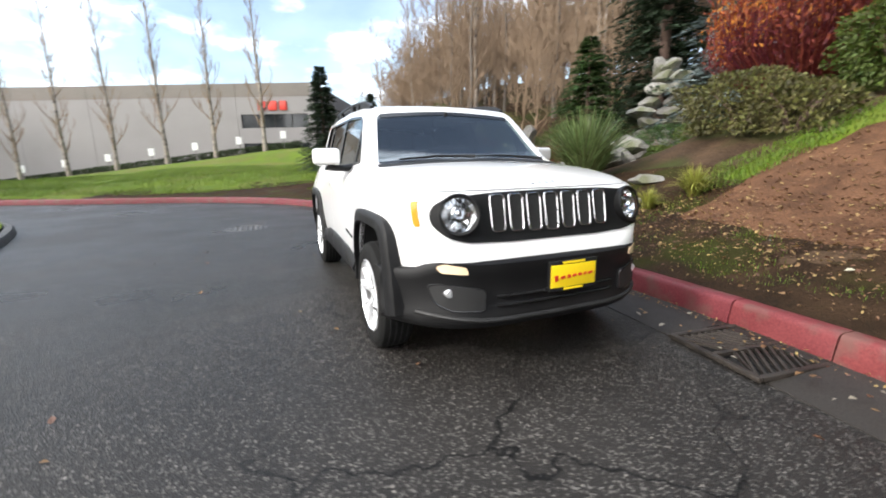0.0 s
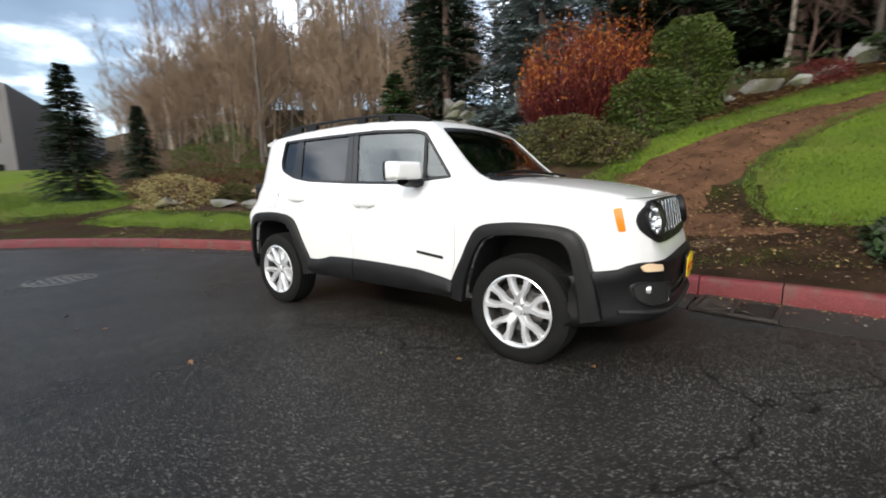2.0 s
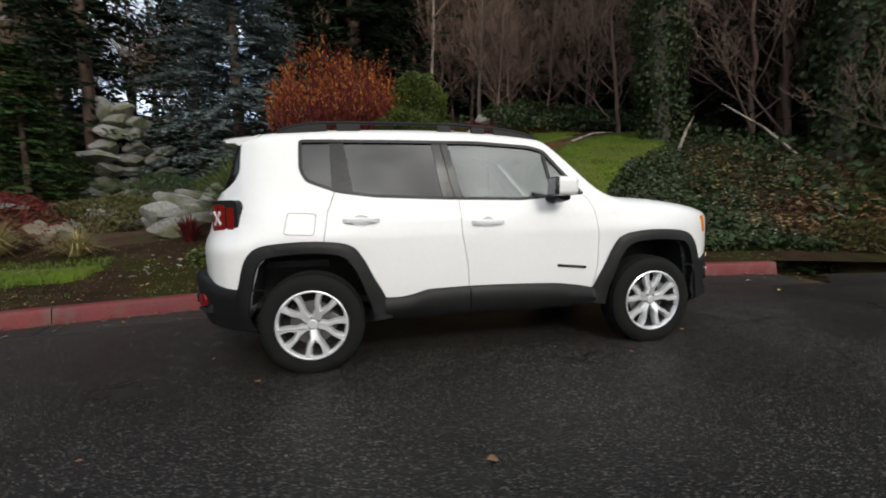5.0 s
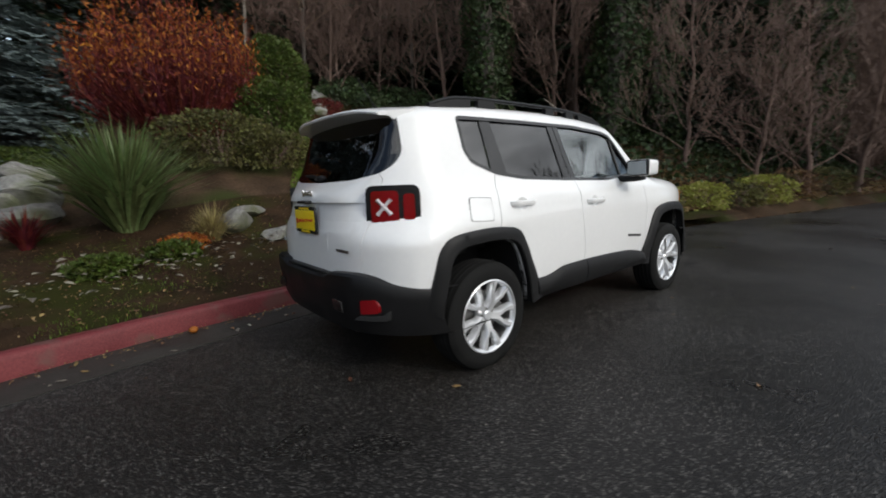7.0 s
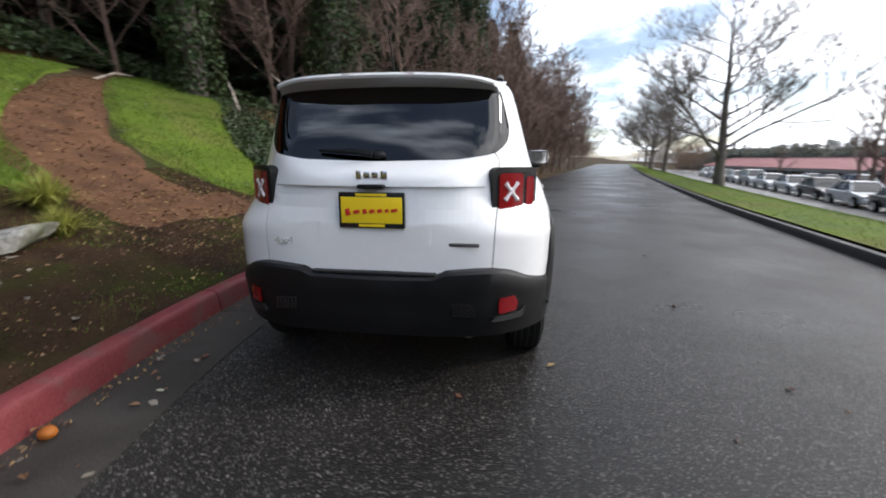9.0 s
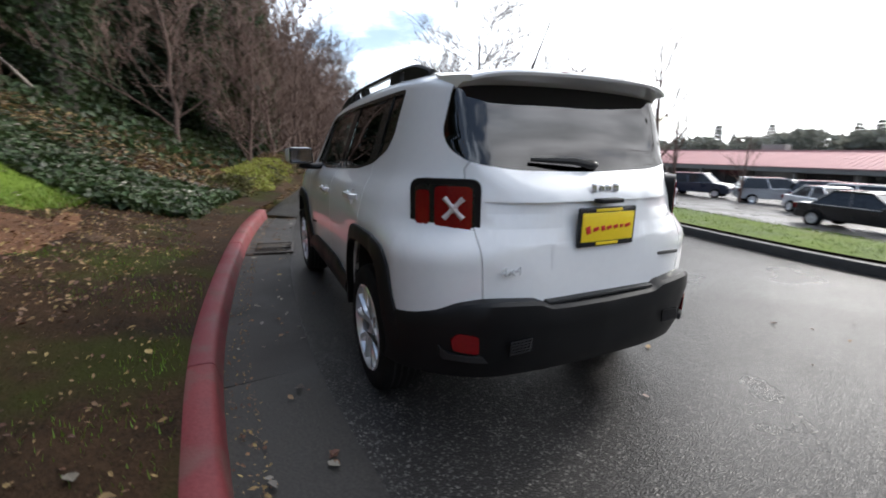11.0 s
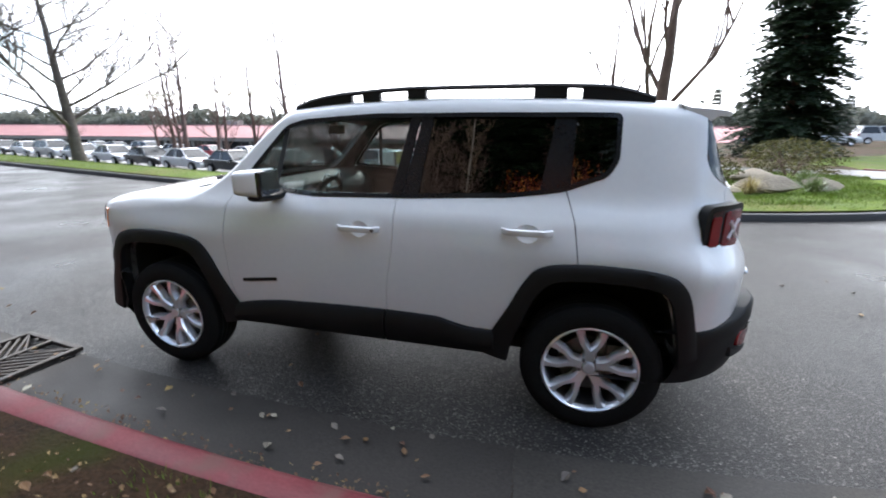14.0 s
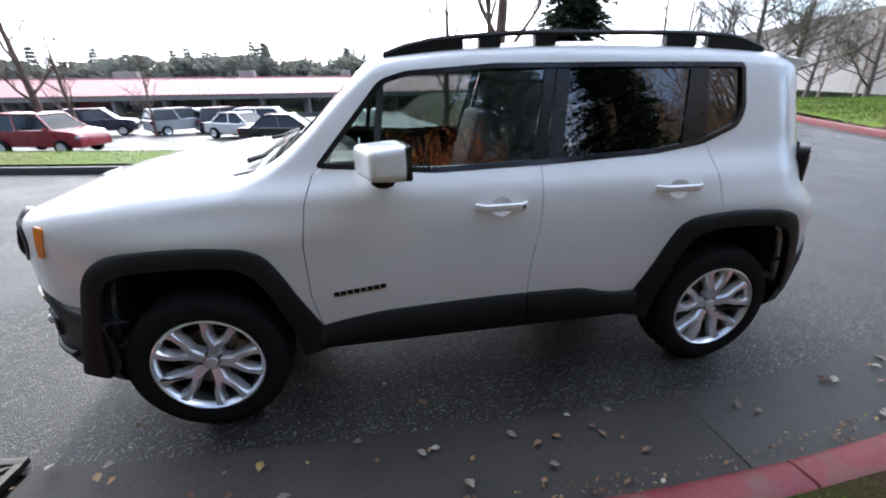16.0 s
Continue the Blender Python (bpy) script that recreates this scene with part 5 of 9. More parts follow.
def land(x, y):
    """Height of the open ground, the road itself left out."""
    x, y = np.atleast_1d(np.asarray(x, float)), np.atleast_1d(np.asarray(y, float))
    d, d2 = off_line(x, y, NK, -1), off_line(x, y, FK, 1)
    bank = np.interp(d, [0, 0.15, 0.8, 2, 2.6, 3.5, 5.4, 8, 14, 25, 50, 90, 600], [0.13, 0.15, 0.21, 0.50, 0.74, 1.15, 2.05, 2.9, 4.5, 7.5, 14, 20, 34])
    # the planted hollow with its dry stream beside the bend
    left = ease(-x, 0.6, 5.5)
    f = 1 - left * np.interp(d, [0, 2, 4, 6, 9, 13, 17, 25], [0.2, 0.45, 0.56, 0.70, 0.74, 0.74, 0.55, 0.2])
    f = f * (1 - 0.62 * ease(x, 9, 32) - 0.27 * ease(x, 36, 80))
    bank = bank * f
    cap = 0.3 + 0.12 * np.maximum(0, y + 8) + 0.17 * np.maximum(0, y - 4) + 0.16 * np.maximum(0, y - 17) - 0.032 * np.maximum(0, -16 - y)
    rise = np.clip(0.08 + 0.12 * (y + 17), -1.4, 9)
    cap = cap + (rise - cap) * ease(-x, 16, 34) * ease(-y, -8, -3)
    bank = np.where(x < -7, np.minimum(bank, bank * (1 - ease(-x, 7, 12)) + ease(-x, 7, 12) * cap), bank)
    bank = bank + climb(x) * (1 - ease(d, 0.5, 3.5)) * (1 - ease(x, 5.0, 7.0))
    fall = np.interp(d2, [0, 0.15, 1.8, 2.8, 4.2, 5, 12, 45, 600], [0.1, 0.12, 0.09, -0.10, -0.48, -1.0, -2.3, -3.3, -3.3])
    k = 1 - 0.96 * ease(-x, 1.5, 8)
    fall = np.where(fall < 0, fall * k, fall)
    return np.where(d > 0, bank, np.where(d2 > 0, fall, 0.0)), d, d2


def lot_height(x, y):
    d2 = off_line(x, y, FK, 1)
    return np.interp(d2, [3.9, 4.6, 6, 10, 18, 36, 60], [-0.38, -0.52, -0.86, -1.32, -1.68, -2.5, -2.9])


def ground_z(x, y):
    return float(land(x, y)[0][0])

# ---------------- ground, road, kerbs ----------------
def asphalt(name, tone=1.0):
    m = bpy.data.materials.new(name)
    m.use_nodes = True
    nt = m.node_tree
    N, L = nt.nodes.new, nt.links.new
    b = nt.nodes["Principled BSDF"]
    tc = N("ShaderNodeTexCoord")
    vo = N("ShaderNodeTexVoronoi"); vo.inputs["Scale"].default_value = 125
    vo2 = N("ShaderNodeTexVoronoi"); vo2.inputs["Scale"].default_value = 40
    big = N("ShaderNodeTexNoise"); big.inputs["Scale"].default_value, big.inputs["Detail"].default_value = 0.55, 6
    fine = N("ShaderNodeTexNoise"); fine.inputs["Scale"].default_value, fine.inputs["Detail"].default_value = 160, 3
    for n in (vo, vo2, big, fine):
        L(tc.outputs["Object"], n.inputs["Vector"])
    # dark binder with paler stone chips
    chip = N("ShaderNodeSeparateColor"); L(vo.outputs["Color"], chip.inputs[0])
    r1 = N("ShaderNodeMapRange"); r1.inputs["From Min"].default_value, r1.inputs["From Max"].default_value = 0.80, 0.99
    L(chip.outputs[0], r1.inputs["Value"])
    mx = N("ShaderNodeMix"); mx.data_type = "RGBA"
    mx.inputs["A"].default_value, mx.inputs["B"].default_value = rgba([0.0345 * tone, 0.032 * tone, 0.030 * tone]), rgba([0.215 * tone, 0.202 * tone, 0.187 * tone])
    L(r1.outputs[0], mx.inputs["Factor"])
    chip2 = N("ShaderNodeSeparateColor"); L(vo2.outputs["Color"], chip2.inputs[0])
    r2 = N("ShaderNodeMapRange"); r2.inputs["From Min"].default_value, r2.inputs["From Max"].default_value, r2.inputs["To Max"].default_value = 0.945, 0.985, 0.8
    L(chip2.outputs[0], r2.inputs["Value"])
    near = N("ShaderNodeMapRange"); near.inputs["From Min"].default_value, near.inputs["From Max"].default_value, near.inputs["To Min"].default_value, near.inputs["To Max"].default_value = 0.16, 0.32, 1, 0
    L(vo2.outputs["Distance"], near.inputs["Value"])
    mu = N("ShaderNodeMath"); mu.operation = "MULTIPLY"
    L(r2.outputs[0], mu.inputs[0]); L(near.outputs[0], mu.inputs[1])
    mx2 = N("ShaderNodeMix"); mx2.data_type = "RGBA"; mx2.inputs["B"].default_value = (0.24, 0.222, 0.20, 1)
    L(mu.outputs[0], mx2.inputs["Factor"]); L(mx.outputs["Result"], mx2.inputs["A"])
    stain = N("ShaderNodeMapRange"); stain.inputs["From Min"].default_value, stain.inputs["From Max"].default_value, stain.inputs["To Min"].default_value, stain.inputs["To Max"].default_value = 0.3, 0.7, 0.6, 1.35
    L(big.outputs["Fac"], stain.inputs["Value"])
    hs = N("ShaderNodeHueSaturation"); L(stain.outputs[0], hs.inputs["Value"]); L(mx2.outputs["Result"], hs.inputs["Color"])
    # thin wandering cracks in patches
    wp = N("ShaderNodeTexNoise"); wp.inputs["Scale"].default_value, wp.inputs["Detail"].default_value = 2.2, 4
    L(tc.outputs["Object"], wp.inputs["Vector"])
    wv = N("ShaderNodeVectorMath"); wv.operation = "MULTIPLY_ADD"; wv.inputs[1].default_value = (0.7, 0.7, 0.0)
    L(wp.outputs["Color"], wv.inputs[0]); L(tc.outputs["Object"], wv.inputs[2])
    ck = N("ShaderNodeTexVoronoi"); ck.feature = "DISTANCE_TO_EDGE"; ck.inputs["Scale"].default_value = 0.55
    L(wv.outputs[0], ck.inputs["Vector"])
    cw = N("ShaderNodeMapRange"); cw.inputs["From Min"].default_value, cw.inputs["From Max"].default_value, cw.inputs["To Min"].default_value, cw.inputs["To Max"].default_value = 0.001, 0.007, 1.0, 0.0
    L(ck.outputs["Distance"], cw.inputs["Value"])
    cm = N("ShaderNodeMapRange"); cm.inputs["From Min"].default_value, cm.inputs["From Max"].default_value = 0.50, 0.60
    L(big.outputs["Fac"], cm.inputs["Value"])
    cf = N("ShaderNodeMath"); cf.operation = "MULTIPLY"
    L(cw.outputs[0], cf.inputs[0]); L(cm.outputs[0], cf.inputs[1])
    mk = N("ShaderNodeMix"); mk.data_type = "RGBA"; mk.inputs["B"].default_value = (0.006, 0.006, 0.006, 1)
    L(cf.outputs[0], mk.inputs["Factor"]); L(hs.outputs[0], mk.inputs["A"])
    L(mk.outputs["Result"], b.inputs["Base Color"])
    ro = N("ShaderNodeMapRange"); ro.inputs["From Min"].default_value, ro.inputs["From Max"].default_value, ro.inputs["To Min"].default_value, ro.inputs["To Max"].default_value = 0.35, 0.65, 0.27, 0.5
    L(big.outputs["Fac"], ro.inputs["Value"]); L(ro.outputs[0], b.inputs["Roughness"])
    b.inputs["Specular IOR Level"].default_value = 0.16
    hm = N("ShaderNodeMath"); hm.operation = "MULTIPLY_ADD"; hm.inputs[1].default_value = 0.5
    L(fine.outputs["Fac"], hm.inputs[0]); L(vo.outputs["Distance"], hm.inputs[2])
    bp = N("ShaderNodeBump"); bp.inputs["Strength"].default_value, bp.inputs["Distance"].default_value = 0.45, 0.006
    L(hm.outputs[0], bp.inputs["Height"]); L(bp.outputs[0], b.inputs["Normal"])
    return m


M["road"] = asphalt("wet_asphalt", 0.54)
M["lot"] = asphalt("pale_asphalt", 1.5)
M["soil"] = surf("leaf_litter_soil", (0.024, 0.015, 0.009), (0.085, 0.054, 0.033), (0.8, 0.98), 2.0, 26, 0.8, 0.03, c3=(0.035, 0.04, 0.012), patch=0.6, spec=0.1)
M["mulch"] = surf("bark_mulch", (0.045, 0.022, 0.012), (0.15, 0.076, 0.042), (0.75, 0.95), 3.0, 45, 0.9, 0.025, spec=0.12)
M["verge"] = surf("mossy_verge", (0.012, 0.0075, 0.0045), (0.050, 0.029, 0.016), (0.75, 0.95), 2.4, 55, 0.9, 0.02, c3=(0.026, 0.027, 0.006), patch=1.3, spec=0.08)
M["lawn"] = surf("lawn", (0.055, 0.092, 0.008), (0.12, 0.17, 0.015), (0.7, 0.9), 1.1, 40, 0.7, 0.03, c3=(0.11, 0.12, 0.025), patch=0.5, spec=0.15)
M["concrete"] = surf("gutter_concrete", (0.018, 0.016, 0.0145), (0.044, 0.039, 0.034), (0.45, 0.75), 1.8, 90, 0.35, 0.004, c3=(0.02, 0.019, 0.017), patch=0.9, rand=0.2, spec=0.25)
M["red_kerb"] = surf("red_kerb_paint", (0.108, 0.019, 0.023), (0.172, 0.039, 0.043), (0.45, 0.7), 3.0, 70, 0.4, 0.005, c3=(0.12, 0.05, 0.045), patch=5.0, rand=0.1, spec=0.25)
M["far_kerb"] = surf("black_kerb", (0.018, 0.018, 0.019), (0.045, 0.044, 0.043), (0.5, 0.75), 3, 70, 0.5, 0.006)
M["worn_iron"] = surf("worn_iron", (0.10, 0.097, 0.093), (0.17, 0.165, 0.16), (0.35, 0.55), 8, 120, 0.3, 0.002, metal=0.3)
M["iron"] = surf("cast_iron", (0.03, 0.028, 0.026), (0.075, 0.062, 0.052), (0.4, 0.65), 8, 120, 0.4, 0.002, metal=0.6)


def grid_mesh(name, xs, ys, zf, material, keep=None, **tags):
    X, Y = np.meshgrid(xs, ys)
    Z = zf(X.ravel(), Y.ravel())
    n = len(xs)
    vs = np.c_[X.ravel(), Y.ravel(), Z]
    fs = []
    for j in range(len(ys) - 1):
        for i in range(n - 1):
            a = j * n + i
            fs.append((a, a + 1, a + n + 1, a + n))
    me = bpy.data.meshes.new(name)
    me.from_pydata(vs.tolist(), [], fs)
    me.polygons.foreach_set("use_smooth", [True] * len(fs))
    me.materials.append(material)
    return tagged(new(name, me), **tags)


def stretch(lo, hi, step, far, grow=1.25):
    core = list(np.arange(lo, hi + step, step))
    a, b, s = [], [], step
    x0, x1 = core[0], core[-1]
    while x1 < far:
        s *= grow
        x1 += s
        x0 -= s
        a.append(x0); b.append(x1)
    return a[::-1] + core + b


def base_z(x, y):
    z, d, d2 = land(x, y)
    bump = np.array([noise.noise((a * 0.8, b * 0.8, 0)) * 0.05 + noise.noise((a * 0.13, b * 0.13, 3)) * 0.25 * min(1, max(0, dd - 6) / 8) for a, b, dd in zip(x, y, np.maximum(d, d2))])
    road = np.maximum(d, d2) < 0.75
    return np.where(road, -0.14, z + bump - 0.02)


grid_mesh("ground", stretch(-22, 22, 0.45, 700), stretch(-12, 22, 0.45, 700), base_z, M["soil"], label="leaf-strewn brown soil of bank and hillside", category="ground", kind="structure")


def side_line(line, off, sign):
    """A polyline moved sideways, away from the road for positive off."""
    out = []
    n = len(line)
    for i in range(n):
        d = line[min(i + 1, n - 1)] - line[max(i - 1, 0)]
        d = d / np.hypot(*d)
        out.append(line[i] - sign * off * np.array((d[1], -d[0])))
    return np.array(out)


def strip(name, rows, material, zs, **tags):
    """A band of quads between side-by-side lines of equal length."""
    n = len(rows[0])
    vs = [(*p, z if not callable(z) else z(*p)) for r, z in zip(rows, zs) for p in r]
    fs = [(j * n + i, j * n + i + 1, (j + 1) * n + i + 1, (j + 1) * n + i) for j in range(len(rows) - 1) for i in range(n - 1)]
    me = bpy.data.meshes.new(name)
    me.from_pydata([tuple(map(float, v)) for v in vs], [], fs)
    me.polygons.foreach_set("use_smooth", [True] * len(fs))
    me.materials.append(material)
    ob = new(name, me)
    if me.polygons[0].normal.z < 0:
        me.flip_normals()
    return tagged(ob, **tags)


NKF, FKF = refine(NEAR_KERB, 0.35), refine(FAR_KERB, 0.35)


def build_road():
    n = 420
    s = np.linspace(0, 1, n)
    pick = lambda line: np.c_[np.interp(s, np.linspace(0, 1, len(line)), line[:, 0]), np.interp(s, np.linspace(0, 1, len(line)), line[:, 1])]
    a, b = pick(side_line(NKF, -0.50, -1)), pick(side_line(FKF, -0.02, 1))
    # forward of the kerb's end the asphalt runs to the bank itself
    a = np.where((a[:, :1] > 5.2), pick(side_line(NKF, 0.15, -1)), a)
    mid = [a * (1 - k) + b * k for k in (0, 0.25, 0.5, 0.75, 1)]
    strip("road", mid, M["road"], [0.0, 0.012, 0.02, 0.012, 0.0], label="damp dark asphalt road bending round a corner", category="road", kind="structure")


build_road()


def along(line, s0, s1, step=0.25):
    """Part of a polyline by its running length."""
    s = np.r_[0, np.cumsum(np.hypot(*np.diff(line, axis=0).T))]
    t = np.linspace(s0, s1, max(int((s1 - s0) / step), 1) + 1)
    return np.c_[np.interp(t, s, line[:, 0]), np.interp(t, s, line[:, 1])]


def length_at(line, x):
    s = np.r_[0, np.cumsum(np.hypot(*np.diff(line, axis=0).T))]
    return float(np.interp(-x, -line[:, 0], s))


def swept(path, prof, sign):
    """A closed profile of (off, z) swept along a path, capped."""
    bm = bmesh.new()
    rows = []
    n = len(path)
    for i in range(n):
        d = path[min(i + 1, n - 1)] - path[max(i - 1, 0)]
        d = d / np.hypot(*d)
        q = -sign * np.array((d[1], -d[0]))
        rows.append([bm.verts.new((*(path[i] + q * o), z + (float(climb(path[i][0])) * min(1.0, max(0.0, (o + 0.52) / 0.4)) if sign < 0 else 0.0))) for o, z in prof])
    m = len(prof)
    for a, b in zip(rows, rows[1:]):
        for k in range(m):
            bm.faces.new((a[k], a[(k + 1) % m], b[(k + 1) % m], b[k]))
    bm.faces.new(rows[0]); bm.faces.new(rows[-1])
    bmesh.ops.recalc_face_normals(bm, faces=bm.faces[:])
    return bm


def build_kerbs():
    kerb = base("kerb", "worn red-painted concrete kerb in long pieces", "kerb", kind="structure")
    gut = base("gutter", "stained concrete gutter slabs strewn with leaves", "gutter", kind="structure")
    joints = [4.9, 2.71, 2.07] + [2.07 - 3.05 * k for k in range(1, 5)]
    marks = [length_at(NKF, x) for x in joints]
    while marks[-1] < marks[2] + 42:
        marks.append(marks[-1] + 3.05)
    prof = [(-0.012, -0.10), (-0.008, 0.0), (0.012, 0.115), (0.022, 0.142), (0.045, 0.153), (0.135, 0.155), (0.155, 0.145), (0.16, -0.10)]
    pan = [(-0.52, -0.08), (-0.52, 0.006), (-0.30, -0.008), (-0.02, -0.016), (0.02, -0.012), (0.02, -0.08)]
    for a, b in zip(marks, marks[1:]):
        part("kerb_stone", swept(along(NKF, a + 0.005, b - 0.005), prof, -1), M["red_kerb"], kerb, "", 50)
        if b - a > 1:
            part("gutter_slab", swept(along(NKF, a + 0.006, b - 0.006), pan, -1), M["concrete"], gut, "", 40)
        else:
            part("gutter_slab", swept(along(NKF, a + 0.006, b - 0.006), [(-0.10, -0.08), (-0.10, -0.012), (0.02, -0.012), (0.02, -0.08)], -1), M["concrete"], gut, "", 40)
    for nm, run in (("kerb_2", FKF[FKF[:, 0] > -10.45]), ("kerb_3", FKF[FKF[:, 0] < -15.2])):
        bm = swept(run, [(-0.02, -0.10), (0.0, 0.08), (0.02, 0.115), (0.12, 0.12), (0.15, 0.10), (0.16, -0.1)], 1)
        tagged(link(nm, bm, M["far_kerb"], None, "", 50), "low black asphalt kerb along the grass strip", "kerb", kind="structure")
    # bedding under joints and slabs
    strip("gutter_bed", [side_line(NKF, o, -1)[(NKF[:, 0] < 5.5) & (NKF[:, 0] > -45)] for o in (-0.55, 0.3)], M["soil"], [-0.03, -0.03], label="dark earth under the gutter joints", category="ground", kind="structure")


build_kerbs()


def build_verge():
    core = NKF[(NKF[:, 0] < 9) & (NKF[:, 0] > -13)]
    ln = along(core, 0, float(np.sum(np.hypot(*np.diff(core, axis=0).T))), 0.09)
    offs = [0.15] + list(np.arange(0.22, 3.4, 0.09))
    rows = [side_line(ln, o, -1) for o in offs]
    vs = []
    for o, r in zip(offs, rows):
        z = land(r[:, 0], r[:, 1])[0]
        for (x, y), h in zip(r, z):
            w = min(1, (o - 0.15) / 0.25) * (1 if o < 3.0 else 0.2)
            nn = noise.noise((x * 3.1, y * 3.1, 0)) * 0.022 + noise.noise((x * 11, y * 11, 5)) * 0.013 + noise.noise((x * 0.9, y * 0.9, 9)) * 0.03
            vs.append((x, y, h + w * (nn + 0.012) - (0.10 if o > 3.3 else 0)))
    n = len(ln)
    fs = [(j * n + i, j * n + i + 1, (j + 1) * n + i + 1, (j + 1) * n + i) for j in range(len(offs) - 1) for i in range(n - 1)]
    me = bpy.data.meshes.new("verge")
    me.from_pydata([tuple(map(float, v)) for v in vs], [], fs)
    me.polygons.foreach_set("use_smooth", [True] * len(fs))
    me.materials.append(M["verge"])
    if me.polygons[0].normal.z < 0:
        me.flip_normals()
    tagged(new("verge", me), "brown mossy verge strewn with leaf scraps", "verge", kind="structure")


build_verge()


def patch(name, outline, lift, material, step=0.5, **tags):
    """A sheet of ground cover laid on the land."""
    ol = refine(outline + outline[:1], 0.6)[:-1]
    pts = [tuple(p) for p in ol]
    bm = bmesh.new()
    bm.faces.new([bm.verts.new((x, y, 0)) for x, y in pts])
    for ax in (0, 1):
        lo, hi = min(p[ax] for p in pts), max(p[ax] for p in pts)
        c = lo + step
        while c < hi:
            no = (1, 0, 0) if ax == 0 else (0, 1, 0)
            bmesh.ops.bisect_plane(bm, geom=bm.verts[:] + bm.edges[:] + bm.faces[:], plane_co=(c * no[0], c * no[1], 0), plane_no=no)
            c += step
    vs = list(bm.verts)
    px, py = np.array([v.co.x for v in vs]), np.array([v.co.y for v in vs])
    z, (_, d1, d2) = base_z(px, py), land(px, py)
    for v, h, e in zip(vs, z, np.maximum(d1, d2)):
        v.co.z = h + 0.02 + (-0.06 if v.is_boundary else lift) if e >= 0.75 else 0.13
    bmesh.ops.recalc_face_normals(bm, faces=bm.faces[:])
    if sum(f.normal.z for f in bm.faces) < 0:
        bmesh.ops.reverse_faces(bm, faces=bm.faces[:])
    ob = link(name, bm, material, None, "", 60)
    tagged(ob, **tags)
    return ob


LAWN_PATH = [(2.6, 3.5), (3.0, 3.3), (3.75, 3.3), (4.3, 4.1), (5.3, 5.2), (6.7, 6.4), (8.5, 7.5), (10.6, 9.6), (11.8, 11.6), (10.6, 12.2), (8.3, 11.2), (6.5, 9.7), (5.1, 8.45), (3.55, 6.95), (2.75, 6.05), (2.35, 5.4), (2.3, 4.65), (2.4, 3.98)]
LAWN_UPPER = [(-0.3, 4.3), (-0.05, 4.0), (0.3, 4.3), (0.45, 4.9), (0.72, 5.6), (1.15, 6.2), (1.75, 6.75), (2.7, 7.6), (4.2, 9.0), (6.1, 10.8), (8.2, 12.2), (7.5, 13.2), (5.1, 11.9), (3.2, 9.8), (2.2, 8.7), (1.3, 7.6), (0.5, 6.5), (-0.1, 5.5), (-0.4, 4.8)]
LAWN_STRIP = [(-12.0, 1.1), (-10.6, 1.85), (-8.6, 2.75), (-6.2, 3.3), (-4.5, 3.4), (-4.3, 2.4), (-5.1, 2.05), (-6.5, 1.62), (-7.3, 1.3), (-8.5, 0.9), (-9.6, 0.5), (-10.9, -0.2), (-11.7, 0.3)]
LAWN_BIG = [(-12.1, 0.3), (-12.4, -1.6), (-12.5, -3.4), (-13.1, -5.4), (-14.2, -8.2), (-15.9, -11.4), (-19.7, -17.2), (-27, -28), (-45, -40), (-44, -18), (-38, -4), (-33, 4.5), (-20, 4.8), (-13.5, 2.6)]
MULCH_PATH = [(-0.2, 3.4), (0.5, 2.95), (1.1, 3.2), (1.8, 2.7), (2.4, 3.0), (3.0, 2.75), (3.4, 3.2), (2.5, 3.55), (2.3, 4.0), (2.25, 4.6), (2.2, 5.2), (2.6, 5.95), (3.6, 6.9), (5.15, 8.2), (6.4, 8.9), (8.1, 10.05), (10.6, 11.9), (10.2, 12.8), (8.1, 11.55), (5.9, 10.15), (4.0, 8.9), (2.5, 7.8), (1.3, 6.8), (0.35, 5.9), (0.0, 4.9), (-0.15, 4.0)]
patch("lawn", LAWN_PATH, 0.085, M["lawn"], label="bright green lawn on the bank beside the path", category="lawn", kind="structure")
patch("lawn_2", LAWN_UPPER, 0.08, M["lawn"], label="narrow green lawn edge above the path", category="lawn", kind="structure")
patch("lawn_3", LAWN_STRIP, 0.06, M["lawn"], label="narrow green lawn strip behind the kerb", category="lawn", kind="structure")
patch("lawn_4", LAWN_BIG, 0.04, M["lawn"], 1.2, label="broad green lawn in front of the pale building", category="lawn", kind="structure")
patch("path", MULCH_PATH, 0.045, M["mulch"], label="reddish bark-mulch path winding up the bank", category="path", kind="structure")

# ---------------- lawn across the road and parking lot ----------------
LAWN_CORNER = [(-9.95, -10.1), (-9.5, -8.85), (-8.95, -7.7), (-7.65, -6.75), (-6.75, -6.12), (-5.3, -5.6), (-4.6, -5.7), (-4.6, -9), (-4.9, -16.4), (-8.3, -15.0), (-9.8, -13.2), (-10.35, -11.5)]


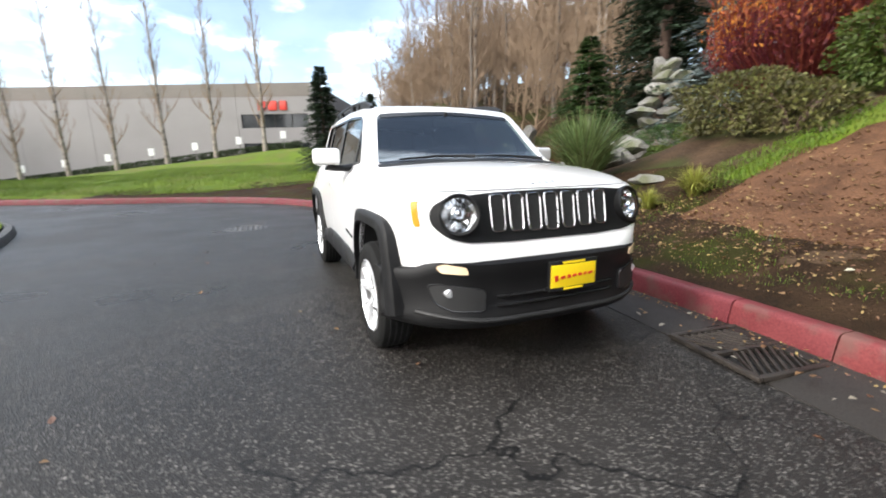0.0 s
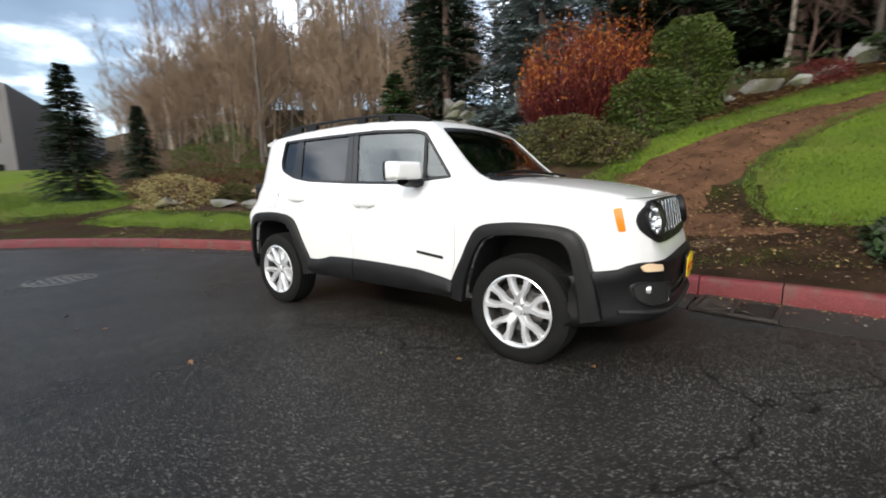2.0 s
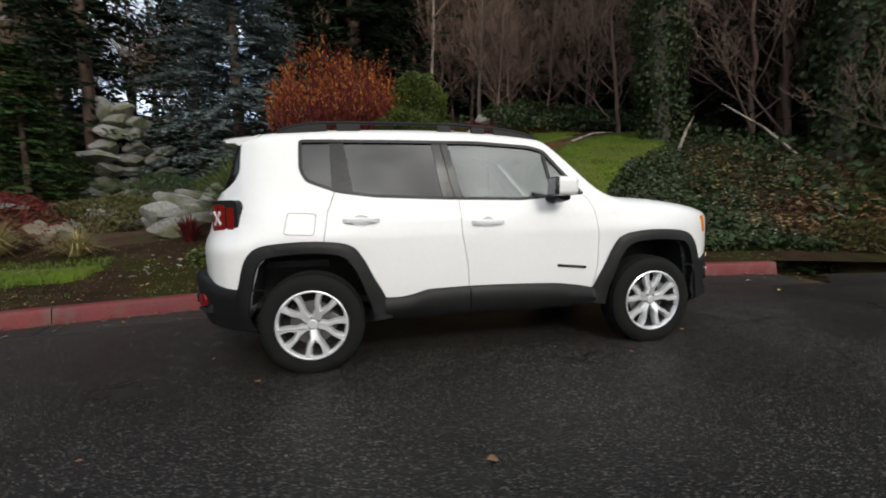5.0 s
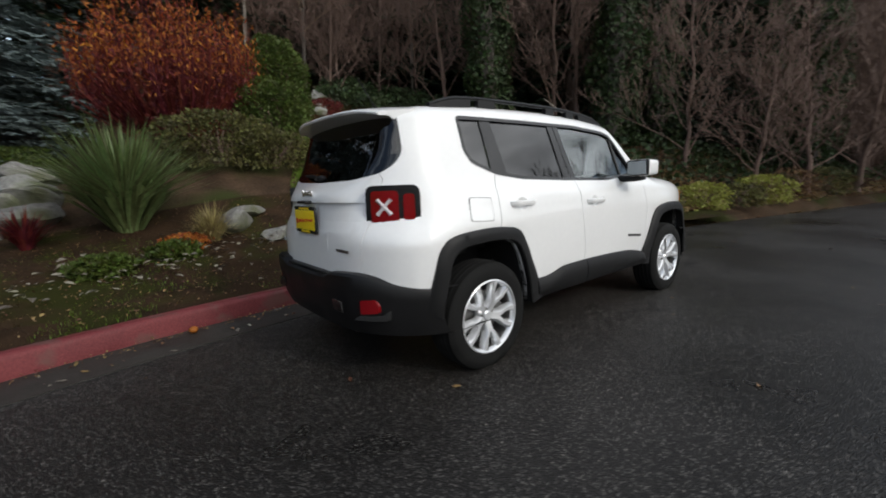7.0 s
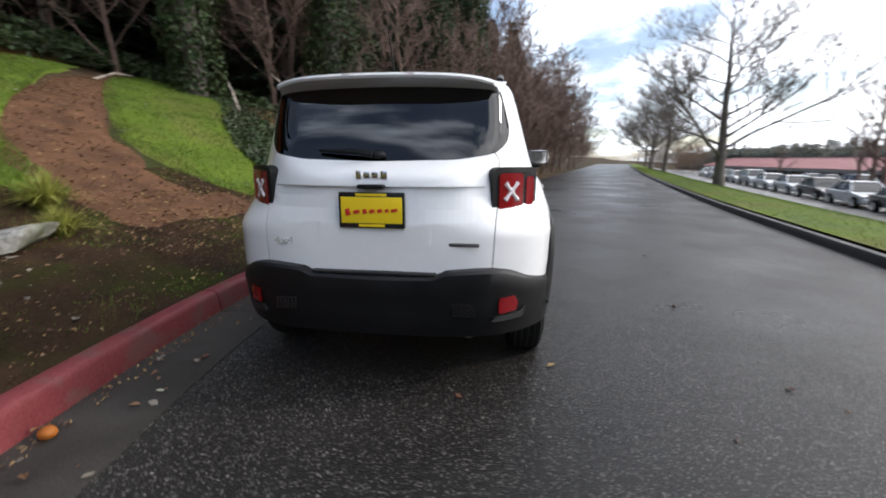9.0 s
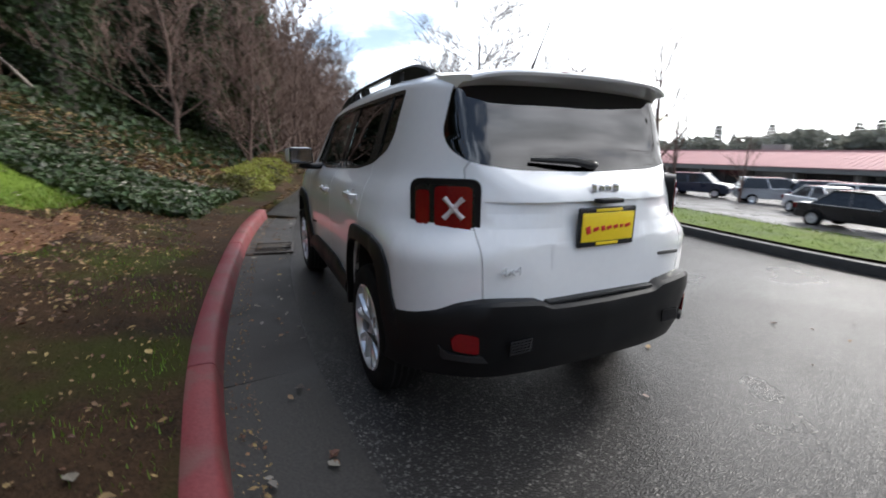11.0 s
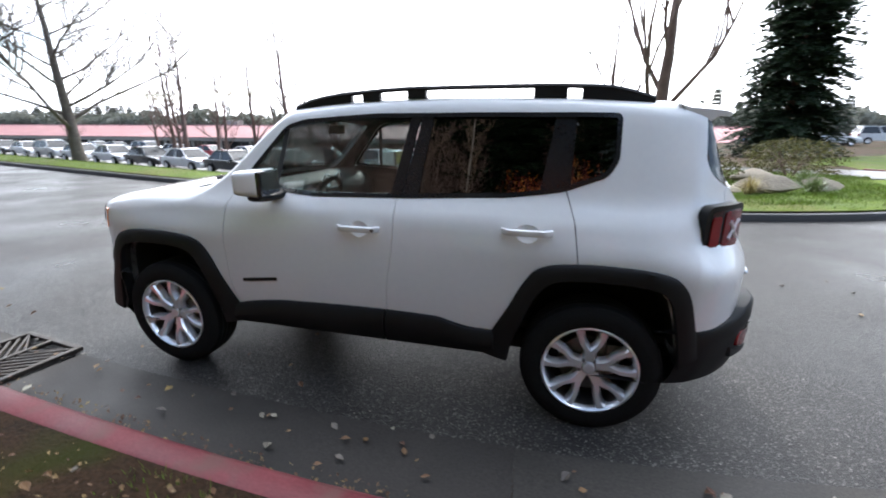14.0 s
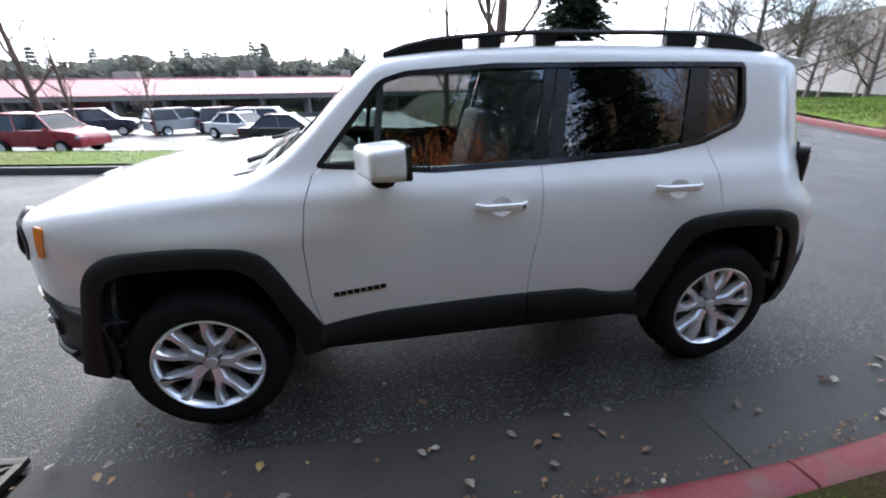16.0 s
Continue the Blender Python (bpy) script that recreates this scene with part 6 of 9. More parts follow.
def build_far_side():
    ln = FKF[(FKF[:, 0] < 118) & (FKF[:, 0] > -9)]
    offs = [0.15, 0.5, 1.0, 1.6, 2.2, 2.8, 3.5, 4.2, 4.6]
    rows = [side_line(ln, o, 1) for o in offs]
    strip("lawn_5", rows, M["lawn"], [lambda x, y: ground_z(x, y) + 0.03] * len(offs), label="bright green grass strip between road and parking lot", category="lawn", kind="structure")
    patch("lawn_6", LAWN_CORNER, 0.02, M["lawn"], 1.0, label="bright green lawn on the inner corner", category="lawn", kind="structure")
    patch("driveway", [(-10.4, -11.6), (-9.8, -13.3), (-8.4, -15.1), (-4.8, -16.6), (-4.6, -20), (-8, -19.6), (-12.1, -15.4), (-11.8, -14.0)], 0.0, M["lot"], 1.0, label="pale asphalt drive into the parking lot", category="road", kind="structure")
    rim = [(-11.9, -15.9), (-12.7, -15.2), (-14.5, -15.0), (-16.0, -14.75), (-16.9, -15.0), (-17.6, -15.8)]
    patch("lawn_7", rim + [(-21, -20.6), (-24, -26), (-16, -26), (-12, -21)], 0.02, M["lawn"], 1.0, label="green lawn across the drive from the corner", category="lawn", kind="structure")
    tagged(link("kerb_4", swept(refine(rim, 0.3), [(-0.16, -0.10), (-0.15, 0.10), (-0.12, 0.13), (0.0, 0.14), (0.02, 0.13), (0.03, -0.1)], 1), M["red_kerb"], None, "", 50), "worn red kerb round the lawn beyond the drive", "kerb", kind="structure")
    xs, ys = stretch(-6, 60, 2, 140), [-64 + 2.0 * k for k in range(28)]

    def lot_z(x, y):
        z, d1, d2 = land(x, y)
        return np.where((d2 > 4.0) & (x > -5), lot_height(x, y), np.minimum(lot_height(x, y), z - 0.25))
    grid_mesh("parking_lot", xs, ys, lot_z, M["lot"], label="pale wet parking lot below the road", category="parking lot", kind="structure")


build_far_side()


def build_grate():
    g = base("drain_grate", "rusty cast-iron drain grate with slanting bars in the gutter", "grate", (2.39, 1.20, 0.03), -7)
    bm = bmesh.new()
    for sx, sy, x, y in ((0.62, 0.035, 0, 0.27), (0.62, 0.035, 0, -0.27), (0.035, 0.51, 0.295, 0), (0.035, 0.51, -0.295, 0), (0.03, 0.51, 0, 0)):
        box(bm, (sx, sy, 0.03), (x, y, -0.004), 0.004)
    part("rim", bm, M["iron"], g)
    for k in range(9):
        for s in (1, -1):
            bm = bmesh.new()
            box(bm, (0.016, 0.32, 0.02), (s * (0.145), -0.21 + 0.055 * k, -0.006), 0.002, Matrix.Rotation(radians(s * 52), 4, "Z"))
            for v in bm.verts:
                v.co.x = min(max(v.co.x, -0.29), 0.29) if abs(v.co.x) > 0.02 else s * 0.012
                v.co.y = min(max(v.co.y, -0.26), 0.26)
            part("grate_bar", bm, M["iron"], g)
    part("drain_pit", boxes(((0.58, 0.5, 0.02), (0, 0, -0.05))), M["black"], g)
    for x, y, r in ((-4.62, -1.84, 0.33),):
        mh = base("manhole_cover", "round cast-iron manhole cover set in the asphalt", "manhole", (x, y, 0.012))
        bm = bmesh.new()
        lathe(bm, [(r, -0.02), (r, 0.008), (r - 0.03, 0.01), (r - 0.035, 0.004), (0.0, 0.004)], 40, "z")
        part("cover", bm, M["iron"], mh)
        bm = bmesh.new()
        lathe(bm, [(r + 0.035, -0.02), (r + 0.035, 0.010), (r + 0.004, 0.011), (r + 0.004, -0.02)], 40, "z")
        part("ring", bm, M["worn_iron"], mh, "pale worn rim")
        for k in range(7):
            w = 2 * math.sqrt(max((r - 0.05) ** 2 - ((k - 3) * r * 0.26) ** 2, 0.001))
            m = max(int(w / 0.11), 1)
            for j in range(m):
                part("rib", boxes(((w / m - 0.03, 0.045, 0.008), ((j + 0.5) * w / m - w / 2, (k - 3) * r * 0.26, 0.007), 0.002, Matrix.Rotation(radians(18 if (j + k) % 2 else -18), 4, "Z"))), M["worn_iron"], mh)


build_grate()


# ---------------- rocks ----------------
M["rock"] = surf("grey_rock", (0.10, 0.097, 0.09), (0.28, 0.27, 0.25), (0.7, 0.92), 2.2, 24, 0.6, 0.03, c3=(0.10, 0.105, 0.06), patch=1.4, rand=0.22)
M["rock_tan"] = surf("tan_rock", (0.18, 0.145, 0.10), (0.33, 0.28, 0.21), (0.7, 0.92), 2.2, 24, 0.6, 0.03, rand=0.15)


def rock(at, size, seed, rz=0.0, name="boulder", label="weathered grey boulder in the rock garden", material=None, sink=0.22, group="garden boulders"):
    bm = bmesh.new()
    bmesh.ops.create_icosphere(bm, subdivisions=3, radius=0.5)
    o = Vector((seed * 7.3, seed * 3.1, seed * 1.7))
    for v in bm.verts:
        p = v.co.copy()
        c = p.copy()
        # flattened facets
        for k in range(10):
            q = Vector((math.sin(seed * 3.3 + k * 2.1), math.cos(seed * 1.9 + k * 3.7), math.sin(seed * 5.1 + k * 1.3))).normalized()
            e = c.dot(q) - (0.29 + 0.06 * math.sin(seed + k * 2))
            if e > 0:
                c -= q * e * 0.95
        c += p.normalized() * (noise.noise(p * 2.6 + o) * 0.05 + noise.noise(p * 7 + o) * 0.022)
        v.co = Vector((c.x * size[0], c.y * size[1], c.z * size[2])) * 1.25
    ob = link(name, bm, material or M["rock"], None, "", 32)
    lo = min(v.co.z for v in ob.data.vertices)
    ob.matrix_basis = pose(at[0], at[1], at[2] - lo - sink * size[2], 0, 0, rz)
    return tagged(ob, label, "boulder", group)


def build_rocks():
    rnd = random.Random(5)
    gz = lambda x, y: ground_z(x, y)
    # stacked rock wall of the dry waterfall
    k = 0
    for lev in range(9):
        n = (4, 4, 3, 3, 3, 3, 2, 2, 1)[lev]
        for i in range(n):
            u = (i - (n - 1) / 2) * 0.86 + (0.16 if lev % 2 else -0.12) - 0.07 * lev
            x, y = -8.55 + u * 0.75 + rnd.uniform(-.08, .08), 13.75 + u * 0.66 + rnd.uniform(-.25, .12) + lev * 0.05
            w = rnd.uniform(0.85, 1.15)
            rock((x, y, gz(-8.6, 13.6) - 0.2 + lev * 0.44), (w, w * 0.8, 0.52), k, rnd.uniform(25, 55), sink=0.1)
            k += 1
    rock((-9.45, 13.85, 4.2), (0.8, 0.6, 0.95), 91, 30, sink=0.05)
    # cascade of boulders down the bank
    for i in range(15):
        q = i / 14
        x, y = -9.2 + q * 5.0 + rnd.uniform(-.9, .9), 12.8 - q * 7.2 + rnd.uniform(-.7, .7)
        s = rnd.uniform(0.45, 0.85)
        rock((x, y, gz(x, y)), (s * 1.2, s * 0.9, s * rnd.uniform(0.5, 0.8)), 20 + i, rnd.uniform(0, 180))
    for x, y, s in ((-4.0, 5.4, 0.72), (-4.7, 5.9, 0.8), (-3.9, 6.3, 0.75), (-4.7, 6.9, 0.85), (-5.4, 7.6, 0.85), (-3.7, 4.9, 0.6), (-4.3, 4.8, 0.55)):
        rock((x, y, gz(x, y)), (s * 1.3, s * 0.9, s * 0.75), int(x * 13) % 60, rnd.uniform(-30, 30))
        rock((x + rnd.uniform(-.2, .2), y + 0.35, gz(x, y) + 0.45 * s), (s * 1.1, s * 0.8, s * 0.6), int(x * 17) % 70, rnd.uniform(-30, 30))
    # many small angular stones strewn in the dry stream
    for i in range(40):
        x = rnd.uniform(-14.5, -6.0)
        y = 3.6 + (-6 - x) * 0.55 + rnd.uniform(0, 2.4)
        s = rnd.uniform(0.28, 0.6)
        rock((x, y, gz(x, y)), (s * 1.2, s * 0.85, s * rnd.uniform(0.45, 0.8)), 100 + i, rnd.uniform(0, 180), material=M["rock"] if i % 3 else M["rock_tan"])
    # pale flat stones in the bed by the verge
    for x, y, a, b, h in ((-0.95, 3.5, 0.75, 0.5, 0.26), (-1.5, 3.95, 0.55, 0.45, 0.34), (-1.3, 4.35, 0.6, 0.4, 0.25)):
        rock((x, y, gz(x, y)), (a, b, h), int(abs(x) * 50), 20, "flat_stone", "pale flat stone lying in the planting bed", None, 0.3, "flat stones")
    # stream bed slabs behind the bend
    for x, y, a, b, h in ((-9.1, 3.45, 1.9, 0.7, 0.26), (-10.3, 3.1, 0.9, 0.6, 0.22), (-11.8, 2.2, 1.1, 0.7, 0.3), (-8.7, 4.4, 0.9, 0.6, 0.5), (-9.4, 4.9, 0.8, 0.6, 0.55), (-10.2, 5.2, 0.9, 0.7, 0.6), (-11.2, 5.9, 1.0, 0.7, 0.6), (-10.5, 6.4, 1.3, 0.8, 0.75), (-11.6, 7.0, 1.0, 0.8, 0.8), (-12.5, 7.9, 1.1, 0.8, 0.85),
                           (-13.4, 8.7, 1.0, 0.8, 0.9), (-14.4, 9.8, 1.1, 0.9, 1.0), (-15.6, 10.9, 1.2, 0.9, 1.1), (-16.6, 12.2, 1.5, 1.1, 1.5), (-14.0, 10.9, 1.0, 0.8, 0.8), (-12.3, 9.6, 1.4, 0.8, 0.5), (-11.0, 8.2, 1.3, 0.7, 0.45), (-9.6, 6.9, 1.4, 0.7, 0.4), (-12.4, 5.2, 0.8, 0.6, 0.4), (-13.3, 6.3, 0.8, 0.6, 0.45)):
        rock((x, y, gz(x, y)), (a, b, h), int(abs(x * 31 + y * 7)) % 97, rnd.uniform(-40, 40), material=M["rock"] if int(x * 10) % 4 else M["rock_tan"])
    # the big tan block at the lawn edge and the flat ledges over it
    rock((-7.75, 4.0, gz(-7.75, 4.0)), (1.15, 0.8, 0.62), 8, 10, "tan_block", "large tan block of stone at the lawn edge", M["rock_tan"], 0.1)
    rock((-6.95, 4.1, gz(-6.95, 4.1)), (0.8, 0.7, 0.6), 33, -20, "tan_block", "large tan block of stone at the lawn edge", M["rock_tan"], 0.1)
    rock((-7.4, 4.7, gz(-7.4, 4.7) + 0.42), (1.9, 0.9, 0.30), 14, 12, sink=0.1)
    # rocks above the path
    for x, y, a, b, h in ((2.4, 10.9, 1.0, 0.6, 0.55), (3.2, 11.3, 0.7, 0.5, 0.4), (4.7, 14.6, 0.8, 0.6, 0.9), (1.5, 10.0, 0.8, 0.5, 0.35), (3.9, 12.8, 0.6, 0.5, 0.45), (6.0, 15.2, 0.9, 0.6, 0.5), (0.9, 9.4, 0.7, 0.5, 0.3)):
        rock((x, y, gz(x, y)), (a, b, h), int(abs(x * 37 + y * 5)) % 97, rnd.uniform(-40, 40))
    # rocks in the corner garden across the road
    for x, y, a, b, h in ((-6.2, -9.0, 1.3, 0.7, 0.5), (-5.2, -9.6, 0.9, 0.6, 0.4), (-7.4, -9.4, 0.8, 0.7, 0.4), (-4.6, -11.2, 1.1, 0.7, 0.4), (-7.0, -12.0, 1.2, 0.8, 0.45)):
        rock((x, y, gz(x, y)), (a, b, h), int(abs(x * 41 + y * 3)) % 97, rnd.uniform(-40, 40), material=M["rock_tan"])


build_rocks()


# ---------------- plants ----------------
# base colours lifted to a pale grey-green that paints in the distance haze
M["ridge"] = leaf_surf("haze_tinted_foliage", (0.125, 0.135, 0.105), (0.23, 0.225, 0.19), 0.25, 0.6, 0.4)
M["bark"] = surf("grey_bark", (0.075, 0.06, 0.05), (0.17, 0.145, 0.125), (0.8, 0.95), 5, 40, 0.7, 0.02)
M["pale_bark"] = surf("pale_bark", (0.19, 0.155, 0.125), (0.36, 0.315, 0.265), (0.7, 0.9), 4, 30, 0.5, 0.015, c3=(0.10, 0.08, 0.07), patch=3)
M["brown_bark"] = surf("brown_twigs", (0.10, 0.060, 0.047), (0.18, 0.12, 0.095), (0.8, 0.95), 4, 30, 0.4, 0.015)
M["twig"] = surf("tan_twigs", (0.15, 0.10, 0.062), (0.26, 0.185, 0.125), (0.8, 0.95), 4, 30, 0.3, 0.01)
M["spruce"] = leaf_surf("spruce_needles", (0.014, 0.026, 0.013), (0.034, 0.054, 0.027), 0.4)
M["blue_spruce"] = leaf_surf("blue_spruce_needles", (0.075, 0.10, 0.098), (0.19, 0.235, 0.23), 0.35)
M["fir"] = leaf_surf("fir_needles", (0.022, 0.048, 0.014), (0.060, 0.105, 0.028), 0.4)
M["ivy"] = leaf_surf("ivy_leaves", (0.014, 0.027, 0.008), (0.052, 0.076, 0.024), 0.5, 0.45)
M["green"] = leaf_surf("shrub_leaves", (0.034, 0.055, 0.008), (0.095, 0.125, 0.020), 0.4)
M["olive"] = leaf_surf("olive_leaves", (0.045, 0.047, 0.013), (0.13, 0.115, 0.036), 0.5)
M["red_twig"] = leaf_surf("red_twigs", (0.075, 0.008, 0.009), (0.17, 0.022, 0.020), 0.4)
M["orange_leaf"] = leaf_surf("orange_leaves", (0.26, 0.058, 0.010), (0.40, 0.125, 0.02), 0.4)
M["blade"] = leaf_surf("strap_leaves", (0.085, 0.125, 0.04), (0.20, 0.25, 0.10), 0.4, 0.4)
M["russet"] = leaf_surf("russet_leaves", (0.07, 0.034, 0.016), (0.17, 0.092, 0.042), 0.5)
M["straw"] = leaf_surf("straw_grass", (0.24, 0.19, 0.075), (0.42, 0.35, 0.16), 0.35)
M["lime_grass"] = leaf_surf("lime_grass", (0.20, 0.21, 0.035), (0.32, 0.32, 0.07), 0.35)
M["grass"] = leaf_surf("grass_blades", (0.062, 0.105, 0.010), (0.14, 0.20, 0.02), 0.45, 0.5)
M["dead_leaf"] = leaf_surf("fallen_leaves", (0.09, 0.044, 0.02), (0.25, 0.15, 0.07), 0.6, 0.45, 0.1)
M["pale_leaf"] = leaf_surf("pale_fallen_leaves", (0.13, 0.11, 0.085), (0.27, 0.245, 0.20), 0.5, 0.4, 0.1)


class Soup:
    """Many small faces gathered as plain lists and written once."""
    def __init__(self):
        self.v, self.f = [], []

    def quad(self, c, a, b):
        n = len(self.v)
        self.v += [c - a * 0.5, c + b * 0.5, c + a * 0.5, c - b * 0.5]
        self.f.append((n, n + 1, n + 2, n + 3))

    def leaf(self, c, a, b, fold=0.2):
        n = len(self.v)
        up = a.cross(b).normalized() * (b.length * fold)
        self.v += [c - a * 0.5, c + b * 0.5 + up - a * 0.05, c + a * 0.5, c - b * 0.5 + up - a * 0.05]
        self.f += [(n, n + 1, n + 2), (n, n + 2, n + 3)]

    def blade(self, p, q, r, w):
        n = len(self.v)
        self.v += [p - w, p + w, q + w * 0.7, q - w * 0.7, r]
        self.f += [(n, n + 1, n + 2, n + 3), (n + 3, n + 2, n + 4)]

    def mesh(self, name, material, parent=None, label=""):
        me = bpy.data.meshes.new(name)
        me.from_pydata([tuple(v) for v in self.v], [], self.f)
        me.materials.append(material)
        ob = new(name, me)
        if parent is not None:
            ob.parent = parent
        if label:
            ob["label"] = label
        return ob


def unit(rnd):
    z = rnd.uniform(-1, 1)
    a = rnd.uniform(0, 2 * math.pi)
    s = math.sqrt(1 - z * z)
    return Vector((s * math.cos(a), s * math.sin(a), z))


def bare_tree(name, label, h, r, seed, rise=0.6, limbs=12, fork=5, twigs=4, spread=0.42, first=0.25, bark="bark", fine="brown_bark", wig=0.12, twig_r=0.012):
    """A leafless tree: trunk, limbs and a crown of fine branches."""
    rnd = random.Random(seed)
    t = base(name, label, "tree")
    bm, fm = bmesh.new(), bmesh.new()
    n = 9
    pts = []
    p = Vector((0, 0, -0.25))
    for i in range(n + 1):
        pts.append(p.copy())
        p = p + Vector((rnd.uniform(-wig, wig) * h / n, rnd.uniform(-wig, wig) * h / n, (h + 0.25) / n))
    tube(bm, pts, [r * (1.25 if i == 0 else 1) * (1 - 0.93 * i / n) + 0.01 for i in range(n + 1)], 9)

    def at(q):
        k = q * n
        i = min(int(k), n - 1)
        return pts[i].lerp(pts[i + 1], k - i)

    def grow(start, d, ln, rad, depth):
        q = [start]
        v = d.copy()
        for k in range(4):
            v = (v + unit(rnd) * 0.22 + Vector((0, 0, 0.10 * rise))).normalized()
            q.append(q[-1] + v * ln / 4)
        tube(fm, q, [rad * (1 - 0.75 * k / 4) for k in range(5)], 6 if depth == 0 else (4 if depth == 1 else 3), False)
        kids = (fork, twigs, 3)[depth] if depth < 3 else 0
        if depth >= 2 and twigs < 4:
            kids = 0
        for k in range(kids):
            f = rnd.uniform(0.25, 1.0)
            b = q[min(int(f * 4), 3)].lerp(q[min(int(f * 4) + 1, 4)], f * 4 - int(f * 4)) if f < 1 else q[4]
            nd = (v + unit(rnd) * 0.85 + Vector((0, 0, 0.35 * rise))).normalized()
            grow(b, nd, ln * rnd.uniform(0.38, 0.62), max(rad * 0.42, twig_r * (1.0 if depth < 1 else 0.75)), depth + 1)

    for k in range(limbs):
        f = first + (1 - first) * (k + rnd.uniform(0, 0.8)) / limbs
        a = k * 2.4 + rnd.uniform(-0.4, 0.4)
        d = Vector((math.cos(a), math.sin(a), rise)).normalized()
        grow(at(min(f, 0.99)), d, h * spread * (1.12 - f * 0.75) * rnd.uniform(0.8, 1.15), max(r * 0.42 * (1.1 - f), twig_r * 1.5), 0)
    part("trunk", bm, M[bark], t, "", 60)
    part("crown", fm, M[fine], t, "", 60)["kind"] = "stuff"
    return t


def conifer(name, label, h, r, seed, leaf="spruce", droop=0.25, bare=0.04, whorls=34, per=9, dense=9, size=0.30, shape=1.0):
    rnd = random.Random(seed)
    t = base(name, label, "tree")
    bm = bmesh.new()
    tube(bm, [(0, 0, -0.3), (0, 0, h * 0.5), (0, 0, h * 0.98)], [h * 0.016 + 0.03, h * 0.009 + 0.02, 0.01], 8)
    s = Soup()
    for w in range(whorls):
        f = bare + (1 - bare) * (w + rnd.uniform(0, 0.6)) / whorls
        z = f * h
        ln0 = r * (1 - f) ** shape + 0.10
        for k in range(per):
            a = rnd.uniform(0, 2 * math.pi)
            ln = ln0 * rnd.uniform(0.72, 1.1)
            d = Vector((math.cos(a), math.sin(a), 0))
            tip = Vector((0, 0, z)) + d * ln + Vector((0, 0, -droop * ln * (1 - f * 0.9)))
            b = Vector((0, 0, z))
            side = Vector((-d.y, d.x, 0))
            m = max(int(dense * (0.35 + ln / r)), 3)
            for j in range(m):
                q = 0.18 + 0.82 * (j + rnd.random()) / m
                c = b.lerp(tip, q) + Vector((0, 0, 0.10 * ln * math.sin(q * 3.1)))
                for sg in (1, -1):
                    sz = size * (0.55 + 0.6 * (1 - q)) * rnd.uniform(0.7, 1.25)
                    out = (side * sg * rnd.uniform(0.6, 1.0) + d * rnd.uniform(0.3, 0.9) + Vector((0, 0, rnd.uniform(-0.45, 0.2)))).normalized()
                    wv = out.cross(Vector((rnd.uniform(-.5, .5), rnd.uniform(-.5, .5), 1))).normalized()
                    s.leaf(c + out * sz * 0.5, out * sz, wv * sz * 0.42, 0.25)
            s.leaf(tip, (tip - b).normalized() * size, side * size * 0.4)
    part("trunk", bm, M["brown_bark"], t, "", 60)
    s.mesh("crown", M[leaf], t)["kind"] = "stuff"
    return t


def leafy(name, label, size, n, seed, leaf, leaf_size=0.07, lump=0.25, at=(0, 0, 0), stems=8, category="shrub"):
    """A rounded shrub with an uneven outline: stems, and many single leaves."""
    rnd = random.Random(seed)
    t = base(name, label, category, at)
    bm = bmesh.new()
    for k in range(stems):
        a = rnd.uniform(0, 6.28)
        e = Vector((math.cos(a) * size[0] * 0.6, math.sin(a) * size[1] * 0.6, size[2] * rnd.uniform(0.6, 0.9)))
        tube(bm, [(0, 0, -0.1), e * 0.45 + Vector((0, 0, 0.1)), e], [0.03, 0.018, 0.006], 5, False)
    part("branching", bm, M["brown_bark"], t, "", 60)["kind"] = "stuff"
    s = Soup()
    for i in range(n):
        u = unit(rnd)
        if u.z < 0:
            # keep the skirt full down to the ground
            h = math.hypot(u.x, u.y) + 1e-6
            w = rnd.uniform(0.78, 1.0)
            u = Vector((u.x / h * w, u.y / h * w, u.z))
        q = 1 - 0.45 * rnd.random() ** 2.2
        lm = 1 + lump * noise.noise(u * 2.3 + Vector((seed, 0, 0))) + 0.12 * noise.noise(u * 6 + Vector((0, seed, 0)))
        c = Vector((u.x * size[0], u.y * size[1], (u.z * 0.5 + 0.5) * size[2])) * 1.0
        c = Vector((c.x * q * lm, c.y * q * lm, c.z * (0.6 + 0.4 * q) * (0.85 + 0.15 * lm)))
        a = (u + unit(rnd) * 0.9).normalized()
        b = a.cross(unit(rnd)).normalized()
        z = leaf_size * rnd.uniform(0.6, 1.35)
        s.leaf(c, a * z, b * z * 0.55)
    s.mesh("foliage", M[leaf], t)["kind"] = "stuff"
    return t


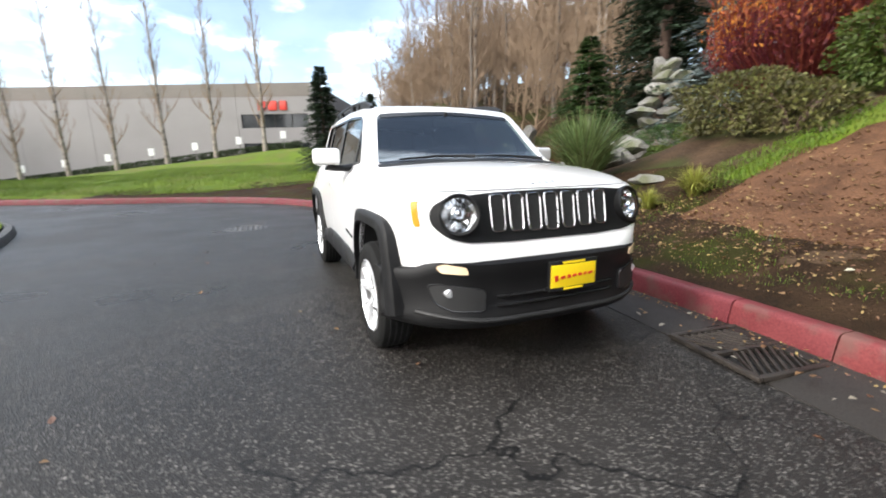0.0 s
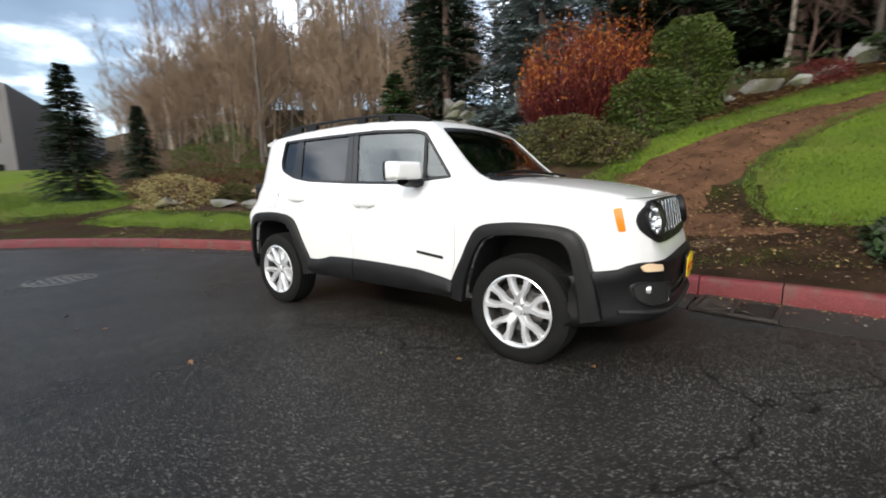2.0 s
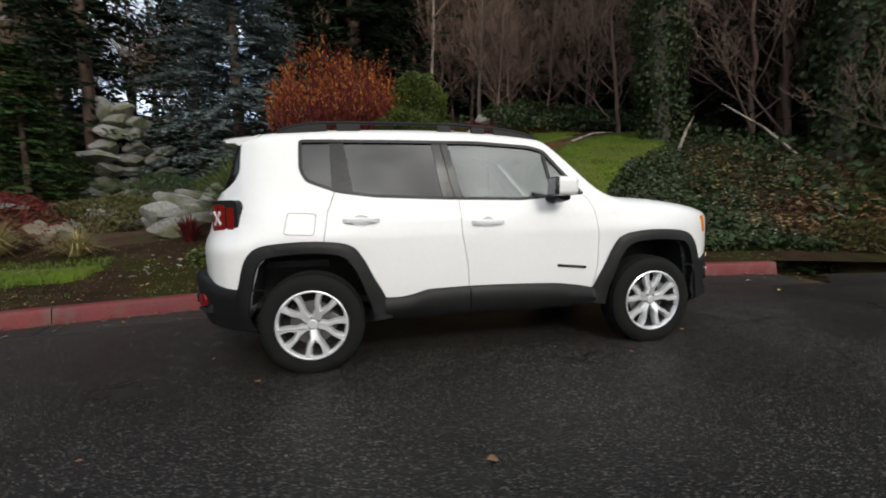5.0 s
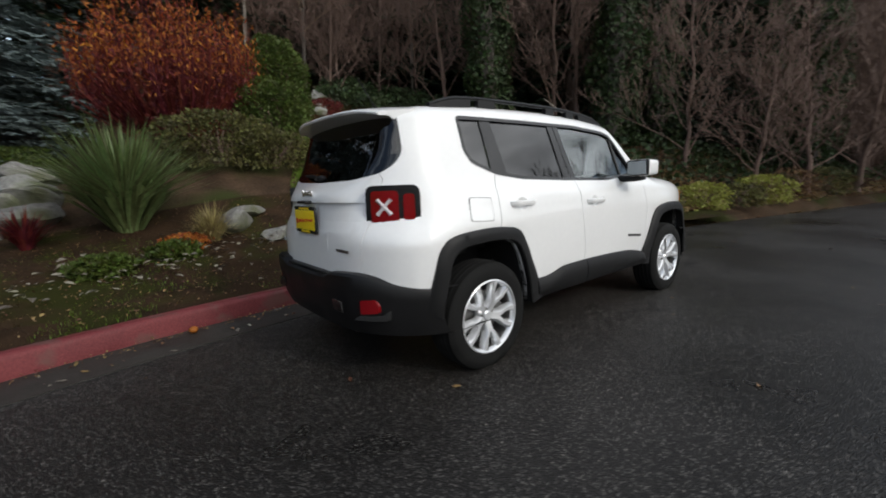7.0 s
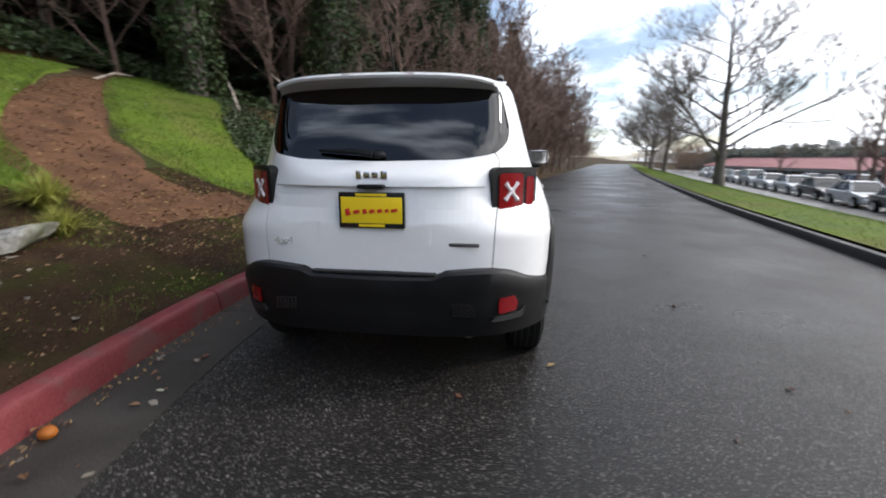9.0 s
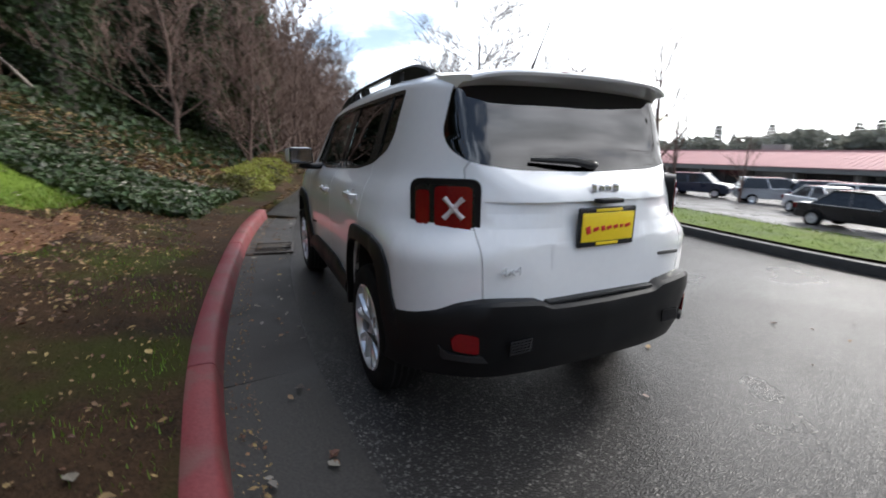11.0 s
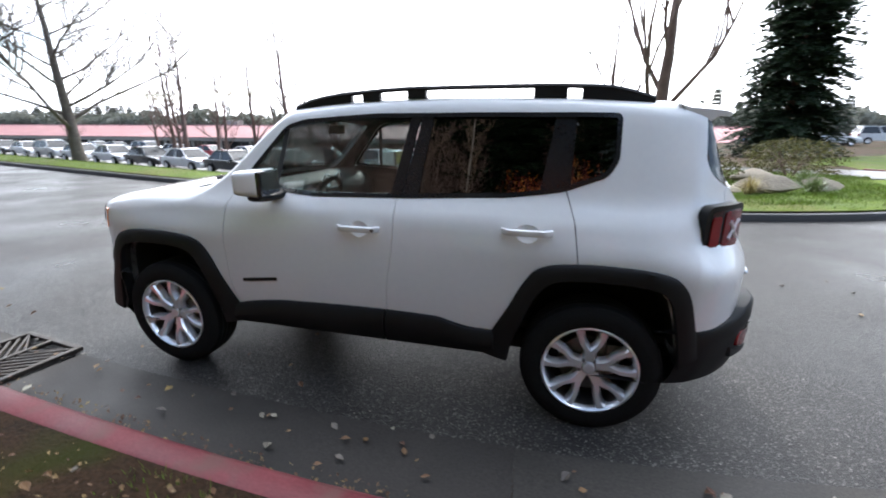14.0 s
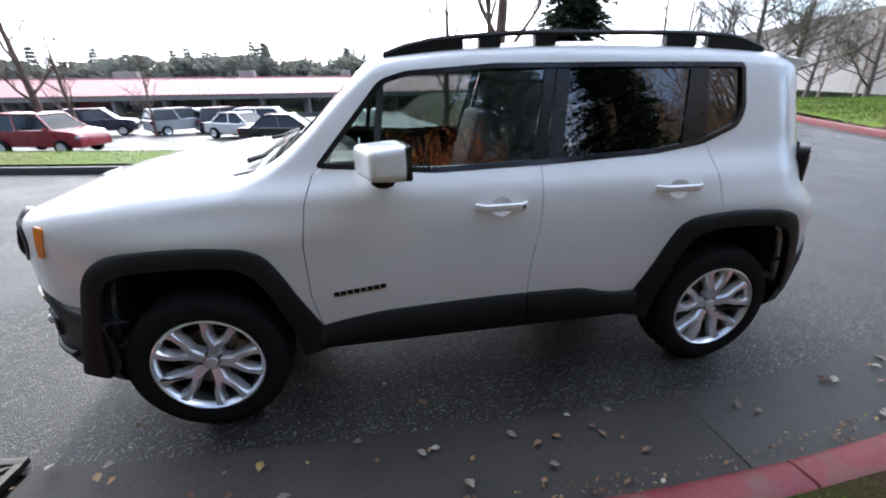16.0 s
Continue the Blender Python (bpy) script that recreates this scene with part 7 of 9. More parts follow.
def tuft(name, label, at, r, h, n, seed, leaf, width=0.018, stiff=0.5, category="grass clump"):
    """A clump of arching strap leaves."""
    rnd = random.Random(seed)
    t = base(name, label, category, at)
    m = 24 if n > 500 else 1
    bunches = [Soup() for _ in range(m)]
    for i in range(n):
        s = bunches[i % m]
        a = rnd.uniform(0, 6.28)
        if m > 1:
            a = 6.2832 * (i % m + rnd.random()) / m
        lean = rnd.uniform(0.05, 1.0) ** 0.8
        d = Vector((math.cos(a), math.sin(a), 0))
        ln = h * rnd.uniform(0.7, 1.1)
        p = d * rnd.uniform(0, 0.12) * r + Vector((0, 0, -0.04))
        q = p + d * (r * 0.45 * lean) + Vector((0, 0, ln * (0.62 - 0.18 * lean)))
        e = p + d * (r * lean * 1.15) + Vector((0, 0, ln * (1.0 - (1 - stiff) * lean ** 2 * 1.1)))
        w = Vector((-d.y, d.x, 0)) * width * rnd.uniform(0.7, 1.2)
        m1 = p.lerp(q, 0.5) - d * 0.03 * lean
        n0 = len(s.v)
        s.v += [p - w * 0.6, p + w * 0.6, m1 + w, m1 - w, q + w * 0.9, q - w * 0.9, e]
        s.f += [(n0, n0 + 1, n0 + 2, n0 + 3), (n0 + 3, n0 + 2, n0 + 4, n0 + 5), (n0 + 5, n0 + 4, n0 + 6)]
    for s in bunches:
        s.mesh("leaf_fan" if m > 1 else "foliage", M[leaf], t)["kind"] = "stuff"
    return t


def twig_bush(at, r, h, seed):
    """The big red-stemmed shrub with orange leaves left at the tips."""
    rnd = random.Random(seed)
    t = base("red_twig_shrub", "large red-stemmed shrub with orange leaves at its tips", "shrub", at)
    bm = bmesh.new()
    lo, hi = Soup(), Soup()
    for i in range(420):
        a = rnd.uniform(0, 6.28)
        f = math.sqrt(rnd.random())
        d = Vector((math.cos(a), math.sin(a), 0))
        top = d * r * f + Vector((0, 0, h * (1 - 0.34 * f * f) * rnd.uniform(0.62, 1.08) * (1 + 0.16 * noise.noise((d.x * f * 2, d.y * f * 2, 4)))))
        p = d * r * 0.45 * f
        m1 = p.lerp(top, 0.5) + d * 0.22 * f * r + unit(rnd) * 0.08
        tube(bm, [p, m1, top], [0.017, 0.012, 0.005], 3, False)
        for k in range(34):
            q = rnd.random() ** 0.7
            c = (p.lerp(m1, q * 2) if q < 0.5 else m1.lerp(top, q * 2 - 1)) + unit(rnd) * 0.16
            u = (Vector((0, 0, 1)) + unit(rnd) * 0.9).normalized()
            z = rnd.uniform(0.06, 0.14)
            tgt = hi if (q + rnd.uniform(-0.25, 0.2)) > 0.70 else lo
            tgt.leaf(c, u * z, u.cross(unit(rnd)).normalized() * z * 0.30)
    part("branching", bm, M["red_twig"], t, "", 60)["kind"] = "stuff"
    lo.mesh("twig_mass", M["red_twig"], t)["kind"] = "stuff"
    hi.mesh("foliage", M["orange_leaf"], t, "orange leaves at the tips")["kind"] = "stuff"
    return t


def gpos(x, y, lift=0.0):
    return (x, y, ground_z(x, y) + lift)


def build_garden():
    twig_bush(gpos(-1.35, 8.5, -0.15), 1.85, 3.1, 3)
    leafy("rounded_conifer_shrub", "dense dark-green rounded conifer shrub", (0.9, 0.9, 2.45), 11000, 4, "green", 0.085, 0.24, gpos(0.95, 8.9, -0.15))
    leafy("rounded_conifer_shrub", "lower light-green feathery conifer shrub", (0.85, 0.8, 1.5), 7500, 6, "green", 0.08, 0.3, gpos(0.4, 7.5, -0.1))
    leafy("spreading_shrub", "low variegated shrub with olive leaves", (1.1, 0.8, 1.05), 5200, 8, "olive", 0.075, 0.4, gpos(-1.1, 6.3, -0.1))
    leafy("spreading_shrub", "low shrub with dull olive and rusty leaves", (0.8, 0.7, 0.8), 2400, 9, "olive", 0.08, 0.35, gpos(-0.2, 6.1, -0.1))
    tuft("strap_leaf_clump", "tall green strap-leaved clump in the bed", gpos(-2.76, 4.35, -0.02), 1.15, 1.5, 560, 11, "blade", 0.022, 0.62, "strap plant")
    tuft("ornamental_grass", "small straw-coloured ornamental grass clump", gpos(-1.9, 3.65), 0.46, 0.58, 360, 12, "straw", 0.006, 0.35)
    tuft("ornamental_grass", "yellow-green ornamental grass clump beside the path", gpos(-0.2, 4.05), 0.42, 0.5, 340, 13, "lime_grass", 0.007, 0.3)
    tuft("ornamental_grass", "yellow-green ornamental grass clump beside the stones", gpos(-0.5, 3.55), 0.36, 0.36, 240, 14, "lime_grass", 0.007, 0.25)
    tuft("red_strap_clump", "dark red strap-leaved clump among stones", gpos(-3.75, 4.2), 0.4, 0.55, 120, 15, "red_twig", 0.014, 0.5, "strap plant")
    tuft("ornamental_grass", "dry straw-coloured grass by the stream bed", gpos(-6.3, 3.7), 0.9, 0.7, 420, 16, "straw", 0.007, 0.2)
    tuft("ornamental_grass", "dry straw-coloured grass by the stream bed", gpos(-5.2, 3.75), 0.6, 0.55, 300, 17, "straw", 0.007, 0.2)
    leafy("low_shrub", "low clump of bright orange-yellow leaves in the bed", (0.3, 0.26, 0.24), 700, 61, "orange_leaf", 0.05, 0.35, gpos(-2.25, 3.55, -0.04), 4)
    for x, y, s, lf, lb in ((-11.6, 2.4, 1.1, "straw", "tawny rounded grass mound"), (-6.9, 4.6, 0.9, "red_twig", "dark red low shrub by the stones"), (-9.6, 6.4, 1.0, "olive", "olive low shrub by the stones"), (-14.0, 4.6, 1.3, "olive", "brown-green mounded shrub behind the lawn"),
                             (-15.8, 7.0, 1.5, "green", "green mounded shrub below the hillside"), (-17.5, 8.6, 1.4, "green", "green mounded shrub below the hillside"), (-12.2, 12.4, 1.2, "olive", "olive mounded shrub among boulders"), (-2.4, 3.35, 0.28, "green", "low dark-green cushion plant"), (-3.1, 3.1, 0.3, "green", "low green cushion plant"),
                             (-6.2, 6.1, 0.8, "olive", "olive low shrub on the bank"), (-12.5, 3.6, 0.9, "red_twig", "dark red low shrub behind the lawn"), (3.6, 11.9, 0.7, "red_twig", "dark red low shrub above the path"), (2.7, 11.8, 0.6, "olive", "olive low shrub above the path")):
        leafy("low_shrub", lb, (s, s, s * 0.95), int(1500 + 1200 * s), int(abs(x * 9)), lf, 0.07, 0.35, gpos(x, y, -0.08), 5)
    for x, y, sx, h, lf, lb in ((-12.7, 3.2, 1.1, 0.85, "russet", "low russet heath mound beside the stream stones"), (-14.2, 3.0, 1.2, 0.95, "russet", "low russet heath mound beside the stream stones"), (-11.7, 4.2, 0.8, 0.7, "olive", "low olive heath mound beside the stream stones"), (-13.6, 4.8, 1.2, 1.0, "russet", "tawny heath mound behind the stones"), (-15.6, 4.4, 1.4, 1.2, "russet", "tawny heath mound behind the stones"),
                                (-15.6, 6.6, 1.5, 1.2, "russet", "tawny heath mound behind the stones"), (-17.6, 6.4, 1.6, 1.4, "russet", "tawny heath mound behind the stones"), (-13.2, 7.6, 0.9, 0.8, "red_twig", "dark red low shrub among the stones"), (-16.8, 9.4, 1.3, 1.3, "red_twig", "dark red shrub below the hillside"), (-9.6, 8.6, 1.1, 0.9, "red_twig", "dark red low shrub on the garden slope"), (-8.4, 6.3, 0.9, 0.7, "russet", "low russet shrub above the tan blocks"),
                                (-19.6, 8.2, 1.6, 3.1, "green", "tall rounded green shrub below the hillside"), (-21.4, 7.4, 1.3, 2.0, "green", "rounded green shrub below the hillside"), (-16.9, 10.6, 1.5, 2.5, "olive", "spreading yellow-green shrub below the hillside"), (-18.2, 11.4, 1.3, 2.1, "olive", "spreading yellow-green shrub below the hillside"), (-13.4, 12.6, 1.2, 1.7, "green", "green shrub beside the round boulder"), (-7.2, 9.4, 1.0, 0.8, "olive", "low olive shrub on the garden slope"), (-5.2, 8.9, 0.9, 0.8, "green", "low green shrub on the garden slope"), (-4.4, 10.4, 1.1, 1.2, "green", "green shrub under the spruces"), (-7.0, 11.6, 1.3, 1.4, "fir", "green conifer shrub under the spruces")):
        leafy("mounded_shrub", lb, (sx, sx * 0.85, h), int(1800 + 1900 * sx), int(abs(x * 19 + y * 5)), lf, 0.075, 0.4, gpos(x, y, -0.08), 5)
    for x, y, sx, h, lf, lb in ((7.3, 1.75, 0.5, 0.5, "olive", "low yellowing shrub at the road edge"), (8.7, 1.35, 0.6, 0.7, "lime_grass", "yellow-green scrub at the road edge"), (10.2, 1.0, 0.6, 0.6, "olive", "low yellowing shrub at the road edge"), (11.6, 0.75, 0.7, 0.8, "lime_grass", "yellow-green scrub at the road edge"), (13.4, 0.5, 0.8, 0.9, "russet", "russet scrub at the road edge"), (15.4, 0.1, 0.8, 0.9, "olive", "low yellowing shrub at the road edge")):
        leafy("roadside_scrub", lb, (sx, sx, h), 1500, int(x * 23), lf, 0.08, 0.5, gpos(x, y, -0.06), 5)
    # conifers of the bank
    bs = conifer("blue_spruce", "large silvery blue spruce on the bank", 15, 4.3, 21, "blue_spruce", 0.22, 0.02, 46, 15, 13, 0.42, 0.9)
    bs.matrix_basis = pose(*gpos(-5.4, 15.0))
    bs2 = conifer("dark_spruce", "large dark-green spruce on the bank", 16, 3.6, 22, "spruce", 0.25, 0.02, 46, 14, 12, 0.40, 0.9)
    bs2.matrix_basis = pose(*gpos(-10.9, 15.6))
    f0 = conifer("fir", "bright green broad fir below the spruces", 4.9, 2.1, 24, "fir", 0.2, 0.0, 30, 15, 11, 0.26, 0.8)
    f0.matrix_basis = pose(*gpos(-10.2, 10.8))
    f1 = conifer("fir", "slender dark fir on the lawn edge", 4.6, 1.3, 23, "spruce", 0.2, 0.02, 44, 14, 10, 0.2, 0.8)
    f1.matrix_basis = pose(*gpos(-16.2, 1.2))
    copy_thing(f1, pose(*gpos(-18.2, 3.9), 0, 0, 70) @ Matrix.Diagonal((0.8, 0.8, 0.8, 1)))
    for i, (x, y, k) in enumerate(((-8.6, 20, 1.0), (-3.6, 18.6, 0.95), (-14.6, 19, 0.9))):
        copy_thing(bs2, pose(*gpos(x, y), 0, 0, 50 * i) @ Matrix.Diagonal((k, k, k, 1)))


build_garden()


def scatter_woods():
    rnd = random.Random(12)
    alder = bare_tree("alder", "bare pale-stemmed alder on the hillside", 15, 0.14, 31, 0.9, 16, 4, 3, 0.22, 0.3, "pale_bark", "twig", 0.05, 0.02)
    alder2 = bare_tree("alder", "bare grey-brown alder on the hillside", 13, 0.12, 32, 1.0, 18, 5, 3, 0.26, 0.2, "bark", "twig", 0.07, 0.02)
    brush = bare_tree("bare_brush", "bare reddish-brown brushwood of the wood edge", 6.5, 0.07, 33, 0.8, 20, 6, 4, 0.42, 0.05, "brown_bark", "brown_bark", 0.2, 0.013)
    alder.matrix_basis, alder2.matrix_basis, brush.matrix_basis = pose(*gpos(-22.9, 12.4)), pose(*gpos(-20, 10.5)), pose(*gpos(12.5, 3.2))
    # pale bare wood on the hillside behind the lawn
    for i in range(84):
        x, y = rnd.uniform(-48, -13), rnd.uniform(9.5, 34)
        if y < 11 and x > -18:
            continue
        k = rnd.uniform(0.75, 1.2)
        copy_thing(alder if i % 2 else alder2, pose(*gpos(x, y), rnd.uniform(-3, 3), rnd.uniform(-3, 3), rnd.uniform(0, 360)) @ Matrix.Diagonal((k, k, k, 1)))
    thicket = bare_tree("bare_thicket", "bare tan thicket of thin stems on the hillside", 6.2, 0.06, 36, 0.75, 24, 6, 4, 0.40, 0.12, "twig", "twig", 0.14, 0.013)
    thicket.matrix_basis = pose(*gpos(-21, 9.4))
    for i in range(120):
        x, y = rnd.uniform(-50, -13), rnd.uniform(11.5, 40)
        k = rnd.uniform(0.8, 1.3)
        copy_thing(thicket, pose(*gpos(x, y), 0, 0, rnd.uniform(0, 360)) @ Matrix.Diagonal((k, k, k, 1)))
    # dark wood above the path and along the road
    dark = conifer("dark_conifer", "tall dark conifer in the wood", 18, 3.4, 41, "spruce", 0.35, 0.06, 40, 11, 9, 0.55, 0.7)
    dark.matrix_basis = pose(*gpos(3.5, 21))
    for i in range(46):
        x = rnd.uniform(-6, 60)
        d0 = rnd.uniform(17, 40) if x < 12 else rnd.uniform(11, 34)
        yk = float(np.interp(x, NK[::-1, 0], NK[::-1, 1]))
        y = yk + d0
        k = rnd.uniform(0.75, 1.2)
        copy_thing(dark, pose(*gpos(x, y), 0, 0, rnd.uniform(0, 360)) @ Matrix.Diagonal((k, k, k * rnd.uniform(0.9, 1.2), 1)))
    for i in range(46):
        x = rnd.uniform(13, 62)
        y = float(np.interp(x, NK[::-1, 0], NK[::-1, 1])) + rnd.uniform(8.5, 15)
        k = rnd.uniform(0.6, 0.95)
        copy_thing(dark, pose(*gpos(x, y), 0, 0, rnd.uniform(0, 360)) @ Matrix.Diagonal((k * 1.1, k * 1.1, k, 1)))
    for i in range(44):
        x = rnd.uniform(-3, 34)
        y = float(np.interp(x, NK[::-1, 0], NK[::-1, 1])) + rnd.uniform(18, 32)
        k = rnd.uniform(0.9, 1.25)
        copy_thing(dark, pose(*gpos(x, y), 0, 0, rnd.uniform(0, 360)) @ Matrix.Diagonal((k * 1.2, k * 1.2, k, 1)))
    for i in range(95):
        x = rnd.uniform(3, 30) if i % 3 == 0 else rnd.uniform(5, 118)
        yk = float(np.interp(x, NK[::-1, 0], NK[::-1, 1]))
        y = yk + (rnd.uniform(13, 20) if x < 11 else rnd.uniform(8.0 if x < 24 else 2.8, 15))
        k = rnd.uniform(0.7, 1.35)
        copy_thing(brush, pose(*gpos(x, y, -0.1), 0, 0, rnd.uniform(0, 360)) @ Matrix.Diagonal((k, k, k * 1.1, 1)))
    for i, (x, y) in enumerate(((3.1, 18.5), (5.5, 17.6), (10.6, 15.9), (14.4, 13.6), (19, 8.2), (24, 6), (-2.0, 19.5), (30, 4.2), (38, 2.0))):
        k = rnd.uniform(0.8, 1.1)
        copy_thing(alder if i % 4 == 0 else alder2, pose(*gpos(x, y), rnd.uniform(-7, 7), rnd.uniform(-7, 7), rnd.uniform(0, 360)) @ Matrix.Diagonal((k * 0.75, k * 0.75, k, 1)))
    for i in range(18):
        x = rnd.uniform(21, 50)
        y = float(np.interp(x, NK[::-1, 0], NK[::-1, 1])) + rnd.uniform(2.6, 5.5)
        k = rnd.uniform(1.0, 1.35)
        copy_thing(brush if i % 3 else thicket, pose(*gpos(x, y, -0.1), 0, 0, rnd.uniform(0, 360)) @ Matrix.Diagonal((k * 1.25, k * 1.25, k, 1)))
    for x, d0, k in ((12.5, 1.9, 0.75), (14.5, 1.4, 0.9), (17.0, 1.2, 1.0), (20.0, 1.1, 1.1), (23.0, 1.1, 1.1), (27.0, 1.2, 1.2), (31.0, 1.3, 1.2), (36.0, 1.2, 1.25), (42.0, 1.2, 1.25), (50.0, 1.2, 1.3), (58.0, 1.2, 1.3)):
        y = float(np.interp(x, NK[::-1, 0], NK[::-1, 1])) + d0
        copy_thing(brush, pose(*gpos(x, y, -0.1), 0, 0, x * 77) @ Matrix.Diagonal((k * 1.25, k * 1.25, k, 1)))
    for i in range(50):
        x = rnd.uniform(55, 190)
        y = float(np.interp(x, NK[::-1, 0], NK[::-1, 1])) - max(0, x - 120) * 0.25 + (rnd.uniform(3, 30) if i % 3 else rnd.uniform(-26, -13))
        k = rnd.uniform(0.8, 1.3)
        copy_thing(thicket if i % 2 else brush, pose(*gpos(x, y, -0.1), 0, 0, rnd.uniform(0, 360)) @ Matrix.Diagonal((k * 1.2, k * 1.2, k, 1)))
    for i in range(34):
        x, y = rnd.uniform(-66, -34), rnd.uniform(10, 34)
        k = rnd.uniform(0.9, 1.4)
        copy_thing(thicket, pose(*gpos(x, y, -0.1), 0, 0, rnd.uniform(0, 360)) @ Matrix.Diagonal((k, k, k, 1)))
    for i in range(30):
        x = rnd.uniform(26, 125)
        y = float(np.interp(x, NK[::-1, 0], NK[::-1, 1])) + rnd.uniform(3, 16)
        k = rnd.uniform(0.6, 0.95)
        copy_thing(alder2, pose(*gpos(x, y), 0, 0, rnd.uniform(0, 360)) @ Matrix.Diagonal((k * 1.3, k * 1.3, k, 1)))
    # ivy-clad trunks at the wood edge
    t = base("ivy_clad_tree", "tall trunk thickly clad in dark ivy", "tree", gpos(17.0, 0.8))
    bm = bmesh.new()
    tube(bm, [(0, 0, -0.3), (0.1, 0, 4), (0.05, 0.1, 9), (0, 0, 13)], [0.32, 0.24, 0.16, 0.06], 10)
    part("trunk", bm, M["bark"], t, "", 60)
    s = Soup()
    for i in range(9000):
        z = rnd.random() ** 0.85 * 12
        a = rnd.uniform(0, 6.28)
        r = (0.55 + 0.95 * (0.5 + 0.5 * noise.noise(Vector((math.cos(a) * 1.1, math.sin(a) * 1.1, z * 0.7)))) * min(1, 0.35 + z / 5)) * math.sqrt(rnd.uniform(0.4, 1)) * (1.15 - z / 16)
        u = Vector((math.cos(a), math.sin(a), rnd.uniform(-0.5, 0.5)))
        q = (u + unit(rnd) * 0.7).normalized()
        w = q.cross(unit(rnd)).normalized()
        e = rnd.uniform(0.09, 0.2)
        s.leaf(Vector((math.cos(a) * r, math.sin(a) * r, z)), w * e, q.cross(w) * e * 0.8)
    s.mesh("ivy", M["ivy"], t)["kind"] = "stuff"
    for x, y, k in ((12.6, 5.9, 1.1), (9.6, 9.4, 1.0), (20, 2.6, 1.0), (17.6, 6.4, 1.2)):
        copy_thing(t, pose(*gpos(x, y), rnd.uniform(-4, 4), rnd.uniform(-4, 4), rnd.uniform(0, 360)) @ Matrix.Diagonal((k, k, k, 1)))
    # fallen pale logs in the wood edge
    for x, y, ln, a, e in ((8.4, 7.2, 3.2, 40, 28), (11.0, 5.6, 2.6, 150, 40), (6.6, 10.2, 2.4, 20, 12)):
        bm = bmesh.new()
        d = Vector((math.cos(radians(a)) * math.cos(radians(e)), math.sin(radians(a)) * math.cos(radians(e)), math.sin(radians(e))))
        tube(bm, [Vector((0, 0, 0)), d * ln * 0.5 + Vector((0, 0, 0.12)), d * ln], [0.05, 0.04, 0.015], 6)
        ob = link("fallen_branch", bm, M["pale_bark"], None, "", 60)
        ob.matrix_basis = pose(*gpos(x, y))
        tagged(ob, "pale fallen branch leaning in the wood edge", "branch", "fallen branches")


scatter_woods()


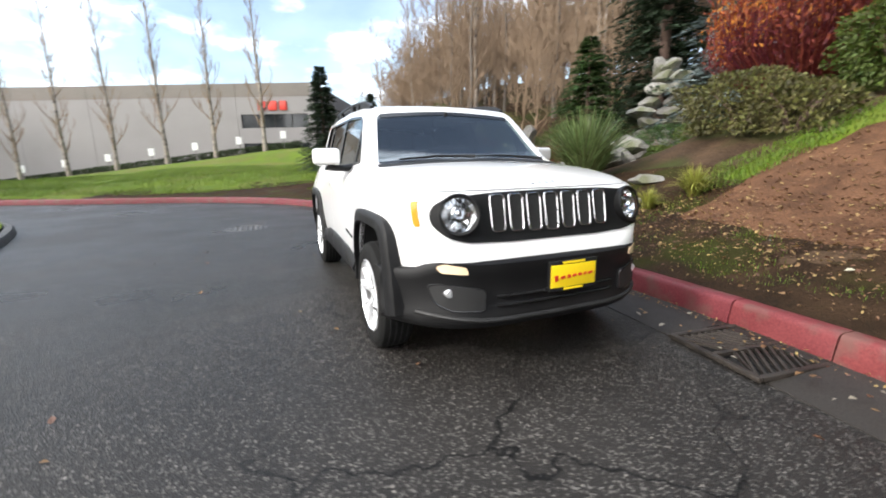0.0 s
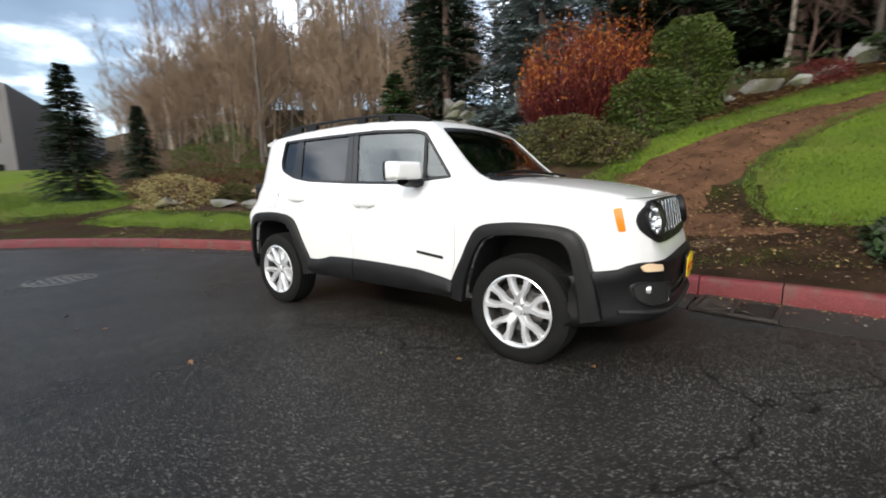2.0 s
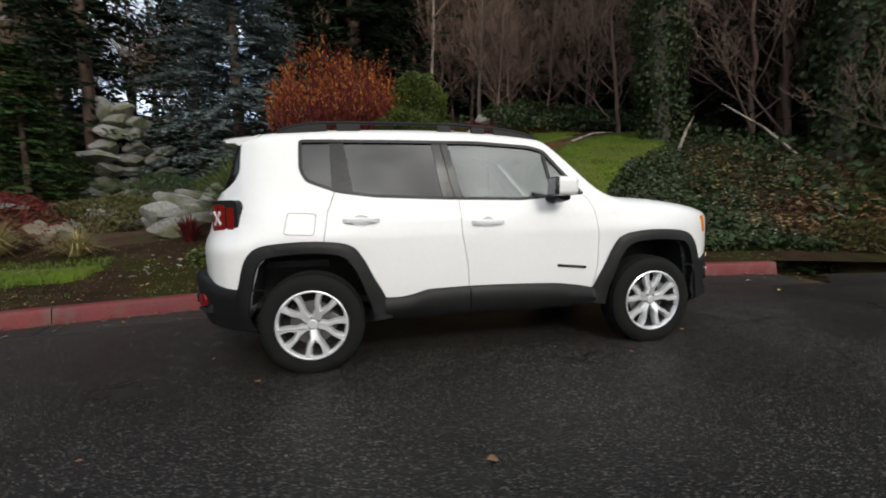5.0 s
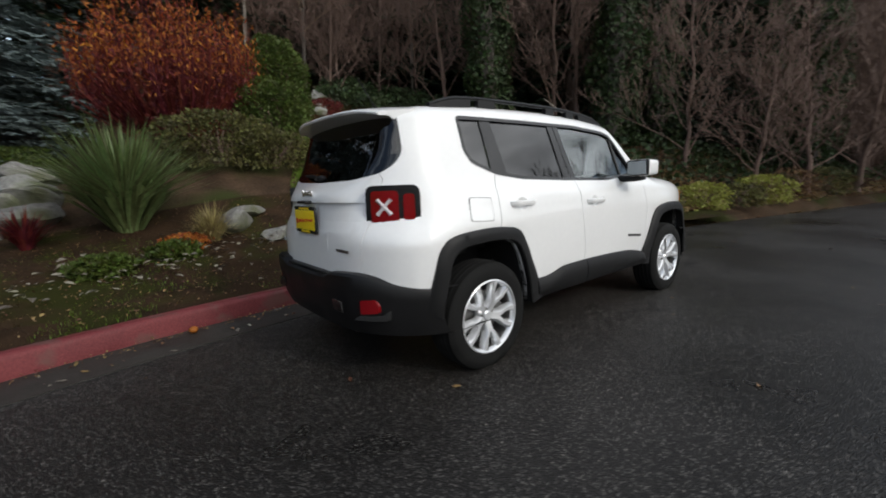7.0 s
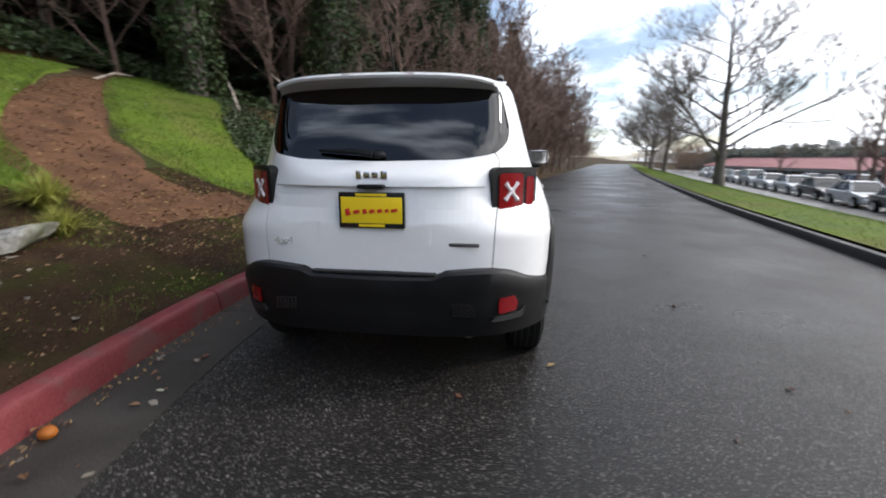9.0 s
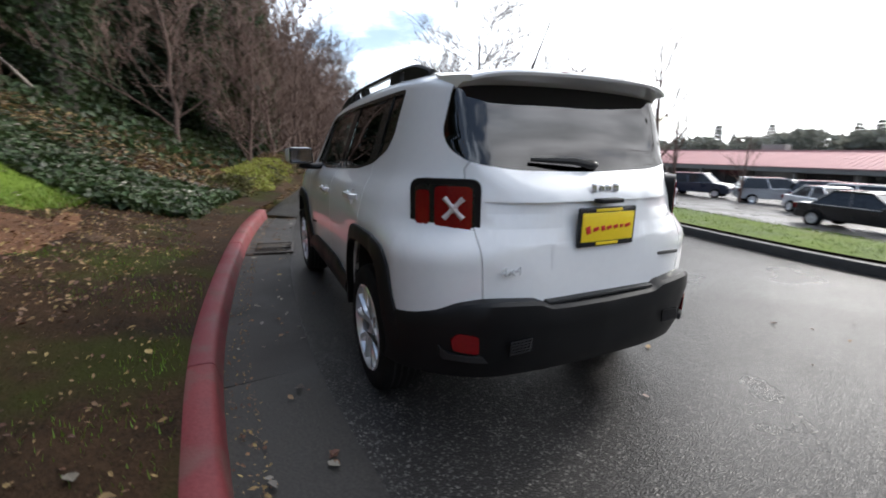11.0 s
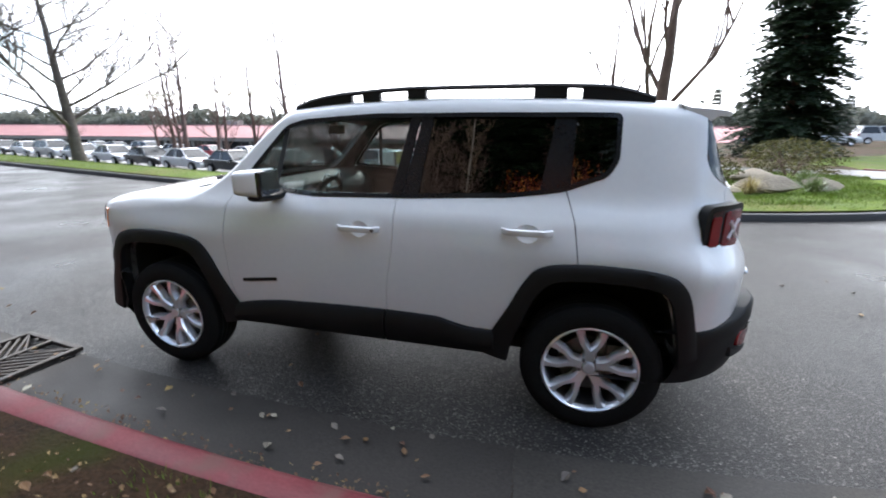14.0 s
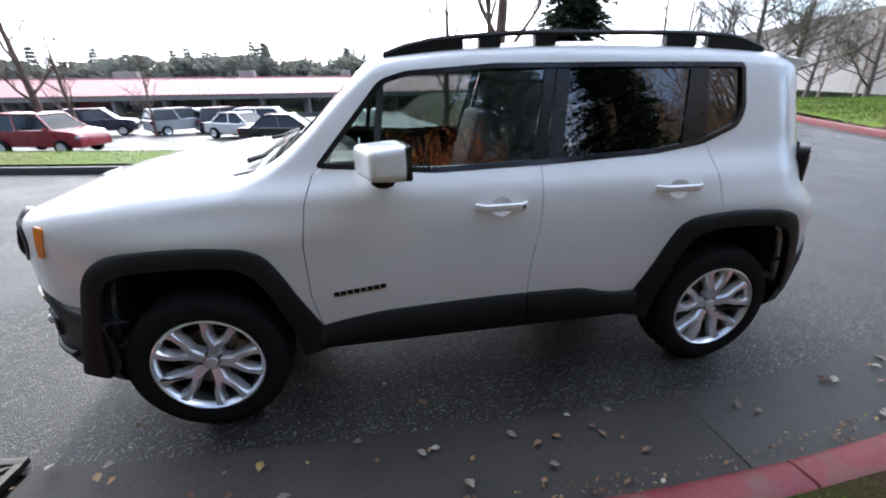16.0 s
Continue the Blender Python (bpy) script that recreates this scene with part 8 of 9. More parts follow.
def build_street_trees():
    p = bare_tree("poplar", "slender leafless poplar in front of the pale building", 14, 0.16, 51, 1.6, 22, 4, 3, 0.17, 0.12, "pale_bark", "twig", 0.035, 0.02)
    d = Vector((-0.39, -0.92))
    o = Vector((-35.0, -4.3))
    first = True
    for s in (-3.4, 0.6, 4.6, 8.8, 12.8, 16.9, 21, 25, 31, 37):
        x, y = o + d * s
        m = pose(*gpos(x, y), 0, 0, s * 37)
        if first:
            p.matrix_basis, first = m, False
        else:
            k = 0.85 + 0.3 * ((s * 7.3) % 1)
            copy_thing(p, m @ Matrix.Diagonal((k, k, k, 1)))
    big = bare_tree("street_tree", "spreading leafless street tree on the grass strip", 8.6, 0.2, 52, 0.62, 20, 9, 6, 0.56, 0.17, "bark", "bark", 0.05, 0.012)
    big.matrix_basis = pose(*gpos(20.4, -12.3), 0, 0, 130) @ Matrix.Diagonal((1.3, 1.3, 1, 1))
    for x, y, k in ((43, -17.6, 0.9), (56, -20.6, 1.0), (62, -22.8, 1.1), (80, -27.5, 1.0), (-22.5, -20.5, 0.85), (-27.5, -22.5, 0.95), (-46, -31, 1.1), (-52, -42, 1.0)):
        copy_thing(big, pose(*gpos(x, y), 0, 0, x * 31) @ Matrix.Diagonal((k, k, k, 1)))
    y1 = bare_tree("pruned_tree", "pruned leafless tree with thick forking limbs", 8.2, 0.27, 55, 1.5, 8, 4, 2, 0.62, 0.22, "brown_bark", "brown_bark", 0.1, 0.022)
    y1.matrix_basis = pose(*gpos(-3.8, -11.6), 0, 0, 40)
    copy_thing(y1, pose(*gpos(-2.9, -14.6), 0, 0, 160) @ Matrix.Diagonal((0.6, 0.6, 0.8, 1)))
    lot = bare_tree("small_tree", "small leafless tree in the parking lot", 6.2, 0.13, 57, 1.0, 12, 5, 3, 0.42, 0.2, "brown_bark", "brown_bark", 0.1, 0.016)
    lot.matrix_basis = pose(15.6, -24.0, float(lot_height(15.6, -24.0)[0]))
    for x, y, k in ((17.6, -24.6, 1.6), (29.0, -27.0, 1.7), (31.5, -28.0, 1.5), (33.0, -30.0, 1.6), (21.0, -25.4, 1.3), (27.5, -29, 1.2), (13.2, -27.5, 0.75), (24.5, -26.5, 1.1), (36, -30.5, 1.1), (52, -34, 1.0)):
        copy_thing(lot, pose(x, y, float(lot_height(x, y)[0]), 0, 0, x * 23) @ Matrix.Diagonal((k, k, k, 1)))
    c = conifer("cedar", "tall dense dark cedar beyond the lawn", 13, 3.0, 61, "spruce", 0.3, 0.05, 56, 18, 12, 0.58, 0.45)
    c.matrix_basis = pose(*gpos(-13.8, -26.5))
    for x, y, s in ((-5.8, -12.5, 1.0), (-8.6, -13.6, 1.3), (-4.0, -14, 1.1), (-9.5, -16.5, 1.2)):
        leafy("low_shrub", "brown-green shrub in the corner garden", (s, s, s), 2200, int(-x * 11), "olive", 0.08, 0.35, gpos(x, y, -0.08), 5)
    for x, y in ((-5.6, -8.7), (-6.8, -8.5), (-5.0, -10.2), (-7.6, -10.6)):
        tuft("ornamental_grass", "green and straw grass tuft in the corner garden", gpos(x, y), 0.5, 0.6, 220, int(-x * 7), "blade" if x < -6 else "straw", 0.008, 0.3)
    for x, y, k in ((-36, -48, 1.05), (-39, -46, 0.9), (-41, -50, 1.1), (-44, -47, 1.0)):
        copy_thing(p, pose(*gpos(x, y), 0, 0, x * 41) @ Matrix.Diagonal((k * 1.3, k * 1.3, k, 1)))
    for x, y, sx, h in ((-37.5, -47.5, 2.6, 6.5), (-32, -40, 2.4, 1.5), (-36, -43, 2.6, 1.6)):
        leafy("evergreen_shrub", "dull olive evergreen beyond the corner road", (sx, sx, h), 3600, int(-x * 3), "olive", 0.22, 0.35, gpos(x, y, -0.1), 6)
    # distant wooded ridge beyond the roofs, its haze painted into the foliage colour
    rnd = random.Random(77)
    far = conifer("distant_conifer", "conifer on the distant ridge with haze painted into its grey-green", 12, 2.6, 71, "ridge", 0.35, 0.05, 44, 8, 5, 0.85, 0.8)
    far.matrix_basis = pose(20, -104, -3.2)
    low = leafy("distant_tree", "tree on the distant ridge with haze painted into its foliage", (4.4, 4.4, 7.5), 1300, 73, "ridge", 0.95, 0.4, (26, -102, -3.4), 5, "tree")
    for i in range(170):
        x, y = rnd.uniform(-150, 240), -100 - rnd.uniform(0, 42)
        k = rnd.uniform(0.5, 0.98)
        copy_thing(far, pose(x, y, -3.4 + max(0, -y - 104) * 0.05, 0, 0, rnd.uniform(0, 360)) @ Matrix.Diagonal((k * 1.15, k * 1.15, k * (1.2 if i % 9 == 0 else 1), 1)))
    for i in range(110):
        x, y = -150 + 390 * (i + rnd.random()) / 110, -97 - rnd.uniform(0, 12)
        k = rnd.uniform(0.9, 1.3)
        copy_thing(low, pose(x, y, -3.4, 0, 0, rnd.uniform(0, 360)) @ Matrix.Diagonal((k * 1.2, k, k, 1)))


build_street_trees()

# ---------------- litter, ivy and grass ----------------
def on_land(pts, lift=0.0):
    a = np.array(pts)
    return base_z(a[:, 0], a[:, 1]) + 0.02 + lift


def inside_poly(x, y, poly):
    c = False
    n = len(poly)
    for i in range(n):
        (x1, y1), (x2, y2) = poly[i], poly[i - 1]
        if (y1 > y) != (y2 > y) and x < (x2 - x1) * (y - y1) / (y2 - y1) + x1:
            c = not c
    return c


def sow(poly, n, rnd):
    xs, ys = [p[0] for p in poly], [p[1] for p in poly]
    out = []
    while len(out) < n:
        x, y = rnd.uniform(min(xs), max(xs)), rnd.uniform(min(ys), max(ys))
        if inside_poly(x, y, poly):
            out.append((x, y))
    return out


def grass(name, pts, zs, h, rnd, leaf="grass", label="short green lawn grass"):
    s = Soup()
    for (x, y), z in zip(pts, zs):
        a = rnd.uniform(0, 6.28)
        d = Vector((math.cos(a), math.sin(a), 0))
        hh = h * rnd.uniform(0.5, 1.25)
        n = len(s.v)
        w = Vector((-d.y, d.x, 0)) * h * 0.09
        p = Vector((x, y, z - 0.01))
        s.v += [p - w, p + w, p + d * hh * 0.45 + Vector((0, 0, hh))]
        s.f.append((n, n + 1, n + 2))
    return tagged(s.mesh(name, M[leaf]), label, "grass", kind="stuff")


def litter(name, pts, zs, size, rnd, leaf="dead_leaf", label="scattered brown fallen leaves", flat=0.35):
    s = Soup()
    for (x, y), z in zip(pts, zs):
        a = rnd.uniform(0, 6.28)
        u = Vector((math.cos(a), math.sin(a), rnd.uniform(-flat, flat))).normalized()
        v = Vector((-math.sin(a), math.cos(a), rnd.uniform(-flat, flat))).normalized()
        e = size * rnd.uniform(0.45, 1.3)
        # a pointed leaf of six corners, curled along its rib
        n = len(s.v)
        c = Vector((x, y, z + 0.012))
        up = Vector((0, 0, e * rnd.uniform(0.02, 0.22)))
        s.v += [c - u * e * 0.55, c - u * e * 0.12 + v * e * 0.34 + up, c + u * e * 0.22 + v * e * 0.26 + up, c + u * e * 0.6, c + u * e * 0.22 - v * e * 0.26 + up, c - u * e * 0.12 - v * e * 0.34 + up]
        s.f += [(n, n + 1, n + 2, n + 3), (n, n + 3, n + 4, n + 5)]
    return tagged(s.mesh(name, M[leaf]), label, "leaves", kind="stuff")


def build_cover():
    rnd = random.Random(8)
    g = rnd.gauss
    for nm, poly, n, h in (("lawn_grass", LAWN_PATH, 42000, 0.06), ("lawn_grass", LAWN_UPPER, 24000, 0.06), ("lawn_grass", LAWN_STRIP, 12000, 0.06), ("lawn_grass", LAWN_BIG[:7] + [(-30, -26), (-24, -8), (-22, 4), (-13.5, 2.6)], 70000, 0.09)):
        p = sow(poly, n, rnd)
        grass(nm, p, on_land(p, 0.08 if poly is LAWN_PATH or poly is LAWN_UPPER else 0.05), h, rnd)
    core = FKF[(FKF[:, 0] < 60) & (FKF[:, 0] > -8)]
    p = []
    for i in range(60000):
        q = core[rnd.randrange(len(core) - 1)]
        p.append((q[0] + rnd.uniform(-0.3, 0.3), q[1] - rnd.uniform(0.2, 3.8)))
    a = np.array(p)
    ok = off_line(a[:, 0], a[:, 1], FK, 1) > 0.17
    p = [t for t, k in zip(p, ok) if k]
    z = land(np.array(p)[:, 0], np.array(p)[:, 1])[0] + 0.03
    grass("strip_grass", p, z, 0.055, rnd, label="short green grass of the roadside strip")
    p = sow(LAWN_CORNER, 36000, rnd)
    grass("corner_grass", p, on_land(p, 0.02), 0.08, rnd, label="short green grass of the corner lawn")
    # moss and thin grass on the verge
    line = NKF[(NKF[:, 0] < 5.5) & (NKF[:, 0] > -9)]

    def by_kerb(n, lo, hi, pw=1.0):
        out = []
        for i in range(n):
            k = rnd.randrange(1, len(line) - 1)
            d = line[k + 1] - line[k - 1]
            d = d / np.hypot(*d)
            o = lo + (hi - lo) * rnd.random() ** pw
            t = rnd.uniform(-0.2, 0.2)
            out.append((line[k][0] - d[1] * -o * -1 * -1 + d[0] * t, line[k][1] + d[0] * -o + d[1] * t))
        return out
    vz = lambda p: land(np.array(p)[:, 0], np.array(p)[:, 1])[0]
    p = [q for q in by_kerb(26000, 0.17, 2.6) if noise.noise((q[0] * 0.9, q[1] * 0.9, 2)) > -0.02]
    grass("verge_grass", p, vz(p) + 0.015, 0.035, rnd, label="thin mossy grass on the brown verge")
    p = by_kerb(7000, 0.2, 3.2)
    litter("verge_scraps", p, vz(p) + 0.02, 0.022, rnd, label="small brown leaf scraps and bark on the verge", flat=0.8)
    p = by_kerb(340, 0.2, 3.0)
    litter("verge_leaves", p, vz(p) + 0.025, 0.045, rnd, label="brown fallen leaves on the verge")
    p = by_kerb(34, 0.2, 2.6)
    litter("pale_verge_leaves", p, vz(p) + 0.03, 0.055, rnd, "pale_leaf", "pale curled fallen leaves on the verge")
    # leaves caught in the gutter
    p = by_kerb(130, -0.42, -0.02, 2.2)
    litter("gutter_leaves", p, climb([q[0] for q in p]) * 0.9, 0.040, rnd, label="brown fallen leaves caught in the gutter")
    p = by_kerb(70, -0.5, -0.02, 2.4)
    litter("pale_gutter_leaves", p, climb([q[0] for q in p]) * 0.8, 0.046, rnd, "pale_leaf", "pale fallen leaves lying in the gutter")
    p = by_kerb(1500, -0.16, 0.0, 1.5)
    litter("gutter_scraps", p, climb([q[0] for q in p]) - 0.008, 0.018, rnd, label="small leaf scraps along the kerb foot", flat=0.8)
    p = [(rnd.uniform(-5, 6), rnd.uniform(-3.5, 1.0)) for i in range(46)]
    litter("road_leaves", p, [0.012] * len(p), 0.042, rnd, label="few fallen leaves on the asphalt")
    # path, bank and wood floor
    p = sow(MULCH_PATH, 2600, rnd)
    litter("path_scraps", p, on_land(p, 0.045), 0.045, rnd, label="leaf scraps and bark on the mulch path", flat=0.6)
    p = sow([(3.2, 1.5), (1.0, 1.85), (-0.5, 2.0), (-0.4, 3.4), (0.2, 4.2), (2.2, 4.0), (3.8, 3.6), (4.6, 2.2)], 1900, rnd)
    litter("bank_scraps", p, on_land(p, 0.05), 0.036, rnd, "dead_leaf", "brown leaf scraps on the mulch by the kerb", 0.6)
    p = sow([(1.7, 7.7), (3.3, 9.6), (5.4, 11.3), (7.8, 12.8), (11, 15), (9, 18), (5, 15.5), (2.2, 12), (0.9, 9.2)], 8500, rnd)
    litter("bank_leaves", p, on_land(p, 0.05), 0.12, rnd, label="thick brown fallen leaves on the upper bank")
    p = sow([(5.3, 1.4), (9, 0.6), (16, -1.1), (30, -4.6), (30, 1.0), (16, 6), (11, 8), (9.5, 3.0), (8, 1.4)], 13000, rnd)
    litter("edge_leaves", p, on_land(p, 0.02), 0.10, rnd, label="brown fallen leaves along the road edge")
    for poly, n in (([(-4, 2.2), (-1.5, 2.4), (-1.2, 3.4), (-3.4, 3.6)], 200), (LAWN_PATH, 130), (LAWN_STRIP, 60), (LAWN_UPPER, 60)):
        p = sow(poly, n, rnd)
        litter("lawn_leaves", p, on_land(p, 0.10), 0.07, rnd, "pale_leaf", "few pale leaves on the ground")
    p = sow([(3.6, 2.2), (6.5, 1.6), (9.5, 3.2), (10.8, 8), (8, 7.4), (4.9, 5.1)], 700, rnd)
    litter("ivy_bed_leaves", p, on_land(p, 0.24), 0.07, rnd, "pale_leaf", "pale fallen leaves caught on the ivy")
    p = sow([(5.6, 1.9), (8.2, 1.2), (11, 1.0), (12.5, 3.2), (9.6, 3.8), (6.6, 3.6)], 4200, rnd)
    litter("slope_leaves", p, on_land(p, 0.03), 0.085, rnd, label="brown fallen leaves thick on the roadside slope", flat=0.6)
    p = sow([(6.0, 2.0), (8.2, 1.4), (10.0, 3.5), (10.6, 7.0), (8.6, 7.2), (6.4, 4.6)], 1700, rnd)
    litter("ivy_bed_leaves", p, on_land(p, 0.22), 0.085, rnd, label="brown fallen leaves lying over the ivy", flat=0.6)
    # ivy bed
    s = Soup()
    poly = [(3.55, 2.05), (4.6, 1.75), (6.2, 1.5), (8.0, 1.3), (10.0, 3.5), (11.5, 8), (10.3, 9.7), (8.1, 7.6), (6.3, 6.4), (4.9, 5.2), (3.9, 3.9), (3.4, 2.9)]
    near = [(3.5, 2.05), (4.8, 1.75), (6.6, 1.45), (7.5, 5.0), (6.3, 6.4), (4.9, 5.2), (3.9, 3.9), (3.35, 2.9)]
    p = [q for q in sow(poly, 11000, rnd) if q[0] < 6.2 or q[1] > 3.6 or noise.noise((q[0] * 0.8, q[1] * 0.8, 3)) > 0.25] + sow(near, 14000, rnd)
    z = on_land(p)
    for (x, y), h in zip(p, z):
        hump = 0.10 + 0.16 * (0.5 + 0.5 * noise.noise((x * 0.9, y * 0.9, 7)))
        c = Vector((x, y, h + hump * rnd.uniform(0.15, 1.0)))
        u = (unit(rnd) * 0.75 + Vector((0, -0.25, 0.8))).normalized()
        w = u.cross(unit(rnd)).normalized()
        e = rnd.uniform(0.06, 0.125)
        s.leaf(c, w * e, u.cross(w) * e * 0.85, 0.1)
    tagged(s.mesh("ivy_bed", M["ivy"]), "thick dark-green ivy covering the bank", "ivy", kind="stuff")
    s = Soup()
    p = sow([(8, 2.5), (20, 0), (40, -5), (40, 8), (20, 12), (9, 14), (2, 17), (-2, 18), (0, 13.5), (6, 16), (11, 15), (10, 10)], 12000, rnd)
    for (x, y), h in zip(p, on_land(p)):
        u = (unit(rnd) + Vector((0, -0.3, 0.7))).normalized()
        w = u.cross(unit(rnd)).normalized()
        e = rnd.uniform(0.12, 0.26)
        s.leaf(Vector((x, y, h + rnd.uniform(0.05, 0.5))), w * e, u.cross(w) * e * 0.7, 0.1)
    p = sow([(5.6, 12.6), (8.4, 13.4), (11.4, 12.6), (12.6, 10.5), (17, 11), (18, 16), (12, 18), (6.5, 17), (4.6, 14.8)], 15000, rnd)
    for (x, y), h in zip(p, on_land(p)):
        u = (unit(rnd) + Vector((0, -0.4, 0.7))).normalized()
        w = u.cross(unit(rnd)).normalized()
        e = rnd.uniform(0.10, 0.2)
        up = 1.5 * (0.55 + 0.45 * noise.noise((x * 0.35, y * 0.35, 4)) + 0.25 * noise.noise((x * 1.1, y * 1.1, 8)))
        s.leaf(Vector((x, y, h + up * rnd.random() ** 0.4)), w * e, u.cross(w) * e * 0.7, 0.1)
    tagged(s.mesh("undergrowth", M["ivy"]), "dark-green bramble and ivy undergrowth of the wood", "undergrowth", kind="stuff")
    # the orange ball-like fruit in the gutter
    bm = bmesh.new()
    bmesh.ops.create_icosphere(bm, subdivisions=3, radius=0.036)
    for v in bm.verts:
        v.co *= 1 + 0.10 * noise.noise(v.co * 40)
        v.co.z *= 0.8
    o = link("orange_leaf_ball", bm, M["orange_leaf"], None, "", 60)
    o.matrix_basis = pose(-2.58, 1.36, 0.018)
    tagged(o, "crumpled bright orange leaf in the gutter", "leaf")


build_cover()


# ---------------- buildings ----------------
M["tilt"] = surf("tan_concrete_panel", (0.225, 0.213, 0.21), (0.27, 0.256, 0.25), (0.75, 0.9), 0.4, 14, 0.15, 0.01)
M["tilt_band"] = surf("brown_concrete_band", (0.15, 0.135, 0.12), (0.20, 0.175, 0.155), (0.75, 0.9), 0.5, 14, 0.15, 0.01)
M["dark_glass"] = surf("dark_window_glass", (0.012, 0.014, 0.016), (0.03, 0.033, 0.036), (0.05, 0.12), 0.6, 8, 0.0)
M["sign_red"] = surf("red_sign", (0.55, 0.045, 0.03), (0.6, 0.06, 0.04), (0.4, 0.55), 3, 20, 0.0)
M["sign_white"] = surf("white_sign", (0.74, 0.74, 0.72), (0.8, 0.8, 0.78), (0.4, 0.55), 3, 20, 0.0)
M["pink_roof"] = surf("faded_red_metal_roof", (0.44, 0.245, 0.235), (0.53, 0.31, 0.295), (0.65, 0.8), 0.5, 9, 0.1, 0.01, spec=0.15)
M["grey_wall"] = surf("grey_stucco", (0.15, 0.14, 0.125), (0.22, 0.205, 0.185), (0.8, 0.95), 0.7, 18, 0.2, 0.01)
M["fascia"] = surf("pale_fascia", (0.20, 0.19, 0.17), (0.27, 0.255, 0.23), (0.6, 0.8), 0.7, 18, 0.1, 0.01)
M["post_yellow"] = surf("yellow_post_paint", (0.62, 0.50, 0.03), (0.72, 0.60, 0.05), (0.45, 0.6), 5, 40, 0.15, 0.004)
M["hydrant"] = surf("hydrant_yellow", (0.66, 0.46, 0.03), (0.74, 0.54, 0.05), (0.4, 0.55), 5, 40, 0.1, 0.004)


def build_pale_building():
    b = base("warehouse_building", "long pale tan two-storey concrete warehouse with dark window bands", "building", (-39.0, 3.2, -0.1), 247)
    # local x runs along the front, local y towards the road
    L, D, H = 112.0, 40.0, 8.5
    n = 16
    for k in range(n):
        x0, x1 = L * k / n, L * (k + 1) / n
        if k == 0:
            # front bay with two window bands: wall around the openings
            for z0, z1 in ((0, 1.75), (3.1, 4.5), (5.75, 7.3)):
                part("wall_panel", boxes(((x1 - x0 - 0.03, 0.3, z1 - z0), ((x0 + x1) / 2, -0.15, (z0 + z1) / 2))), M["tilt"], b)
            for z0, z1 in ((1.75, 3.1), (4.5, 5.75)):
                part("wall_panel", boxes(((0.35, 0.3, z1 - z0), (x0 + 0.175, -0.15, (z0 + z1) / 2))), M["tilt"], b)
                part("wall_panel", boxes(((0.3, 0.3, z1 - z0), (x1 - 0.17, -0.15, (z0 + z1) / 2))), M["tilt"], b)
                w = part("window", boxes(((x1 - x0 - 0.65, 0.05, z1 - z0), ((x0 + x1) / 2, -0.2, (z0 + z1) / 2))), M["dark_glass"], b, "dark ribbon window")
                for j in range(5):
                    part("mullion", boxes(((0.07, 0.06, z1 - z0), (x0 + 0.35 + (x1 - x0 - 0.65) * j / 4, -0.14, (z0 + z1) / 2))), M["trim"], w)
        else:
            part("wall_panel", boxes(((x1 - x0 - 0.03, 0.3, 7.3), ((x0 + x1) / 2, -0.15, 3.65))), M["tilt"], b)
        part("footing_panel", boxes(((x1 - x0 - 0.03, 0.28, 4.0), ((x0 + x1) / 2, -0.15, -2.0))), M["tilt"], b)
        part("parapet_panel", boxes(((x1 - x0 - 0.03, 0.34, H - 7.3), ((x0 + x1) / 2, -0.15, (H + 7.3) / 2))), M["tilt_band"], b)
    part("side_wall", boxes(((0.3, D, H), (0.15 - 0.3, -D / 2, H / 2))), M["tilt"], b)
    part("side_wall", boxes(((0.3, D, H), (L, -D / 2, H / 2))), M["tilt"], b)
    part("back_wall", boxes(((L, 0.3, H), (L / 2, -D, H / 2))), M["tilt"], b)
    part("roof", boxes(((L, D, 0.2), (L / 2, -D / 2, H - 0.4))), M["tilt_band"], b)
    for k, w in enumerate((0.7, 0.85, 0.7)):
        part("sign_shape", boxes(((w, 0.08, 0.85), (2.6 + k * 1.0, 0.06, 6.5), 0.1)), M["sign_red"], b, "red sign block")
    part("door", boxes(((1.0, 0.1, 2.1), (9.5, 0.02, 1.05))), M["trim"], b)
    # hedge along the front and small signs before it
    rnd = random.Random(3)
    d = Vector((math.cos(radians(247)), math.sin(radians(247))))
    nrm = Vector((-d.y, d.x))
    o = Vector((-39.0, 3.2))
    if nrm.x < 0:
        nrm = -nrm
    s = Soup()
    foot = [ground_z(*(o + d * k + nrm * 2.2)) for k in range(62)]
    for i in range(20000):
        a = rnd.uniform(0.5, 60)
        q = o + d * a + nrm * (2.2 + rnd.uniform(-0.5, 0.5))
        u = unit(rnd)
        w = u.cross(unit(rnd)).normalized()
        e = rnd.uniform(0.10, 0.22)
        s.leaf(Vector((q.x, q.y, np.interp(a, range(62), foot) + rnd.uniform(0, 0.75))), w * e, u.cross(w) * e * 0.7)
    tagged(s.mesh("hedge", M["ivy"]), "low dark clipped hedge along the pale building", "hedge", kind="stuff")
    first = None
    for k in range(10):
        q = o + d * (1.5 + 3.9 * k) + nrm * 3.6
        if first is None:
            first = base("parking_sign", "small white parking sign on a thin post", "sign", gpos(q.x, q.y), 247, "parking signs")
            part("post", boxes(((0.05, 0.05, 1.6), (0, 0, 0.8))), M["disc"], first)
            part("sign_plate", boxes(((0.5, 0.03, 0.62), (0, 0.04, 1.35), 0.01)), M["sign_white"], first)
        else:
            copy_thing(first, pose(*gpos(q.x, q.y), 0, 0, 247))


build_pale_building()


